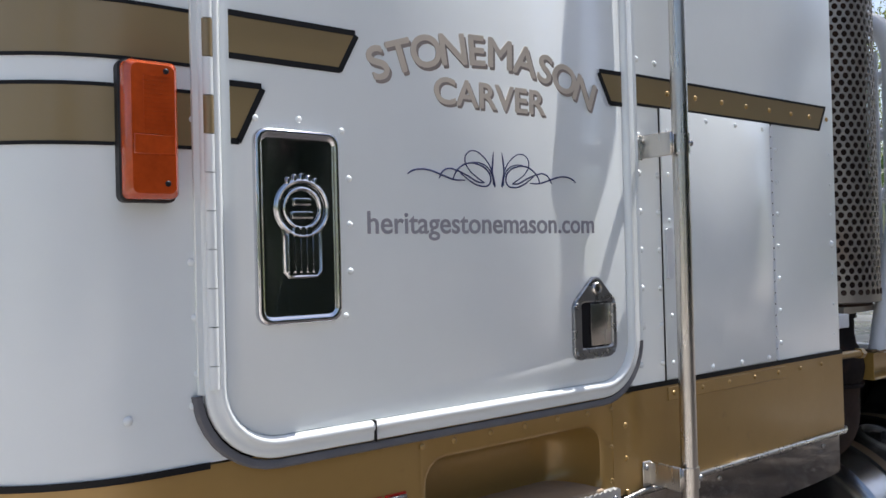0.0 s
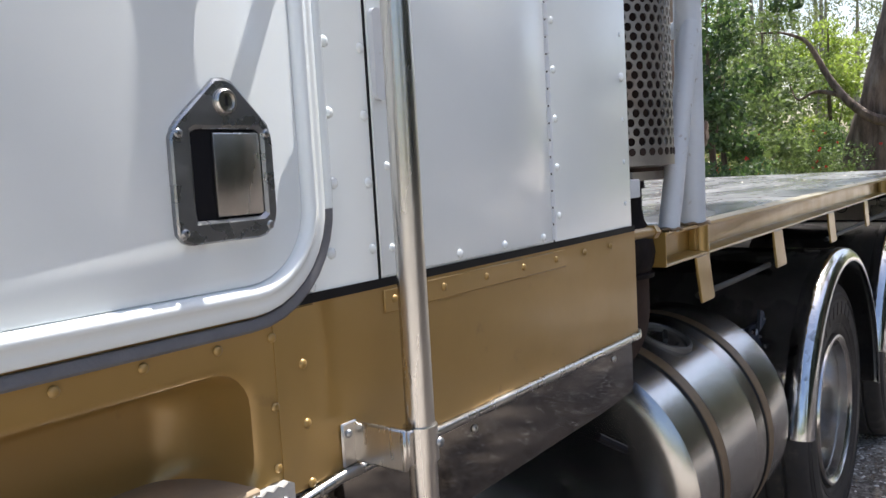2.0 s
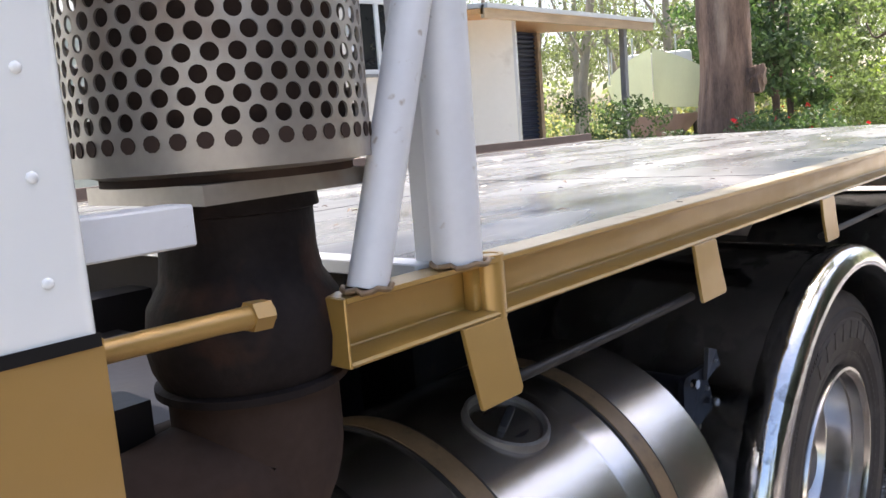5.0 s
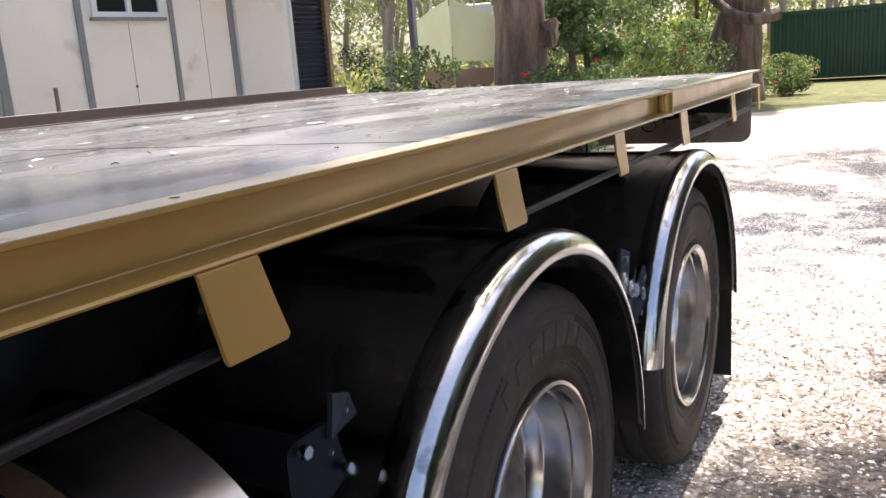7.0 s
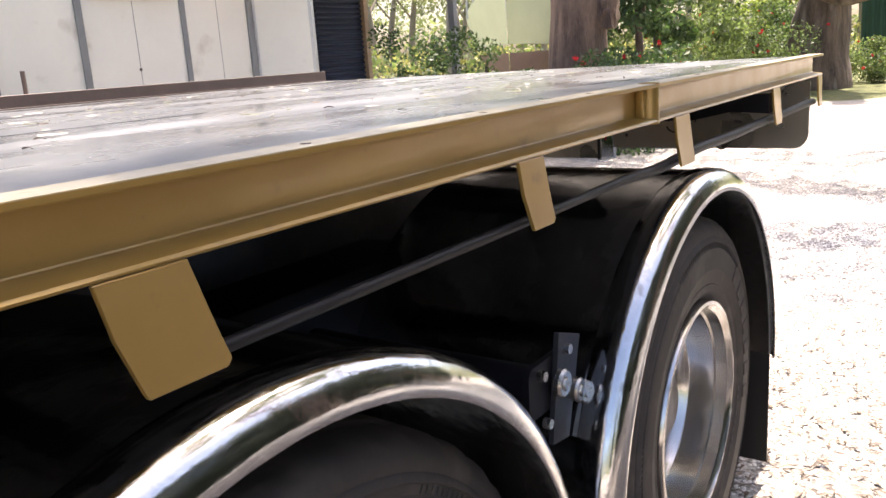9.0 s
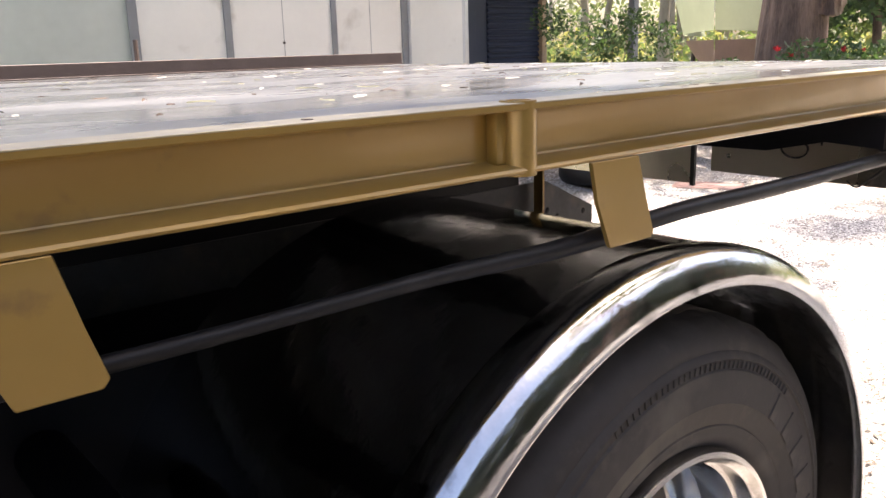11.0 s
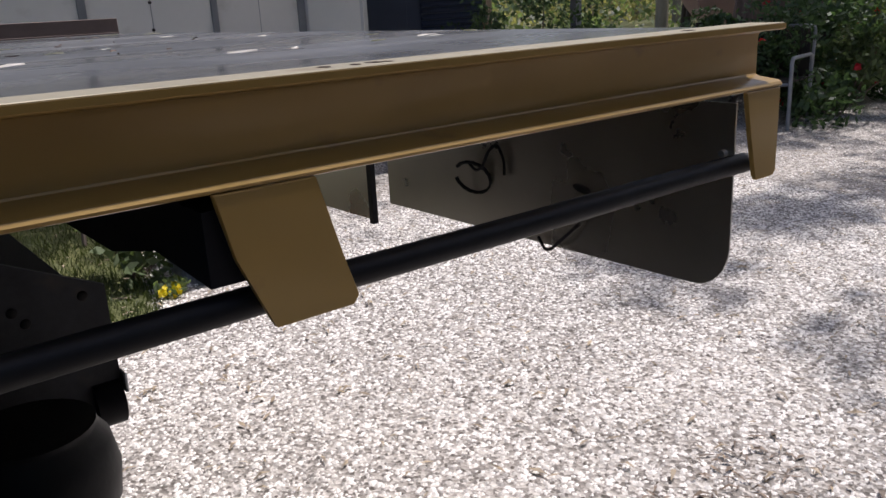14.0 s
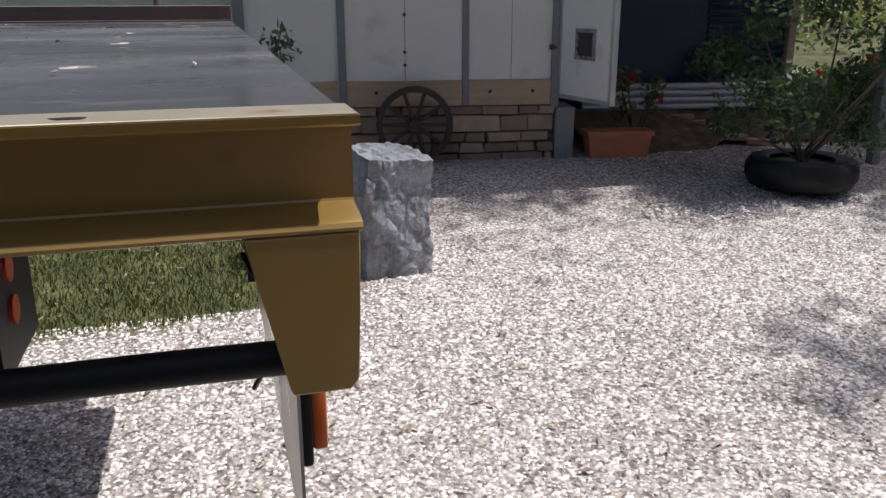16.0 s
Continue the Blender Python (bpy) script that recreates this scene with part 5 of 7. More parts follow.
for x, y, z, k in ((-3.257, 0.145, 0.871, 1.0), (-2.035, 0.057, 0.843, 0.9)):
    bm = bmesh.new()
    prism(bm, [(x + 0.004 * k, z + 0.104 * k), (x + 0.098 * k, z + 0.072 * k), (x + 0.035 * k, z - 0.132 * k), (x - 0.037 * k, z - 0.121 * k)], y + 0.006, y + 0.016)
    gb = part("guard_bracket", bm, M_BRACKET, truck, "dark grey mudguard bracket")
    bm = bmesh.new()
    prism(bm, rrect(x - 0.105 * k, x + 0.055 * k, z - 0.050 * k, z + 0.058 * k, 0.02 * k, 4), y + 0.017, y + 0.030)
    tube(bm, [(x - 0.05 * k, y + 0.03, z), (x - 0.05 * k, 0.80, z)], 0.045 * k, 18)
    part("bracket_arm", bm, M_BLACK, gb)
    for dx, dz, r in ((0.0, 0.0, 0.027), (0.071, -0.041, 0.024)):
        bm = bmesh.new()
        lathe(bm, [(-0.010, 0.001), (-0.011, r * 0.45), (-0.007, r * 0.5), (-0.007, r * 0.85), (-0.003, r), (0.006, r)], (x + dx * k, y, z + dz * k), seg=20)
        part("bush", bm, M_STEEL, gb, "bright steel bush washer")
    bm = bmesh.new()
    for dx, dz in ((0.031, 0.062), (-0.078, 0.043), (-0.062, -0.062)):
        tube(bm, [(x + dx * k, y - 0.004, z + dz * k), (x + dx * k, y + 0.010, z + dz * k)], 0.011 * k, 6)
    part("bolt", bm, M_STEEL, gb)
bm = bmesh.new()
box(bm, -0.708, -0.700, 0.0, 0.60, 0.07, 0.53, 0.002, 1)
part("mudflap", bm, M_RUBBER, truck, "black rubber mudflap behind the rear wheels")

# ---- fuel tank ----
TX0, TX1, TY, TZ, TR = -4.296, -3.465, 0.358, 0.677, 0.353
bm = bmesh.new()
prof = [(TX0 + 0.012, 0.0005), (TX0 + 0.004, TR * 0.6), (TX0 + 0.006, TR - 0.05), (TX0 + 0.016, TR - 0.016), (TX0 + 0.03, TR), (-3.802, TR), (-3.80, TR - 0.002), (-3.796, TR), (TX1 - 0.03, TR), (TX1 - 0.016, TR - 0.016), (TX1 - 0.006, TR - 0.05), (TX1 - 0.004, TR * 0.6), (TX1 - 0.012, 0.0005)]
lathe(bm, prof, (0, TY, TZ), "x", 80)
tank = part("fuel_tank", bm, M_ALU, truck, "round aluminium fuel tank", 35)
for x in (-4.095, -3.70):
    bm = bmesh.new()
    lathe(bm, [(x - 0.024, TR + 0.001), (x - 0.022, TR + 0.006), (x + 0.022, TR + 0.006), (x + 0.024, TR + 0.001)], (0, TY, TZ), "x", 80)
    st = part("tank_strap", bm, M_STRAP, tank, "gold tank strap with black rubber edges")
    bm = bmesh.new()
    lathe(bm, [(x - 0.030, TR + 0.0005), (x - 0.028, TR + 0.0045), (x + 0.028, TR + 0.0045), (x + 0.030, TR + 0.0005)], (0, TY, TZ), "x", 80)
    part("strap_rubber", bm, M_RUBBER, st)
bm = bmesh.new()
a = radians(248)
nx = Vector((0, math.cos(a), -math.sin(a)))
cpt = Vector((-3.912, TY, TZ)) + nx * (TR + 0.004)
t1, t2 = Vector((1, 0, 0)), nx.cross(Vector((1, 0, 0)))
loops = []
for r, h in ((0.080, -0.012), (0.078, 0.003), (0.072, 0.005), (0.068, 0.001), (0.066, -0.035)):
    loops.append([cpt + (t1 * math.cos(2 * math.pi * k / 32) + t2 * math.sin(2 * math.pi * k / 32)) * r + nx * h for k in range(32)])
rings(bm, loops)
neck = part("filler_neck", bm, M_DISC, tank, "recessed filler neck")
bm = bmesh.new()
loops = [[cpt + (t1 * math.cos(2 * math.pi * k / 32) + t2 * math.sin(2 * math.pi * k / 32)) * r + nx * h for k in range(32)] for r, h in ((0.0675, -0.020), (0.061, -0.016), (0.045, -0.016), (0.042, -0.006), (0.0, -0.005))]
rings(bm, loops)
cap = part("filler_cap", bm, M_BLACK, neck, "black filler cap")
bm = box(bmesh.new(), -0.037, 0.037, -0.007, 0.007, -0.006, 0.007, 0.003, 2)
part("cap_handle", bm, M_BRACKET, cap).matrix_basis = Matrix.Translation(cpt) @ Matrix((t1, t2, nx)).transposed().to_4x4() @ pose(0, 0, 0, 0, 0, 25)
bm = bmesh.new()
for x in (-4.095, -3.70):
    box(bm, x - 0.03, x + 0.03, 0.68, 0.80, 0.42, 1.02)
part("tank_bracket", bm, M_BLACK, truck)
bm = bmesh.new()
box(bm, -4.72, -4.52, 0.08, 0.2, 1.04, 1.07, 0.004, 1)
tube(bm, [(-4.75, 0.02, 1.0), (-4.70, -0.01, 0.965)], 0.008, 8)
part("hose_bracket", bm, M_BLACK, truck)

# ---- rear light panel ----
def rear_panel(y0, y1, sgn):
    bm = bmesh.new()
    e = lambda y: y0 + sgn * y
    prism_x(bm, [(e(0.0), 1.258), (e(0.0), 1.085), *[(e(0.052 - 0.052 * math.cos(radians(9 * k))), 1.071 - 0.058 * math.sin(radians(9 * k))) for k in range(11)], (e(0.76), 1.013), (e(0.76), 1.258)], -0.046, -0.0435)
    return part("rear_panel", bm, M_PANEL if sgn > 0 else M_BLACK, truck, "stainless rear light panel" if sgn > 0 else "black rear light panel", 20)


pan = rear_panel(0.032, 0.8, 1)
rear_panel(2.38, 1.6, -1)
bm = bmesh.new()
box(bm, -0.046, -0.0435, 0.862, 1.55, 0.967, 1.258)
part("centre_panel", bm, M_PANEL, truck, "stainless centre panel at the rear")
bm = bmesh.new()
box(bm, -0.052, -0.040, 0.848, 0.862, 0.960, 1.258)
part("panel_edge", bm, M_BLACK, truck)
bm = bmesh.new()
tube(bm, [(-0.056 - 0.012 * math.cos(radians(21 * k)), 0.522 + 0.035 * math.cos(radians(21 * k + 40)), 1.103 + 0.028 * math.sin(radians(21 * k + 40))) for k in range(16)], 0.0034, 6)
part("cable", bm, M_BLACK, pan, "black looped cable")
# hooked wire; its last falling leg draws the wire's thin shadow on the panel
bm = bmesh.new()
tube(bm, arc_pts([(-0.056, 0.535, 1.129), (-0.060, 0.508, 1.116), (-0.062, 0.490, 1.126), (-0.060, 0.475, 1.156), (-0.055, 0.459, 1.168), (-0.052, 0.446, 1.140), (-0.052, 0.447, 1.116)], 4, 0.014), 0.0026, 6)
part("cable", bm, M_BLACK, pan)
bm = bmesh.new()
tube(bm, arc_pts([(-0.052, 0.37, 1.024), (-0.07, 0.335, 1.008), (-0.055, 0.28, 1.062)], 4, 0.03), 0.0028, 6)
part("cable", bm, M_BLACK, pan)
bm = bmesh.new()
prism_x(bm, [(0.283 + 0.017 * math.cos(radians(30 * k)), 1.115 + 0.006 * math.sin(radians(30 * k)) + 0.003 * math.cos(radians(30 * k))) for k in range(12)], -0.048, -0.0455)
part("grommet", bm, M_BLACK, pan)
# pale disc drawn for the bright gravel seen through a hole in the panel
bm = bmesh.new()
tube(bm, [(-0.046, 0.045, 1.195), (-0.054, 0.045, 1.195)], 0.0045, 10)
part("bolt", bm, M_CORR, pan)
bm = bmesh.new()
box(bm, -0.0435, -0.034, 0.05, 0.36, 1.080, 1.165, 0.003, 2)
rl = part("tail_lamp", bm, M_BLACK, truck, "black tail lamp housing with amber lens")
bm = bmesh.new()
box(bm, -0.034, -0.022, 0.056, 0.20, 1.090, 1.160, 0.003, 2)
part("lens", bm, M_AMBER_REAR, rl)
bm = bmesh.new()
box(bm, -0.12, -0.06, 0.9, 1.5, 1.205, 1.262)
part("rear_beam", bm, M_BLACK, truck, "black rear beam under the tray")
bm = bmesh.new()
box(bm, -0.70, -0.69, 1.78, 2.25, 0.40, 0.80)
mf = part("light_flap", bm, M_BLACK, truck, "black flap with round red reflectors")
bm = bmesh.new()
for y, z in ((1.97, 0.69), (1.97, 0.56)):
    tube(bm, [(-0.69, y, z), (-0.68, y, z)], 0.045, 20)
part("reflector", bm, M_RED, mf)


# ---- ground ----
def make_ground():
    def axis(lo, hi, fine_lo, fine_hi, step):
        a = list(np.arange(fine_lo, fine_hi + 1e-6, step))
        v, s = fine_hi, step
        while v < hi:
            s *= 1.25
            v += s
            a.append(v)
        v, s = fine_lo, step
        while v > lo:
            s *= 1.25
            v -= s
            a.insert(0, v)
        return np.array(a)
    xs, ys = axis(-400, 900, -10, 22, 0.25), axis(-400, 600, -4, 14, 0.25)
    X, Y = np.meshgrid(xs, ys, indexing="ij")
    s = np.clip((Y - 4.0) / 1.6, 0, 1)
    Z = 0.16 * s * s * (3 - 2 * s)
    n = len(ys)
    v = np.stack([X, Y, Z], -1).reshape(-1, 3)
    i, j = np.meshgrid(np.arange(len(xs) - 1), np.arange(n - 1), indexing="ij")
    q = np.stack([i * n + j, (i + 1) * n + j, (i + 1) * n + j + 1, i * n + j + 1], -1).reshape(-1, 4)
    me = mesh_np("ground", v, q, M_GROUND, True)
    # lawn beside the shed, beyond the drive and far out
    def soft(d, w=0.5):
        return np.clip(0.5 + d / w, 0, 1)
    x, y = v[:, 0], v[:, 1]
    near = np.minimum(soft(y - 3.2 - 0.12 * np.sin(x * 2.1)), np.minimum(soft(0.30 - x + (y - 3.3) * 0.25), soft(5.6 - y)))
    edge = 16.7 - 0.7 * np.clip(y - 1.0, -8, 9) + 0.3 * np.sin(y * 2.3)
    far = soft(x - edge, 2.0)
    far = np.minimum(far, np.clip(1.2 - np.exp(-((y + 9) / 5.0) ** 2), 0, 1))
    lawn = np.maximum(near, far)
    at = me.attributes.new("lawn", "FLOAT", "POINT")
    at.data.foreach_set("value", lawn.astype(np.float32))
    # where the ground darkens for bark litter and painted tree shade
    lit = np.clip((0.35 - y + 0.22 * np.sin(x * 1.7)) / 0.8, 0, 0.7) * np.clip((0.9 - x) / 1.8, 0, 1) * np.clip((x + 7.0) / 0.8, 0, 1)
    at = me.attributes.new("litter", "FLOAT", "POINT")
    at.data.foreach_set("value", lit.astype(np.float32))
    tagged(new("ground", me), "pale gravel yard running into lawn", "ground", kind="structure")


make_ground()


def make_gravel():
    rng = np.random.default_rng(4)
    n = 125000
    r = rng.random(n)
    x = np.where(r < 0.75, rng.uniform(-1.6, 4.6, n), rng.uniform(-0.8, 9.0, n))
    y = np.where(r < 0.75, rng.uniform(0.15, 4.4, n), rng.uniform(-0.9, 7.0, n))
    m = 30000
    x, y = np.append(x, 1.4 + 4.4 * (rng.random(m) - rng.random(m))), np.append(y, 0.3 - 3.4 * (1 - np.sqrt(rng.random(m))))
    n += m
    keep = ~((y > 3.25) & (x < 0.25 + (y - 3.3) * 0.25)) & ~((y > 5.3) & (x < 2.7))
    x, y = x[keep], y[keep]
    n = len(x)
    s = np.clip((y - 4.0) / 1.6, 0, 1)
    z = 0.16 * s * s * (3 - 2 * s)
    base = np.array([[1, 0, 0], [0.3, 0.9, 0.1], [-0.8, 0.5, 0], [-0.7, -0.6, 0.05], [0.4, -0.85, 0], [0.1, 0.05, 0.75], [-0.25, 0.1, 0.62]])
    tri = np.array([[0, 1, 5], [1, 6, 5], [1, 2, 6], [2, 3, 6], [3, 5, 6], [3, 4, 5], [4, 0, 5]])
    a = rng.uniform(0, 2 * np.pi, n)
    sc = rng.uniform(0.0052, 0.0125, n) * (1 + 0.4 * (rng.random(n) < 0.06))
    el = rng.uniform(0.6, 1.0, n)
    bx = base[None, :, 0] * sc[:, None]
    by = base[None, :, 1] * (sc * el)[:, None]
    bz = base[None, :, 2] * (sc * rng.uniform(0.5, 0.9, n))[:, None]
    vx = bx * np.cos(a)[:, None] - by * np.sin(a)[:, None] + x[:, None]
    vy = bx * np.sin(a)[:, None] + by * np.cos(a)[:, None] + y[:, None]
    v = np.stack([vx, vy, bz + z[:, None]], -1).reshape(-1, 3)
    f = (tri[None] + (np.arange(n) * len(base))[:, None, None]).reshape(-1, 3)
    tagged(new("gravel", mesh_np("gravel", v, f, M_PEBBLE)), "loose pale gravel stones", "gravel", kind="stuff")


make_gravel()


def earth_bed():
    """Bare garden earth between the shed and the bed of the cabin."""
    n, m = 44, 14
    v, f = [], []
    for j in range(m + 1):
        for i in range(n + 1):
            x = 2.95 + 2.45 * i / n
            y = 5.72 + 0.88 * j / m + (0.09 * math.sin(x * 3.1) + 0.05 * math.sin(x * 9)) * (1 - j / m)
            up = min(max((y - 5.65) / 0.7, 0), 1)
            v.append((x, y, ground_z(x, y) + 0.26 * up + (0.012 + 0.012 * noise.noise(Vector((x * 6, y * 6, 0))) if j else -0.012)))
    for j in range(m):
        for i in range(n):
            a = j * (n + 1) + i
            f.append((a, a + 1, a + n + 2, a + n + 1))
    me = bpy.data.meshes.new("earth")
    me.from_pydata(v, [], f)
    me.materials.append(M_EARTH)
    for p in me.polygons:
        p.use_smooth = True
    tagged(new("earth", me), "bare brown garden earth in the shade", "earth", kind="structure")


earth_bed()


def litter(name, n, xr, yr, zf, size, mat, seed, label, flat=0.25, lift=0.004):
    rng = np.random.default_rng(seed)
    v = []
    for _ in range(n):
        x, y, a = rng.uniform(*xr), rng.uniform(*yr), rng.uniform(0, 6.28)
        ln = size * rng.uniform(0.4, 1.2)
        w = ln * rng.uniform(0.12, 0.3)
        z = zf(x, y)
        u, p = np.array([np.cos(a), np.sin(a), 0]), np.array([-np.sin(a), np.cos(a), 0])
        c = np.array([x, y, z + lift])
        h = rng.uniform(0, flat) * ln
        for s0, s1 in ((-1, 0), (0, 1)):
            za, zb = (h if s0 == 0 else 0.001), (h if s1 == 0 else 0.001)
            wa, wb = (w if s0 == 0 else 0.1 * w), (w if s1 == 0 else 0.1 * w)
            ca, cb = c + u * s0 * ln / 2 + [0, 0, za], c + u * s1 * ln / 2 + [0, 0, zb]
            v += [ca - p * wa / 2, cb - p * wb / 2, cb + p * wb / 2 + [0, 0, 0.002], ca + p * wa / 2 + [0, 0, 0.002]]
    v = np.array(v)
    tagged(new(name, mesh_np(name, v, np.arange(len(v)).reshape(-1, 4), mat)), label, "leaf litter", kind="stuff")


litter("leaf_litter", 2200, (-1.2, 5.8), (0.2, 5.6), ground_z, 0.055, M_LEAF_DEAD, 5, "dry gum leaves lying on the gravel", 0.25, 0.010)
litter("bark_litter", 10000, (-7.0, 1.3), (-1.7, 0.75), ground_z, 0.05, M_LITTER, 15, "brown bark scraps and leaves lying beside the truck", 0.3, 0.006)
litter("deck_leaves", 150, (-4.2, -0.1), (0.15, 2.3), lambda x, y: 1.345, 0.040, M_CURL, 9, "bleached curled leaves and bark scraps on the tray deck", 0.06)
litter("deck_twigs", 150, (-4.2, -0.3), (0.15, 2.3), lambda x, y: 1.344, 0.022, M_BARK_DARK, 12, "small dark twigs on the tray deck", 0.3)


def grass_patch(name, n, fx, h, seed, label):
    rng = np.random.default_rng(seed)
    P = []
    while len(P) < n:
        x, y = fx(rng)
        P.append((x, y, ground_z(x, y)))
    P = np.array(P)
    a = rng.uniform(0, 2 * np.pi, n)
    ln = h * rng.uniform(0.4, 1.2, n)
    lean = rng.normal(0, 0.5, (n, 2)) * ln[:, None]
    w = 0.0035
    d = np.stack([np.cos(a) * w, np.sin(a) * w, np.zeros(n)], -1)
    tip = P + np.concatenate([lean, ln[:, None]], 1)
    mid = P + np.concatenate([lean * 0.35, ln[:, None] * 0.6], 1)
    v = np.stack([P - d, P + d, mid + d * 0.7, mid - d * 0.7, tip + d * 0.1, tip - d * 0.1], 1).reshape(-1, 3)
    k = np.arange(n)[:, None] * 6
    f = np.concatenate([k + np.array([0, 1, 2, 3]), k + np.array([3, 2, 4, 5])])
    tagged(new(name, mesh_np(name, v, f, M_GRASS)), label, "grass", kind="stuff")


def near_grass(rng):
    while True:
        x, y = rng.uniform(-3.0, 0.5), rng.uniform(3.15, 5.5)
        if y > 3.25 + 0.12 * math.sin(x * 2.1) and x < 0.3 + (y - 3.3) * 0.25:
            return x, y


grass_patch("grass", 22000, near_grass, 0.042, 3, "rough grass along the shed")

# ---- boulder ----
def rock_mesh(bm, w, d, h, seed, rough=0.16, cuts=13, chips=0.0):
    """A squarish stone; chips: depth of the hollows struck out of its faces."""
    bmesh.ops.create_cube(bm, size=1.0)
    bmesh.ops.subdivide_edges(bm, edges=bm.edges[:], cuts=cuts, use_grid_fill=True)
    for v in bm.verts:
        p = v.co.copy()
        q = p.normalized() * 0.62
        p = p.lerp(q, 0.16 if chips else 0.34)
        o = Vector((seed * 3.1, seed, 0))
        p += noise.noise_vector(p * 2.2 + o) * rough + noise.noise_vector(p * 5 + o) * rough * 0.3 + noise.noise_vector(p * 13 + o) * rough * 0.12
        if chips:
            near = noise.voronoi(Vector((p.x * 4.5, p.y * 4.5, p.z * 6.5)) + o)[0]
            p -= p.normalized() * chips * (1.0 - min((near[1] - near[0]) * 2.2, 1.0))
            near = noise.voronoi(p * 14 + o)[0]
            p += p.normalized() * chips * 0.45 * near[0]
        if chips:
            p.z = min(p.z, 0.50 + 0.10 * p.y - 0.05 * p.x + 0.018 * noise.noise(p * 9 + o))
        v.co = Vector((p.x * w, p.y * d, (p.z + 0.47) * h))


b_ = thing("boulder", "large rough grey boulder standing on the gravel", "boulder", at=(0.765, 3.73, -0.03), rz=12)
bm = bmesh.new()
rock_mesh(bm, 0.385, 0.40, 0.72, 2, 0.085, 44, 0.042)
part("boulder_stone", bm, M_ROCK, b_, smooth=24)

# ---- shed ----
shed = thing("shed", "cream panelled shed with grey battens on a stone base", "shed", at=(2.59, 5.69, 0), rz=-9.0)
bm = bmesh.new()
box(bm, -2.44, 0.0, 0.0, 2.4, 0.80, 3.15)
part("wall", bm, M_SHED, shed, "cream painted wall panels")
bm = bmesh.new()
box(bm, -8.0, -2.44, 0.02, 2.4, 0.80, 3.05)
part("side_wall", bm, material("aged_translucent_sheet", (0.46, 0.50, 0.46), 0.35, var=0.12, scale=1.5), shed, "pale green-grey sheet wall")
for s, w in ((0.0, 0.05), (-0.735, 0.05), (-1.70, 0.06), (-2.46, 0.075)):
    bm = bmesh.new()
    box(bm, s - w / 2, s + w / 2, -0.025, 0.0, 0.60, 3.13, 0.003, 1)
    part("batten", bm, M_BATTEN, shed)
bm = bmesh.new()
box(bm, -1.212, -1.208, -0.003, 0.0, 0.80, 2.09)
box(bm, -0.37, -0.366, -0.003, 0.0, 0.80, 3.1)
part("panel_joint", bm, M_BATTEN, shed)
bm = bmesh.new()
for s in (-1.21, -1.215):
    for z in (0.92, 1.02, 1.30, 1.5):
        dome(bm, s, -0.003, z, 0.012, 0.006)
part("screw", bm, M_IRON, shed)
for k, (s0, s1) in enumerate(((-2.44, -1.72), (-1.67, -0.76), (-0.71, -0.02))):
    bm = bmesh.new()
    box(bm, s0, s1, -0.02, 0.03, 0.60, 0.80, 0.004, 1)
    tb = part("bottom_board", bm, M_TIMBER, shed, "pale timber board under the panels")
    bm = bmesh.new()
    for f in (0.25, 0.75):
        dome(bm, s0 + (s1 - s0) * f, -0.021, 0.71, 0.014, 0.008)
    part("bolt", bm, M_IRON, tb)
bm = bmesh.new()
box(bm, -0.045, 0.02, -0.035, 0.05, 0.58, 3.13, 0.003, 1)
part("corner_post", bm, M_BATTEN, shed)
# window with two panes
W0, W1, Z0, Z1 = -1.575, -0.835, 2.14, 2.93
bm = bmesh.new()
for a, b, c, d in ((W0, W1, Z0, Z0 + 0.05), (W0, W1, Z1 - 0.05, Z1), (W0, W0 + 0.05, Z0 + 0.05, Z1 - 0.05), (W1 - 0.05, W1, Z0 + 0.05, Z1 - 0.05), (-1.225, -1.175, Z0 + 0.05, Z1 - 0.05)):
    box(bm, a, b, -0.045, 0.0, c, d, 0.003, 1)
win = part("window", bm, material("window_frame_paint", (0.60, 0.64, 0.68), 0.4, var=0.05), shed, "white framed sliding window with dark panes")
for a, b in ((W0 + 0.05, -1.225), (-1.175, W1 - 0.05)):
    bm = bmesh.new()
    box(bm, a, b, -0.016, -0.010, Z0 + 0.05, Z1 - 0.05)
    part("pane", bm, M_GLASS_DARK, win)
bm = bmesh.new()
box(bm, W0 - 0.02, W1 + 0.02, -0.06, 0.0, Z0 - 0.03, Z0, 0.003, 1)
part("sill", bm, M_BATTEN, win)
bm = bmesh.new()
box(bm, -8.1, 0.15, -0.18, 2.6, 3.15, 3.22, 0.01, 1)
part("roof", bm, M_CORR, shed)
# open door leaf
leaf = part("shed_door", box(bmesh.new(), 0.0, 0.66, -0.02, 0.02, 0.66, 2.78, 0.004, 1), M_SHED, shed, "open cream shed door with an aluminium edge")
leaf.matrix_basis = pose(0.03, -0.03, 0, 0, 0, -69)
bm = bmesh.new()
for a, b, c, d in ((0.63, 0.665, 0.655, 2.785), (0.0, 0.63, 0.655, 0.69), (0.0, 0.03, 0.69, 2.785)):
    box(bm, a, b, -0.024, 0.024, c, d, 0.002, 1)
part("edge_trim", bm, M_CORR, leaf)
bm = bmesh.new()
for a, b, c, d in ((0.22, 0.46, 0.97, 1.0), (0.22, 0.46, 1.17, 1.20), (0.22, 0.25, 1.0, 1.17), (0.43, 0.46, 1.0, 1.17)):
    box(bm, a, b, -0.036, -0.02, c, d, 0.002, 1)
part("vent_frame", bm, M_CAST, leaf)
bm = bmesh.new()
box(bm, 0.25, 0.43, -0.026, -0.02, 1.0, 1.17)
part("vent_panel", bm, M_IRON, leaf)
bm = bmesh.new()
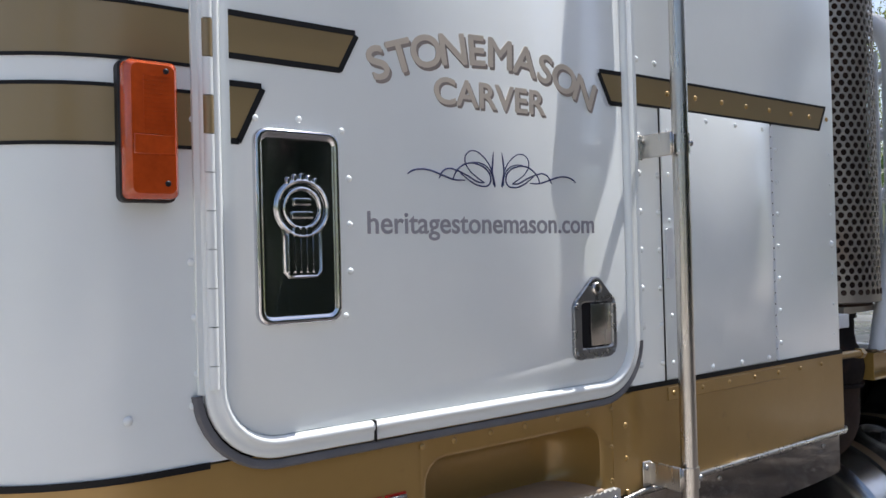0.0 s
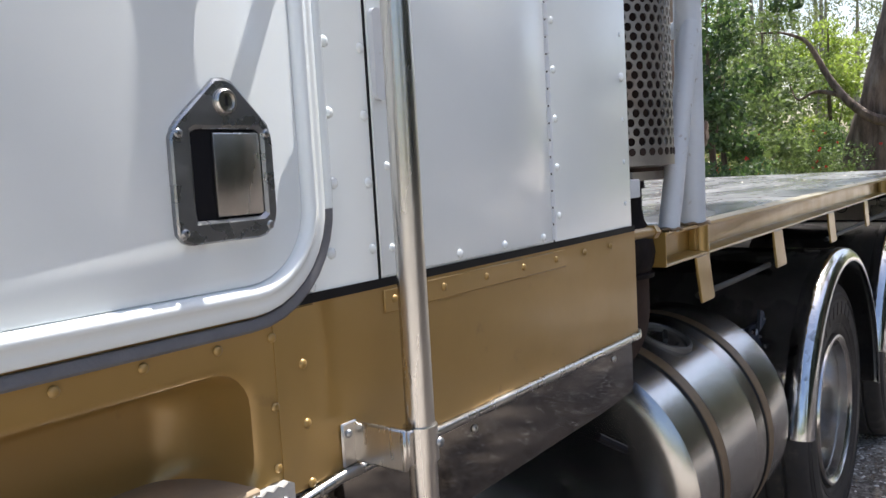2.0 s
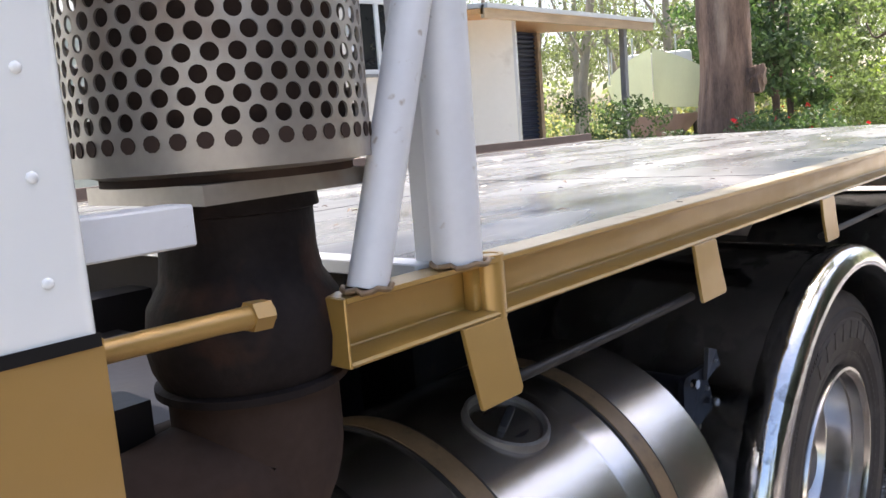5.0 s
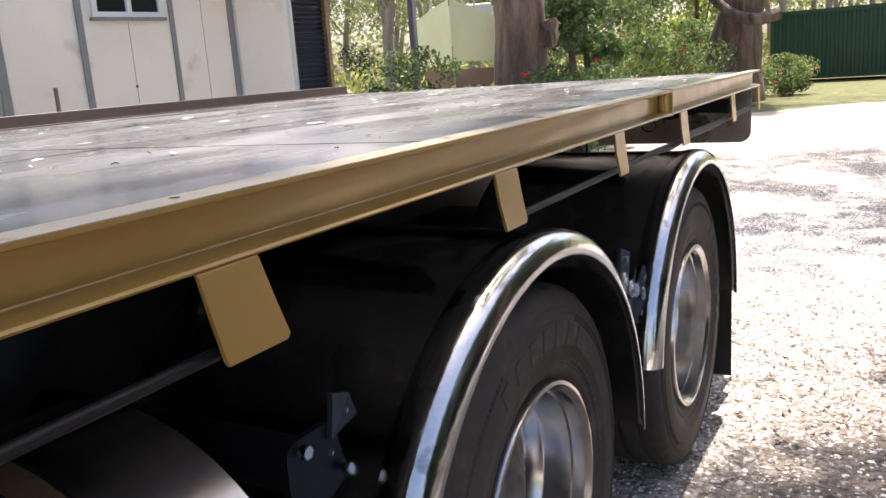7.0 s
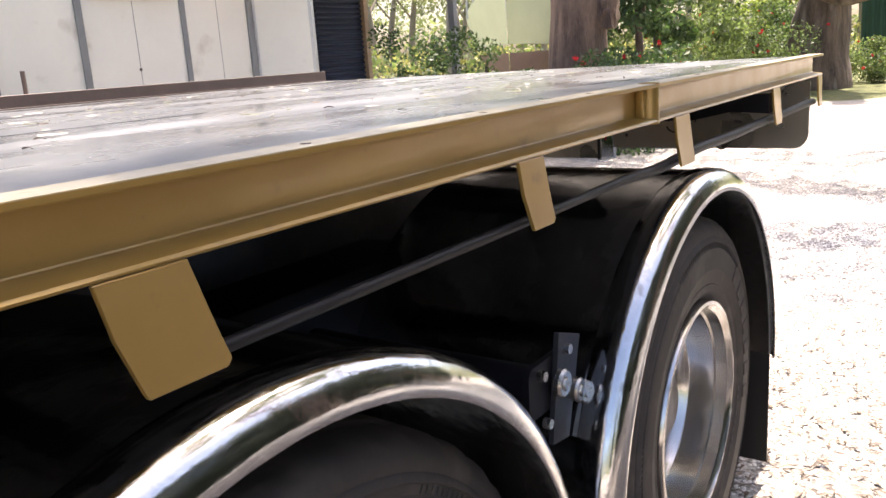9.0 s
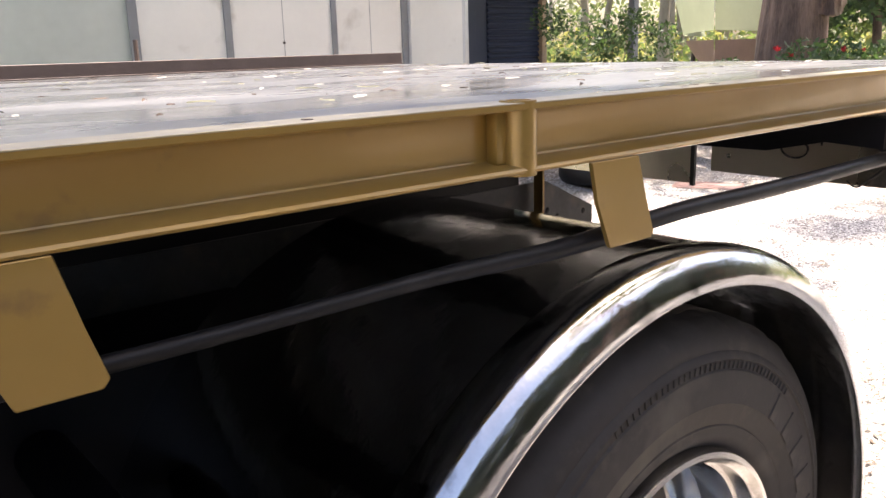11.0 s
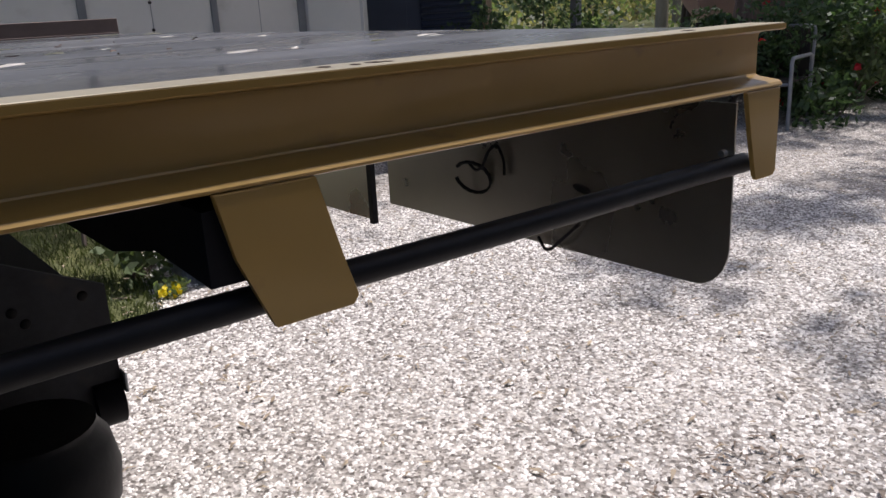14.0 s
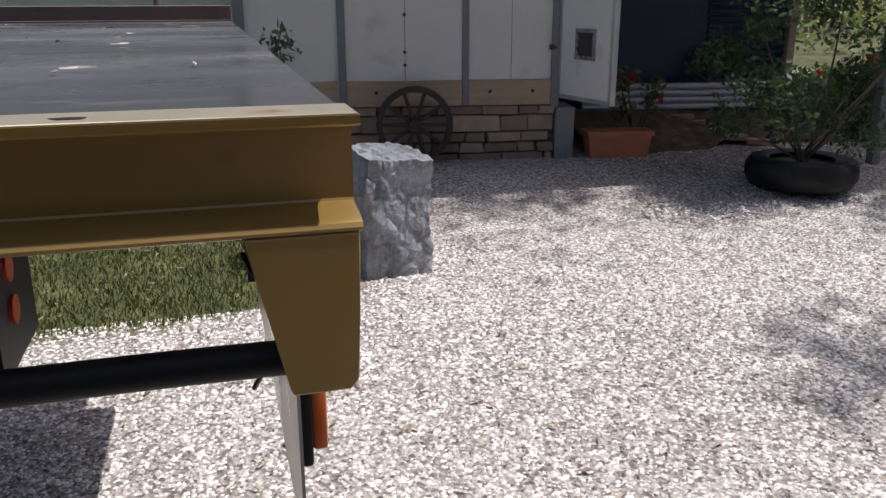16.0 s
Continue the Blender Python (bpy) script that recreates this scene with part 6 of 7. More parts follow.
box(bm, -0.07, -0.035, -0.06, -0.02, 1.03, 1.07, 0.004, 1)
tube(bm, [(-0.05, -0.06, 1.05), (-0.02, -0.075, 1.05)], 0.008, 8)
part("door_catch", bm, M_IRON, shed)
# stone base
bm = bmesh.new()
box(bm, -2.5, 0.0, 0.05, 2.3, 0.0, 0.60)
base = part("stone_base", bm, M_MORTAR, shed, "rough coursed stone base wall")
bm = bmesh.new()
box(bm, 0.0, 0.16, -0.04, 0.3, 0.05, 0.58, 0.01, 1)
part("pier", bm, M_BATTEN, shed, "grey concrete pier")
rnd = random.Random(7)
z = 0.10
while z < 0.58:
    h = rnd.uniform(0.08, 0.19)
    h = min(h, 0.598 - z)
    if h < 0.04:
        break
    x = -2.5 + rnd.uniform(-0.1, 0)
    while x < -0.02:
        w = rnd.uniform(0.10, 0.42)
        x1 = min(x + w, -0.004)
        if x1 - x > 0.05:
            bm = bmesh.new()
            j = lambda: rnd.uniform(-0.014, 0.014)
            poly = [(x + 0.005 + j(), z + 0.005), (x1 - 0.005 + j(), z + 0.005 + j() * 0.4), (x1 - 0.005 + j(), z + h - 0.005), (x + 0.005 + j(), z + h - 0.005 + j() * 0.4)]
            yf = -0.005 + rnd.uniform(-0.02, 0.012)
            rings(bm, [[(a, 0.06, c) for a, c in poly], [(a, yf + 0.01, c) for a, c in poly], [(a * 0.94 + 0.06 * (x + x1) / 2, yf, c * 0.9 + 0.1 * (z + h / 2)) for a, c in poly]], True, False, True)
            part("stone", bm, M_STONE, base, smooth=20)
        x += w
    z += h

# wagon wheel leaning on the base
ww = thing("wagon_wheel", "old dark spoked wagon wheel leaning on the stone base", "wheel", at=(1.425, 5.71, 0.475), rz=-9)
bm = bmesh.new()
lathe(bm, [(-0.025, 0.300), (-0.025, 0.252), (0.02, 0.252), (0.02, 0.300), (-0.025, 0.300)], (0, 0, 0), seg=48)
part("rim", bm, M_IRON, ww)
bm = bmesh.new()
tube(bm, [(0, -0.05, 0), (0, 0.05, 0)], 0.05, 16)
part("hub", bm, M_IRON, ww)
for k in range(10):
    a = 2 * math.pi * k / 10
    bm = bmesh.new()
    tube(bm, [(0.045 * math.cos(a), 0, 0.045 * math.sin(a)), (0.26 * math.cos(a), 0, 0.26 * math.sin(a))], 0.015, 8)
    part("spoke", bm, M_IRON, ww)

# ---- carport and navy building behind the shed ----
carport = thing("carport", "open carport with timber soffit beside the shed", "carport")
bm = bmesh.new()
box(bm, 5.10, 5.18, 4.94, 5.02, 0.1, 2.66, 0.004, 1)
part("post", bm, M_BATTEN, carport, "grey steel post")
bm = bmesh.new()
prism_x(bm, [(4.80, 2.72), (4.80, 2.77), (8.0, 3.05), (8.0, 3.0)], 2.0, 5.75)
part("roof", bm, M_CORR, carport)
bm = bmesh.new()
prism_x(bm, [(4.86, 2.66), (4.86, 2.72), (8.0, 2.99), (8.0, 2.93)], 2.0, 5.6)
part("soffit", bm, M_SOFFIT, carport, "varnished timber soffit")
bm = bmesh.new()
box(bm, 2.0, 5.75, 4.84, 4.90, 2.62, 2.76, 0.004, 1)
part("fascia_beam", bm, M_TIMBER, carport)
bm = bmesh.new()
box(bm, 5.42, 5.50, 6.56, 6.66, 0.1, 2.9)
part("post", bm, M_TIMBER, carport)
navy = thing("navy_cabin", "dark navy metal clad cabin under the carport", "cabin")
bm = bmesh.new()
box(bm, 2.2, 5.42, 6.64, 9.0, 0.15, 2.88)
part("wall", bm, M_NAVY, navy)
for k in range(40):
    z = 0.22 + 0.066 * k
    bm = bmesh.new()
    prism_x(bm, [(6.64, z), (6.612, z + 0.012), (6.608, z + 0.028), (6.64, z + 0.058)], 4.55, 5.42)
    part("cladding_board", bm, M_NAVY, navy)
bm = bmesh.new()
box(bm, 3.45, 4.35, 6.615, 6.64, 0.35, 2.4, 0.004, 1)
dn = part("door", bm, M_NAVY, navy)
bm = bmesh.new()
tube(bm, [(4.86, 6.60, 0.86), (4.86, 6.55, 0.9), (4.86, 6.55, 1.02), (4.86, 6.60, 1.04)], 0.014, 8)
part("handle", bm, M_CHROME, navy)
# corrugated garden bed edge
gbed = thing("garden_bed", "raised garden bed edged with corrugated sheet", "garden bed")
bm = bmesh.new()
for k in range(4):
    z = 0.45 + 0.062 * k
    tube(bm, [(3.2, 6.47, z), (3.9, 6.36, z), (4.25, 6.30, z), (4.85, 6.24, z), (5.1, 6.15, z), (5.25, 6.0, z)], 0.033, 10)
part("corrugated_edge", bm, M_CORR, gbed)
bm = bmesh.new()
prism_z(bm, [(3.2, 6.60), (3.2, 6.49), (3.9, 6.38), (4.25, 6.32), (4.85, 6.26), (5.1, 6.17), (5.25, 6.02), (5.4, 6.0), (5.4, 6.60)], 0.14, 0.65)
part("soil", bm, M_MORTAR, gbed)
pot = thing("planter_box", "terracotta planter trough beside the shed door", "planter", at=(3.13, 5.63, 0.16), rz=-9)
bm = bmesh.new()
rings(bm, [[(x, y, z) for x, y in ((-w, -d), (w, -d), (w, d), (-w, d))] for w, d, z in ((0.24, 0.09, 0.0), (0.265, 0.11, 0.18), (0.28, 0.122, 0.18), (0.28, 0.122, 0.215), (0.255, 0.10, 0.215), (0.25, 0.095, 0.17))], True, True, True)
part("trough", bm, M_TERRA, pot, smooth=20)

# ---- plants ----
rng = np.random.default_rng(11)


def shrub(name, label, at, clouds, mat, group="", stems=5, h=0.8, petals=None, cat="shrub"):
    """Stems and a crown of many small leaves; clouds: (centre, size, n, leaf)."""
    t = thing(name, label, cat, group, at=(at[0], at[1], at[2] if len(at) > 2 else ground_z(*at)))
    bm = bmesh.new()
    for k in range(stems):
        c = clouds[k % len(clouds)]
        a = rng.uniform(0, 6.28)
        tube(bm, [(0.04 * math.cos(a), 0.04 * math.sin(a), 0), (c[0][0] * 0.5 + 0.05 * math.cos(a), c[0][1] * 0.5, c[0][2] * 0.5), (c[0][0], c[0][1], c[0][2])], [0.012, 0.009, 0.004], 6)
    part("stem", bm, M_BARK_DARK, t)
    me = leaf_mesh("foliage", [leaves(n, c, s, lf, rng) for c, s, n, lf in clouds], mat)
    o = new("foliage", me)
    o.parent = t
    if petals:
        for pet in [leaves(16, (rng.normal(0, c[1][0] * 0.6) + c[0][0], rng.normal(0, c[1][1] * 0.6) + c[0][1], c[0][2] + rng.uniform(-0.3, 0.9) * c[1][2]), (0.03, 0.03, 0.03), petals[2], rng, 1.2) for c in clouds for _ in range(petals[1])]:
            o = new("flower", leaf_mesh("flower", [pet], petals[0]))
            o.parent = t
    return t


def cloud_set(w, d, h, n, count, leaf, z0=0.0):
    out = []
    for _ in range(count):
        c = (rng.uniform(-w, w), rng.uniform(-d, d), z0 + rng.uniform(0.1, 1.0) * h)
        s = rng.uniform(0.25, 0.55) * min(w + 0.1, d + 0.1, h)
        out.append((c, (s * 1.2, s * 1.2, s), n, leaf))
    return out


# shrub in a tyre planter
planter = thing("tyre_planter", "old tyre used as a planter on the gravel", "planter", at=(4.15, 4.62, 0.06))
bm = bmesh.new()
lathe(bm, [(0.02, 0.22), (0.0, 0.30), (0.02, 0.37), (0.08, 0.40), (0.16, 0.40), (0.21, 0.37), (0.23, 0.30), (0.21, 0.23)], (0, 0, 0), "z", 48)
part("tyre", bm, M_RUBBER, planter)
bm = bmesh.new()
lathe(bm, [(0.17, 0.0), (0.17, 0.27)], (0, 0, 0), "z", 32)
part("soil", bm, M_MORTAR, planter)
shrub("planter_shrub", "slender dark leaved shrub growing in a tyre", (4.15, 4.62, 0.22), cloud_set(0.62, 0.40, 1.45, 210, 26, 0.052, 0.05), M_LEAF_DARK, stems=9)
shrub("boulder_shrub", "small leafy plant behind the boulder", (0.42, 4.0), cloud_set(0.3, 0.22, 0.42, 90, 7, 0.085, 0.05), M_LEAF_MID, stems=5)
shrub("sapling", "thin sapling between the shed and the tray", (0.30, 4.7), [((0.04, 0, 1.08), (0.14, 0.12, 0.13), 110, 0.055), ((0.06, 0, 0.75), (0.08, 0.08, 0.15), 20, 0.05)], M_LEAF_SHADE, stems=2)
shrub("yellow_flower_plant", "low plant with yellow flowers beside the boulder", (0.42, 3.52), [((0, 0, 0.05), (0.1, 0.08, 0.05), 90, 0.05)], M_LEAF_MID, stems=2, petals=(M_PETAL_Y, 3, 0.035))
shrub("red_flower_plant", "plant with a red flower beside the planter", (3.45, 5.95), cloud_set(0.16, 0.12, 0.5, 60, 5, 0.06, 0.1), M_LEAF_MID, stems=4, petals=(M_PETAL, 1, 0.05))
shrub("bed_plant", "young plant in the garden bed", (4.45, 6.42, 0.64), cloud_set(0.16, 0.12, 0.28, 70, 4, 0.05, 0.02), M_LEAF_MID, stems=4)
for x, y, w, h, n in ((6.6, 6.7, 0.6, 0.42, 7), (6.9, 7.7, 0.6, 0.40, 7), (5.9, 6.5, 0.45, 0.48, 6)):
    shrub("garden_shrub", "leafy green garden shrub with pots beside the cabin", (x, y), cloud_set(w, 0.5, h, 260, n, 0.075), M_LEAF_MID, "garden shrubs", petals=(M_PETAL, 1, 0.05) if y > 6.5 else None)
for x, y, w, h, n, m_, pt in ((7.85, 3.75, 0.75, 1.15, 12, M_LEAF_DARK, 3), (8.7, 3.95, 0.75, 1.0, 11, M_LEAF_MID, 3), (9.8, 4.4, 0.8, 0.95, 11, M_LEAF_DARK, 2), (8.75, 5.75, 0.6, 0.75, 10, M_LEAF_DARK, 1), (7.75, 4.9, 0.7, 0.95, 12, M_LEAF_DARK, 1),
                           (21.5, 6.9, 1.7, 1.95, 15, M_LEAF_MID, 2), (22.0, 5.9, 1.6, 1.9, 15, M_LEAF_MID, 1), (23.0, 5.2, 1.5, 1.8, 15, M_LEAF_DARK, 1), (18.5, 4.6, 1.2, 1.3, 12, M_LEAF_MID, 1), (21.8, 2.45, 0.7, 1.15, 13, M_LEAF_MID, 1)):
    shrub("rose_bush", "leafy rose bush with a few red flowers", (x, y), cloud_set(w, w * 0.8, h, 420, n, 0.085), m_, "rose bushes", petals=(M_PETAL, min(pt, 1), 0.05))

# ---- trees ----
def trunk_loops(bm, pts, rs, seg=18, lump=0.08, seed=0.0, flare=True):
    pts = [Vector(p) for p in pts]
    fine, fr = [], []
    n = 10
    for i in range(len(pts) - 1):
        for k in range(n):
            t = k / n
            fine.append(pts[i].lerp(pts[i + 1], t))
            fr.append(rs[i] * (1 - t) + rs[i + 1] * t)
    fine.append(pts[-1])
    fr.append(rs[-1])
    loops = []
    for p, r in zip(fine, fr):
        loop = []
        for k in range(seg):
            a = 2 * math.pi * k / seg
            q = Vector((math.cos(a), math.sin(a), 0))
            w = 1 + lump * noise.noise(Vector((q.x * 1.5 + seed, q.y * 1.5, p.z * 0.8))) + lump * 0.6 * noise.noise(Vector((q.x * 4 + seed, q.y * 4, p.z * 1.2)))
            loop.append(p + q * r * w)
        loops.append(loop)
    rings(bm, loops, True, False, True)


def limb(bm, pts, r0, r1, seg=9):
    pts = arc_pts(pts, 5, 0.6)
    tube(bm, pts, [r0 + (r1 - r0) * k / (len(pts) - 1) for k in range(len(pts))], seg)


def tree(name, label, at, pts, rs, limbs, clouds, bark, leaf, group="", seed=0.0, droop=0.8, aspect=3.5):
    t = thing(name, label, "tree", group, at=(at[0], at[1], ground_z(*at)))
    bm = bmesh.new()
    trunk_loops(bm, pts, rs, 20, 0.16, seed)
    part("trunk", bm, bark, t, smooth=60)
    for lp, r0, r1 in limbs:
        bm = bmesh.new()
        limb(bm, lp, r0, r1)
        part("limb", bm, bark, t)
    if clouds:
        o = new("crown", leaf_mesh("crown", [leaves(n, c, s, lf, rng, aspect, droop) for c, s, n, lf in clouds], leaf))
        o.parent = t
    return t


def crown(cx, cy, z0, z1, w, count, n, leaf, s=1.0):
    out = []
    for _ in range(count):
        c = (cx + rng.normal(0, w * 0.5), cy + rng.normal(0, w * 0.5), rng.uniform(z0, z1))
        k = rng.uniform(0.5, 1.1) * s
        out.append((c, (k * 1.2, k * 1.2, k * 0.75), n, leaf))
    return out


# old gum behind the roses
# the two high sets of leaf clouds are added out of view, to cast shade
t1 = tree("gum_tree", "big old gum tree with peeling brown bark", (9.2, 5.25), [(0, 0, -0.1), (0.0, 0.0, 0.5), (0.03, 0.02, 1.8), (0.05, 0.06, 3.5), (0.1, 0.2, 6.5), (0.3, 0.5, 9.5)], [0.62, 0.50, 0.44, 0.43, 0.36, 0.18],
          [([(0.05, 0.05, 3.6), (0.6, -0.5, 4.6), (0.9, -1.6, 5.8), (1.6, -2.2, 7.4)], 0.13, 0.03), ([(0.1, 0.2, 5.5), (-0.8, 0.9, 7.0), (-1.2, 1.8, 8.6)], 0.12, 0.03), ([(0.2, 0.4, 7.5), (1.3, 1.2, 9.2), (2.0, 1.2, 10.5)], 0.10, 0.03)],
          crown(0.2, 0.2, 6.5, 11.5, 3.4, 30, 150, 0.20) + [((rng.uniform(-3.8, 1.0), rng.uniform(-0.9, 1.3), rng.uniform(11.0, 13.0)), (0.6, 0.6, 0.4), 170, 0.22) for _ in range(40)] + [((rng.uniform(0.5, 4.3), rng.uniform(-2.0, 1.6), rng.uniform(10.0, 12.0)), (0.7, 0.6, 0.4), 210, 0.24) for _ in range(40)], M_BARK, M_LEAF_GUM, "gum trees", 1.0)
bm = bmesh.new()
rock_mesh(bm, 0.32, 0.32, 0.42, 5, 0.2)
kn = part("burl", bm, M_BARK, t1)
kn.matrix_basis = pose(0.02, -0.45, 1.58)
# leaning gum farther back with a dead branch
t2 = tree("gum_tree", "leaning rough-barked gum tree with a bare dead branch", (20.0, 3.7), [(0, 0, -0.2), (0.0, -0.02, 0.8), (0.1, -0.15, 2.2), (0.2, -0.85, 5.2), (0.3, -1.5, 9.0), (0.3, -1.9, 12.0)], [0.95, 0.74, 0.62, 0.54, 0.42, 0.24],
          [([(-0.2, -1.2, 2.25), (-0.7, -0.75, 2.12), (-0.85, -0.2, 2.3), (-0.7, 0.4, 2.8), (-0.5, 0.95, 3.55), (-0.5, 1.3, 4.3), (-0.5, 1.55, 4.7), (-0.5, 2.2, 5.0), (-0.5, 2.9, 5.05)], 0.17, 0.025), ([(-0.65, 0.5, 2.95), (-0.6, 0.85, 3.1), (-0.6, 1.3, 3.2), (-0.6, 1.75, 2.9), (-0.6, 1.95, 3.4)], 0.08, 0.02),
           ([(0.2, -0.8, 5.4), (0.2, -2.0, 6.0), (0.3, -3.6, 6.6)], 0.17, 0.05), ([(0.2, -0.9, 6.4), (0.0, 0.4, 8.2), (0.3, 1.6, 10.0)], 0.14, 0.03)],
          crown(0.3, -1.0, 7.5, 13.5, 4.2, 32, 150, 0.22) + [((0.2, -2.6, 5.6), (0.7, 0.9, 0.7), 120, 0.16), ((0.0, -3.6, 4.8), (0.8, 0.8, 0.9), 140, 0.16)], M_BARK_DARK, M_LEAF_GUM, "gum trees", 4.0)
# leafy trees behind the roses
for x, y, h, w, m_, n in ((14.5, 6.3, 5.2, 1.3, M_LEAF_DARK, 34), (17.5, 7.0, 5.5, 1.5, M_LEAF_MID, 34), (27.0, 6.1, 5.9, 1.45, M_LEAF_LIME, 44), (24.0, 7.6, 6.0, 1.8, M_LEAF_MID, 34), (19.0, 9.6, 4.2, 1.4, M_LEAF_DARK, 26)):
    tree("leafy_tree", "green leafy garden tree behind the roses", (x, y), [(0, 0, -0.1), (0.05, 0, 1.0), (0.1, 0.1, h * 0.6), (0.1, 0.1, h)], [0.11, 0.085, 0.06, 0.02],
         [([(0, 0, 1.3), (0.5, 0.4, 2.0), (0.8, 0.7, 2.9)], 0.04, 0.01), ([(0, 0, 1.6), (-0.5, -0.4, 2.3), (-0.8, -0.6, 3.2)], 0.04, 0.01)],
         crown(0.1, 0.1, 1.4, h, w * 1.1, int(n * 0.7), 230, 0.17, 0.7), M_BARK_DARK, m_, "leafy trees", x, 0.3, 2.2)
# unseen trees added across the yard, to shade the gravel beside the truck and darken reflections
tree("shade_tree", "unseen tall gum tree added to shade the gravel beside the truck", (3.2, -6.5), [(0, 0, -0.1), (0, 0, 2.0), (0.1, 0.6, 7.0), (-0.2, 2.4, 13.0)], [0.42, 0.33, 0.26, 0.08],
     [([(0.1, 0.6, 7.0), (-1.2, 2.0, 10.0), (-2.2, 3.0, 12.4)], 0.13, 0.03), ([(0.1, 0.7, 7.5), (1.6, 1.8, 10.0), (2.6, 2.8, 12.2)], 0.12, 0.03)],
     [((rng.uniform(-2.6, 3.4), rng.uniform(0.8, 5.9), rng.uniform(11.8, 14.2)), (0.75, 0.7, 0.45), 240, 0.26) for _ in range(60)] + [((rng.uniform(1.4, 4.4), rng.uniform(4.2, 5.45), rng.uniform(12.4, 13.6)), (0.6, 0.55, 0.4), 185, 0.24) for _ in range(6)] + [((rng.uniform(-2.6, 1.4), rng.uniform(5.7, 6.3), rng.uniform(12.2, 13.8)), (0.6, 0.35, 0.4), 200, 0.24) for _ in range(14)], M_BARK, M_LEAF_GUM, "shade trees", 2.0)
tree("shade_tree", "unseen tall gum tree added to shade the gravel beside the truck", (9.5, -6.5), [(0, 0, -0.1), (0, 0, 2.0), (0.1, 0.6, 7.0), (-0.2, 2.4, 13.0)], [0.40, 0.32, 0.25, 0.08],
     [([(0.1, 0.6, 7.0), (-1.2, 2.0, 10.0), (-2.2, 3.0, 12.4)], 0.13, 0.03), ([(0.1, 0.7, 7.5), (1.2, 1.8, 10.0), (1.8, 2.8, 12.2)], 0.12, 0.03)],
     [((rng.uniform(-3.0, 2.6), rng.uniform(0.8, 5.65), rng.uniform(11.8, 14.2)), (0.75, 0.7, 0.45), 230, 0.25) for _ in range(46)] + [((rng.uniform(-1.8, 4.5), rng.uniform(4.6, 8.7), rng.uniform(12.0, 14.0)), (0.55, 0.55, 0.4), 115, 0.22) for _ in range(46)], M_BARK, M_LEAF_GUM, "shade trees", 5.0)
for x, y, h in ((-4.6, -10.0, 6.0), (-2.2, -9.4, 6.0), (0.4, -9.6, 6.5), (3.0, -10.0, 7.0), (6.5, -9.5, 8.0), (9.5, -8.5, 8.0), (12.5, -9.5, 8.5), (16.0, -8.0, 8.0), (8.0, -13.0, 9.0), (-6.0, -22.0, 7.0), (-16.0, -16.0, 7.0)):
    tree("shade_tree", "unseen dark tree added for the polished metal to reflect", (x, y), [(0, 0, -0.1), (0, 0, 1.5), (0.1, 0.1, h * 0.6), (0.1, 0.1, h)], [0.3, 0.24, 0.16, 0.05],
         [([(0.0, 0.0, 2.0), (0.8, 0.6, 3.2), (1.2, 1.0, 4.6)], 0.09, 0.03), ([(0.0, 0.0, 2.4), (-0.9, -0.4, 3.6), (-1.6, -0.8, 4.8)], 0.09, 0.03)],
         crown(0.1, 0.1, 0.3, h, 2.2, 54, 300, 0.26), M_BARK_DARK, M_LEAF_SHADE, "shade trees", x)
# thin gums of the wood
rt = random.Random(21)
spots = []
for k in range(46):
    a = radians(rt.uniform(-8, 60))
    d = rt.uniform(24, 66)
    spots.append((-4 + d * math.cos(a), d * math.sin(a)))
for k in range(26):
    a = radians(rt.uniform(60, 352))
    d = rt.uniform(16, 40)
    spots.append((-2 + d * math.cos(a), d * math.sin(a)))
thin = []
for k in range(4):
    h = 10 + 2 * k
    lx, ly = rt.uniform(-0.6, 0.6), rt.uniform(-0.6, 0.6)
    tr = tree("thin_gum", "slim pale-trunked gum tree at the edge of the wood", (200 + 10 * k, 200), [(0, 0, -0.2), (0.1 * lx, 0.1 * ly, 2.5), (lx, ly, 6.0), (1.4 * lx, 1.4 * ly, h)], [0.19, 0.15, 0.11, 0.03],
              [([(0.3 * lx, 0.3 * ly, 3.2), (0.9, 0.5, 4.8), (1.4, 0.9, 6.5)], 0.06, 0.015), ([(0.5 * lx, 0.5 * ly, 4.0), (-0.8, -0.6, 5.6), (-1.3, -0.8, 7.5)], 0.055, 0.015)],
              crown(lx, ly, 3.6, h, 2.0, 24, 70, 0.22), M_BARK_PALE, M_LEAF_GUM, "thin gums", 9.0 + k)
    thin.append(tr)
spots = [(x, y) for x, y in spots if not (14 < x < 38 and -5 < y < 7)]
spots += [(40.0, 3.0), (41.0, 5.0), (39.5, 7.5), (42.0, 9.5), (40.0, 11.5), (43.0, 13.5), (41.0, 15.5), (45.0, 4.0), (46.0, 7.0), (45.0, 10.5), (46.0, 13.0), (44.0, 1.0), (38.5, 9.0), (38.5, 13.0), (30.0, 19.0), (33.0, 23.0), (27.0, 19.5), (36.0, 21.0), (31.0, 26.0), (26.0, 23.0), (38.0, 26.0), (35.0, 17.5)]
for k, (x, y) in enumerate(spots):
    src = thin[k % 4]
    if k < 4:
        src.matrix_basis = pose(x, y, ground_z(x, y), 0, 0, rt.uniform(0, 360))
    else:
        copy_thing(src, pose(x, y, ground_z(x, y), 0, 0, rt.uniform(0, 360)))
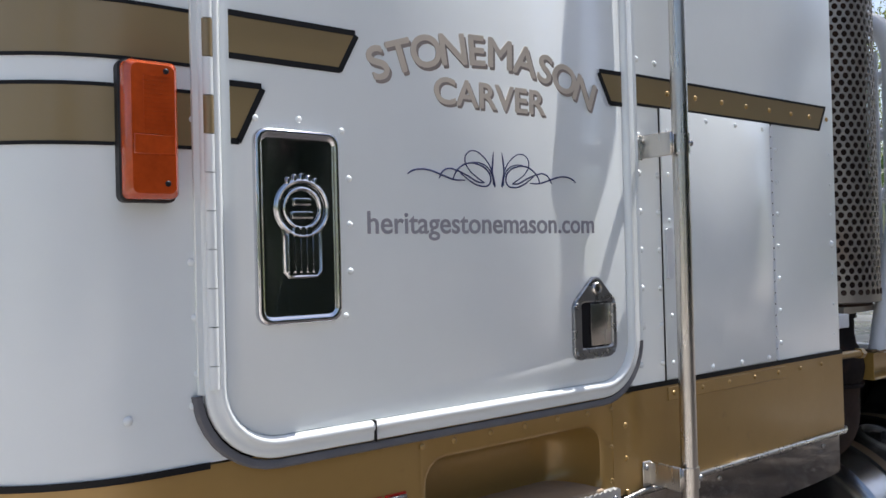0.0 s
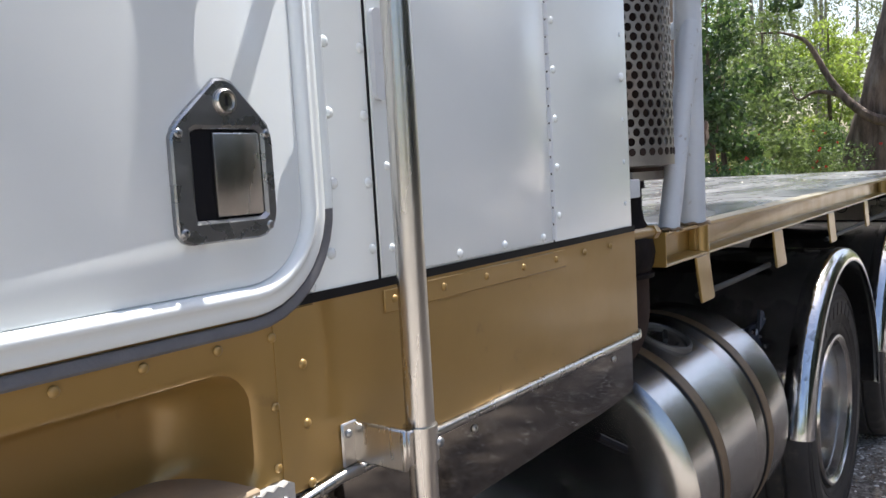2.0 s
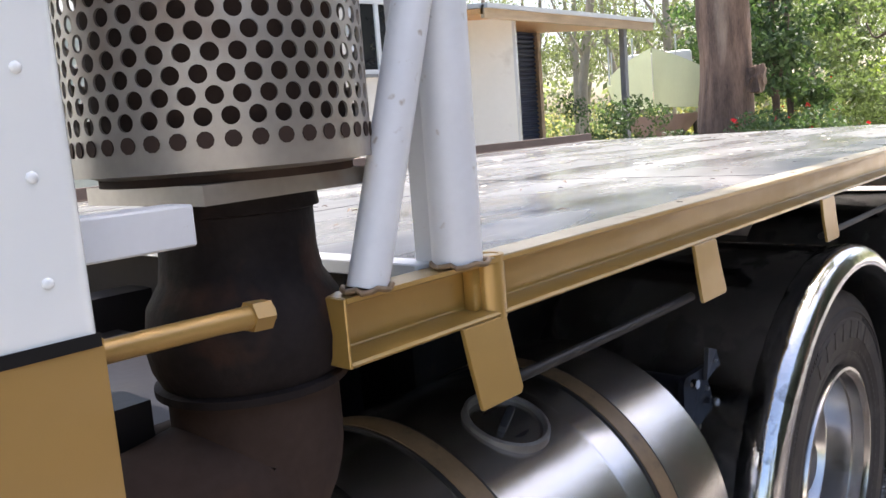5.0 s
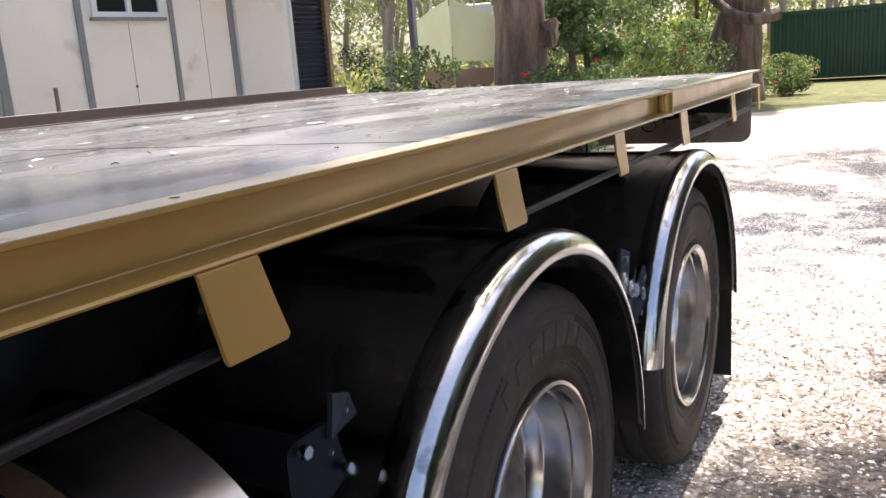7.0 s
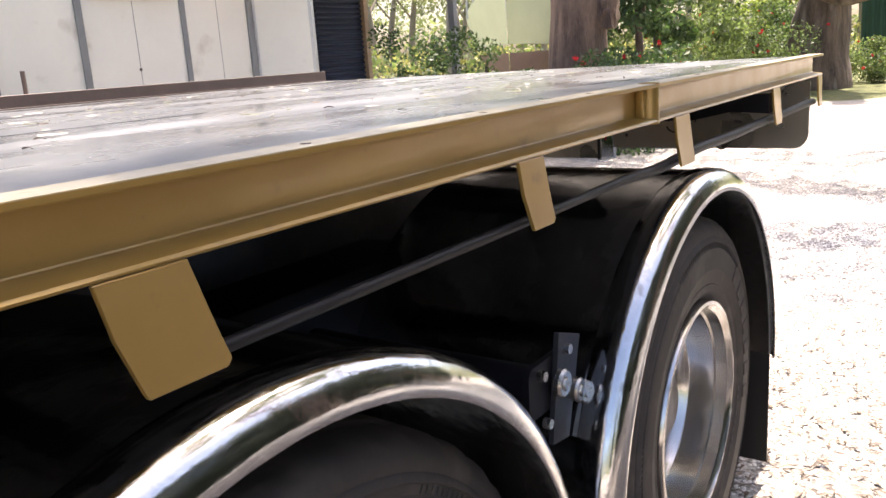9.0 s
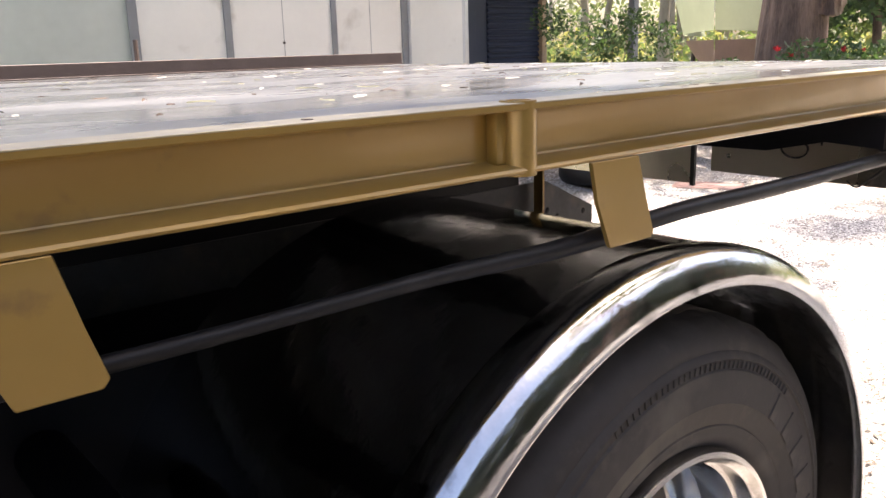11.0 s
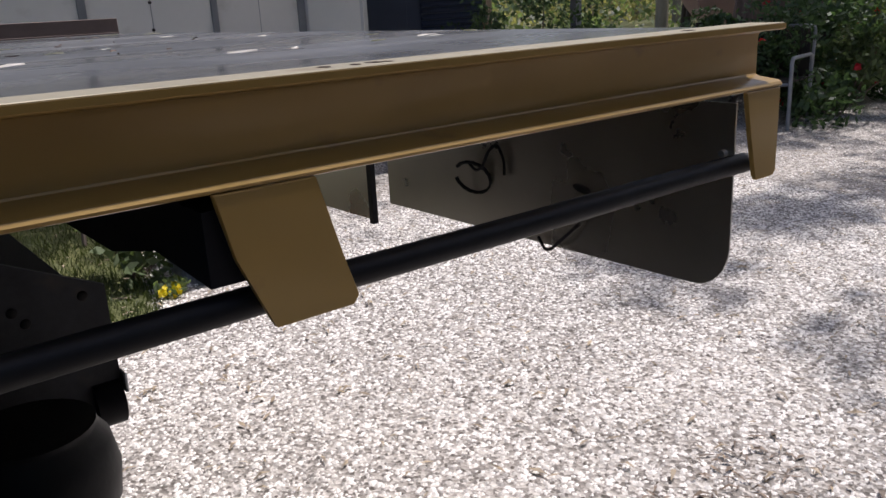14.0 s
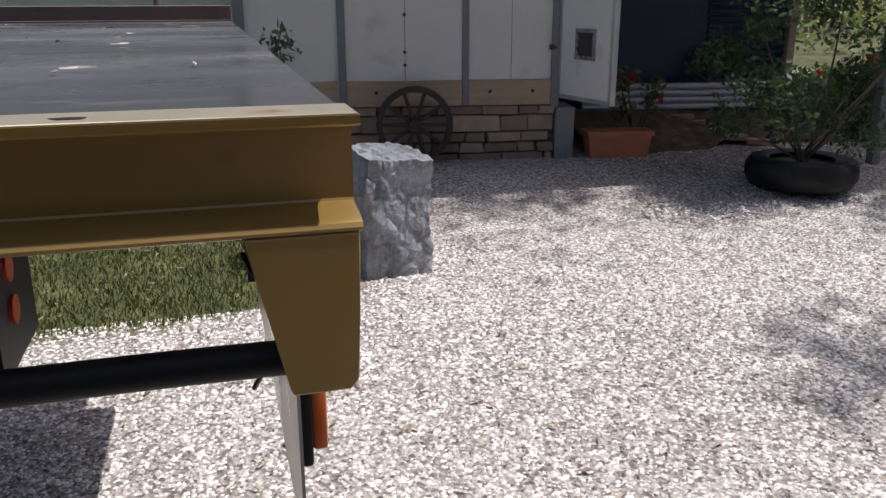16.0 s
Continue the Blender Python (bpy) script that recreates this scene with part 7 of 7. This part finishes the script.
# scrub under the wood, too many plants to count
cl = []
for k in range(520):
    a = radians(rt.uniform(-12, 66) if k < 330 else rt.uniform(66, 348))
    d = rt.uniform(24, 75) if k < 330 else rt.uniform(18, 50)
    x, y = -4 + d * math.cos(a), d * math.sin(a)
    s = rt.uniform(0.6, 1.6)
    if 10 < x < 34 and -6 < y < 6.5:
        continue
    cl.append(leaves(130, (x, y, 0.7 * s), (1.5 * s, 1.5 * s, 0.8 * s), 0.26, rng, 2.2))
tagged(new("scrub", leaf_mesh("scrub", cl[::2], M_LEAF_DRY)), "dry olive scrub at the edge of the wood", "scrub", kind="stuff")
tagged(new("undergrowth", leaf_mesh("undergrowth", cl[1::2], M_LEAF_MID)), "green undergrowth at the edge of the wood", "undergrowth", kind="stuff")
far_cl = []
for k in range(1000):
    a = 2 * math.pi * k / 1000
    d = rt.uniform(80, 120)
    far_cl.append(leaves(80, (d * math.cos(a), d * math.sin(a), rt.uniform(0.5, 13.0)), (3.2, 3.2, 2.4), 0.75, rng, 2.0))
tagged(new("far_woods", leaf_mesh("far_woods", far_cl, M_LEAF_GUM)), "distant grey-green gum woods", "woods", kind="stuff")

# ---- boat on a stand ----
boat = thing("boat", "pale green boat hull on a stand in the garden", "boat", at=(13.9, 8.9, 0.0), rz=205)
secs = []
L = 7.0
for k in range(13):
    s = k / 12
    x = L * (0.5 - s)
    w = 1.25 * (1 - (1 - min(s / 0.55, 1.0)) ** 2.0) + 0.01
    zt, zk = 2.75 - 0.55 * min(s / 0.5, 1), 0.75 + 0.25 * (1 - min(s / 0.25, 1)) ** 2
    xo = 0.6 * (1 - min(s / 0.3, 1))
    secs.append((x, w, zt, zk, xo))
for nm, mt, f0, f1, lab in (("hull_bottom", M_BOAT_RED, 0.0, 0.42, "brown antifouled hull bottom"), ("hull_side", M_BOAT, 0.42, 1.0, "pale green hull side")):
    bm = bmesh.new()
    loops = []
    for x, w, zt, zk, xo in secs:
        loop = []
        for j in range(17):
            u = -1 + j / 8
            fb = min(max((1.42 - zk) / (zt - zk), 0.2), 0.6)
            if f0 == 0.0:
                y = math.copysign(w * 0.80 * (abs(u)) ** 0.7, u) if u else 0.0
                z = zk + (zt - zk) * fb * abs(u) ** 1.6
            else:
                y = math.copysign(w * (0.80 + 0.20 * abs(u)), u if u else 1)
                z = zk + (zt - zk) * (fb + (1 - fb) * abs(u))
            loop.append((x + xo * ((z - zk) / (zt - zk)), y, z))
        loops.append(loop)
    if f0 == 0.0:
        rings(bm, loops, False)
    else:
        for lo_, hi_ in ((0, 9), (8, 17)):
            if lo_ == 0:
                rings(bm, [l[0:8] for l in loops], False)
            else:
                rings(bm, [l[9:17] for l in loops], False)
    bmesh.ops.solidify(bm, geom=bm.faces, thickness=0.03)
    part(nm, bm, mt, boat, lab, 50)
bm = bmesh.new()
box(bm, -3.4, -1.0, -0.8, 0.8, 2.05, 3.0, 0.08, 2)
part("wheelhouse", bm, material("boat_white", (0.72, 0.72, 0.68), 0.4, var=0.05), boat)
for x, y in ((1.5, 0.55), (1.5, -0.55), (0.2, 0.9), (0.2, -0.9), (-2.5, 1.0), (-2.5, -1.0)):
    bm = bmesh.new()
    tube(bm, [(x, y, 0), (x, y * 0.9, 1.2)], 0.05, 8)
    part("stand_leg", bm, M_IRON, boat)
for x, y in ((2.6, 0.45), (2.6, -0.45), (1.0, 1.1), (1.0, -1.1), (-1.0, 1.2), (-1.0, -1.2)):
    bm = bmesh.new()
    tube(bm, [(x, y, 2.2), (x, y, 3.1)], 0.02, 6)
    part("stanchion", bm, M_CORR, boat)

# ---- container, bench, fence, pots ----
cont = thing("shipping_container", "green corrugated shipping container on the lawn", "container", at=(30.0, 1.15, 0.0), rz=-4)
bm = bmesh.new()
box(bm, 0, 2.4, -3.2, 2.9, 0.12, 2.62)
part("box", bm, M_GREENBOX, cont)
for k in range(22):
    bm = bmesh.new()
    y = -3.1 + 0.28 * k
    prism_z(bm, [(0.0, y), (-0.05, y + 0.04), (-0.05, y + 0.13), (0.0, y + 0.17)], 0.25, 2.5)
    part("rib", bm, M_GREENBOX, cont)
for z in (0.12, 2.50):
    bm = bmesh.new()
    box(bm, -0.07, 0.0, -3.25, 2.95, z, z + 0.14)
    part("frame_beam", bm, M_GREENBOX, cont)
bench = thing("garden_bench", "grey steel garden bench under the gum tree", "bench", at=(6.22, 4.92, 0.065), rz=-86)
bm = bmesh.new()
box(bm, -0.58, 0.58, -0.2, 0.2, 0.42, 0.45, 0.005, 1)
part("seat", bm, M_GREYTUBE, bench)
for x in (-0.53, 0.53):
    for y in (-0.17, 0.17):
        bm = bmesh.new()
        tube(bm, [(x, y, 0), (x, y, 0.42)], 0.018, 8)
        part("leg", bm, M_GREYTUBE, bench)
seat = thing("park_bench", "steel framed garden bench with dark slats and armrests", "bench", at=(6.95, 4.25, 0.0), rz=-80)
for x in (-0.55, 0.55):
    bm = bmesh.new()
    tube(bm, arc_pts([(x, -0.28, 0.0), (x, -0.28, 0.70), (x, 0.30, 0.70), (x, 0.30, 0.0)], 4, 0.06), 0.019, 10)
    part("arm_frame", bm, M_GREYTUBE, seat)
bm = bmesh.new()
tube(bm, arc_pts([(-0.55, 0.30, 0.44), (-0.55, 0.36, 0.98), (0.55, 0.36, 0.98), (0.55, 0.30, 0.44)], 4, 0.06), 0.016, 10)
part("back_frame", bm, M_GREYTUBE, seat)
bm = bmesh.new()
tube(bm, [(-0.55, -0.24, 0.44), (0.55, -0.24, 0.44)], 0.016, 10)
part("seat_rail", bm, M_GREYTUBE, seat)
for k in range(9):
    bm = bmesh.new()
    x = -0.52 + 0.116 * k
    box(bm, x, x + 0.108, 0.335, 0.350, 0.46, 0.965, 0.003, 1)
    part("back_slat", bm, M_FENCE, seat)
for k in range(4):
    bm = bmesh.new()
    y = -0.22 + 0.13 * k
    box(bm, -0.53, 0.53, y, y + 0.115, 0.455, 0.475, 0.003, 1)
    part("seat_slat", bm, M_FENCE, seat)
fence = thing("paling_fence", "dark timber paling fence behind the bench", "fence", at=(8.8, 4.95, 0.10), rz=-62)
for k in range(16):
    bm = bmesh.new()
    x = -1.0 + 0.122 * k
    box(bm, x, x + 0.119, -0.012, 0.012, 0.0, 0.88 + 0.03 * math.sin(k * 2.3), 0.003, 1)
    part("paling", bm, M_FENCE, fence)
for z in (0.25, 0.7):
    bm = bmesh.new()
    box(bm, -1.03, 0.98, 0.012, 0.05, z, z + 0.07)
    part("fence_rail", bm, M_FENCE, fence)
table = thing("pot_stand", "low stand with garden pots beside the cabin", "stand", at=(5.95, 5.75, 0.16))
bm = bmesh.new()
box(bm, -0.35, 0.35, -0.15, 0.15, 0.55, 0.59, 0.004, 1)
part("top", bm, M_FENCE, table)
for x in (-0.3, 0.3):
    bm = bmesh.new()
    box(bm, x - 0.03, x + 0.03, -0.12, 0.12, 0, 0.55)
    part("leg", bm, M_FENCE, table)
for x, m_, s in ((-0.2, M_TERRA, 1.0), (0.02, M_CORR, 0.9), (0.22, M_TERRA, 0.8)):
    p_ = thing("plant_pot", "small round garden pot on a stand", "pot", "pots on the stand", at=(5.95 + x, 5.75, 0.75))
    bm = bmesh.new()
    lathe(bm, [(0, 0.0), (0, 0.06 * s), (0.15 * s, 0.085 * s), (0.15 * s, 0.095 * s), (0.18 * s, 0.095 * s), (0.18 * s, 0.08 * s), (0.14 * s, 0.075 * s), (0.14 * s, 0.0)], (0, 0, 0), "z", 24)
    part("pot_body", bm, m_, p_)
blk = thing("timber_block", "timber block with a steel pin beside the tray", "block", at=(-0.3, 4.7, 0), rz=0)
bm = bmesh.new()
box(bm, -0.35, 0.18, -0.05, 0.05, 1.28, 1.35, 0.004, 1)
part("block", bm, M_TIMBER, blk)
bm = bmesh.new()
box(bm, -0.30, -0.22, -0.04, 0.04, 0.0, 1.28)
box(bm, 0.05, 0.13, -0.04, 0.04, 0.0, 1.28)
part("prop", bm, M_TIMBER, blk)
bm = bmesh.new()
tube(bm, [(-0.05, 0, 1.35), (-0.05, 0, 1.52)], 0.015, 8)
part("pin", bm, M_BROWN, blk)


# ---- pink pavers beside the bench and round the garden earth ----
for k, (x, y, w, d, r) in enumerate(((5.28, 4.70, 0.62, 0.34, -58), (4.92, 3.86, 0.66, 0.40, -66), (4.10, 6.22, 0.20, 0.12, -40), (4.22, 6.10, 0.20, 0.12, -48), (4.30, 5.96, 0.20, 0.12, -50), (4.42, 5.84, 0.20, 0.12, -36), (4.58, 5.75, 0.20, 0.12, -22))):
    p_ = thing("paver", "worn pink concrete paver lying in the gravel", "paver", "pink pavers", at=(x, y, ground_z(x, y) + 0.26 * min(max((y - 5.65) / 0.7, 0), 1) + (0.012 if y > 5.6 else 0)), rz=r)
    bm = bmesh.new()
    box(bm, -w / 2, w / 2, -d / 2, d / 2, -0.04, 0.008, 0.005, 2)
    part("slab", bm, M_PAVER, p_)
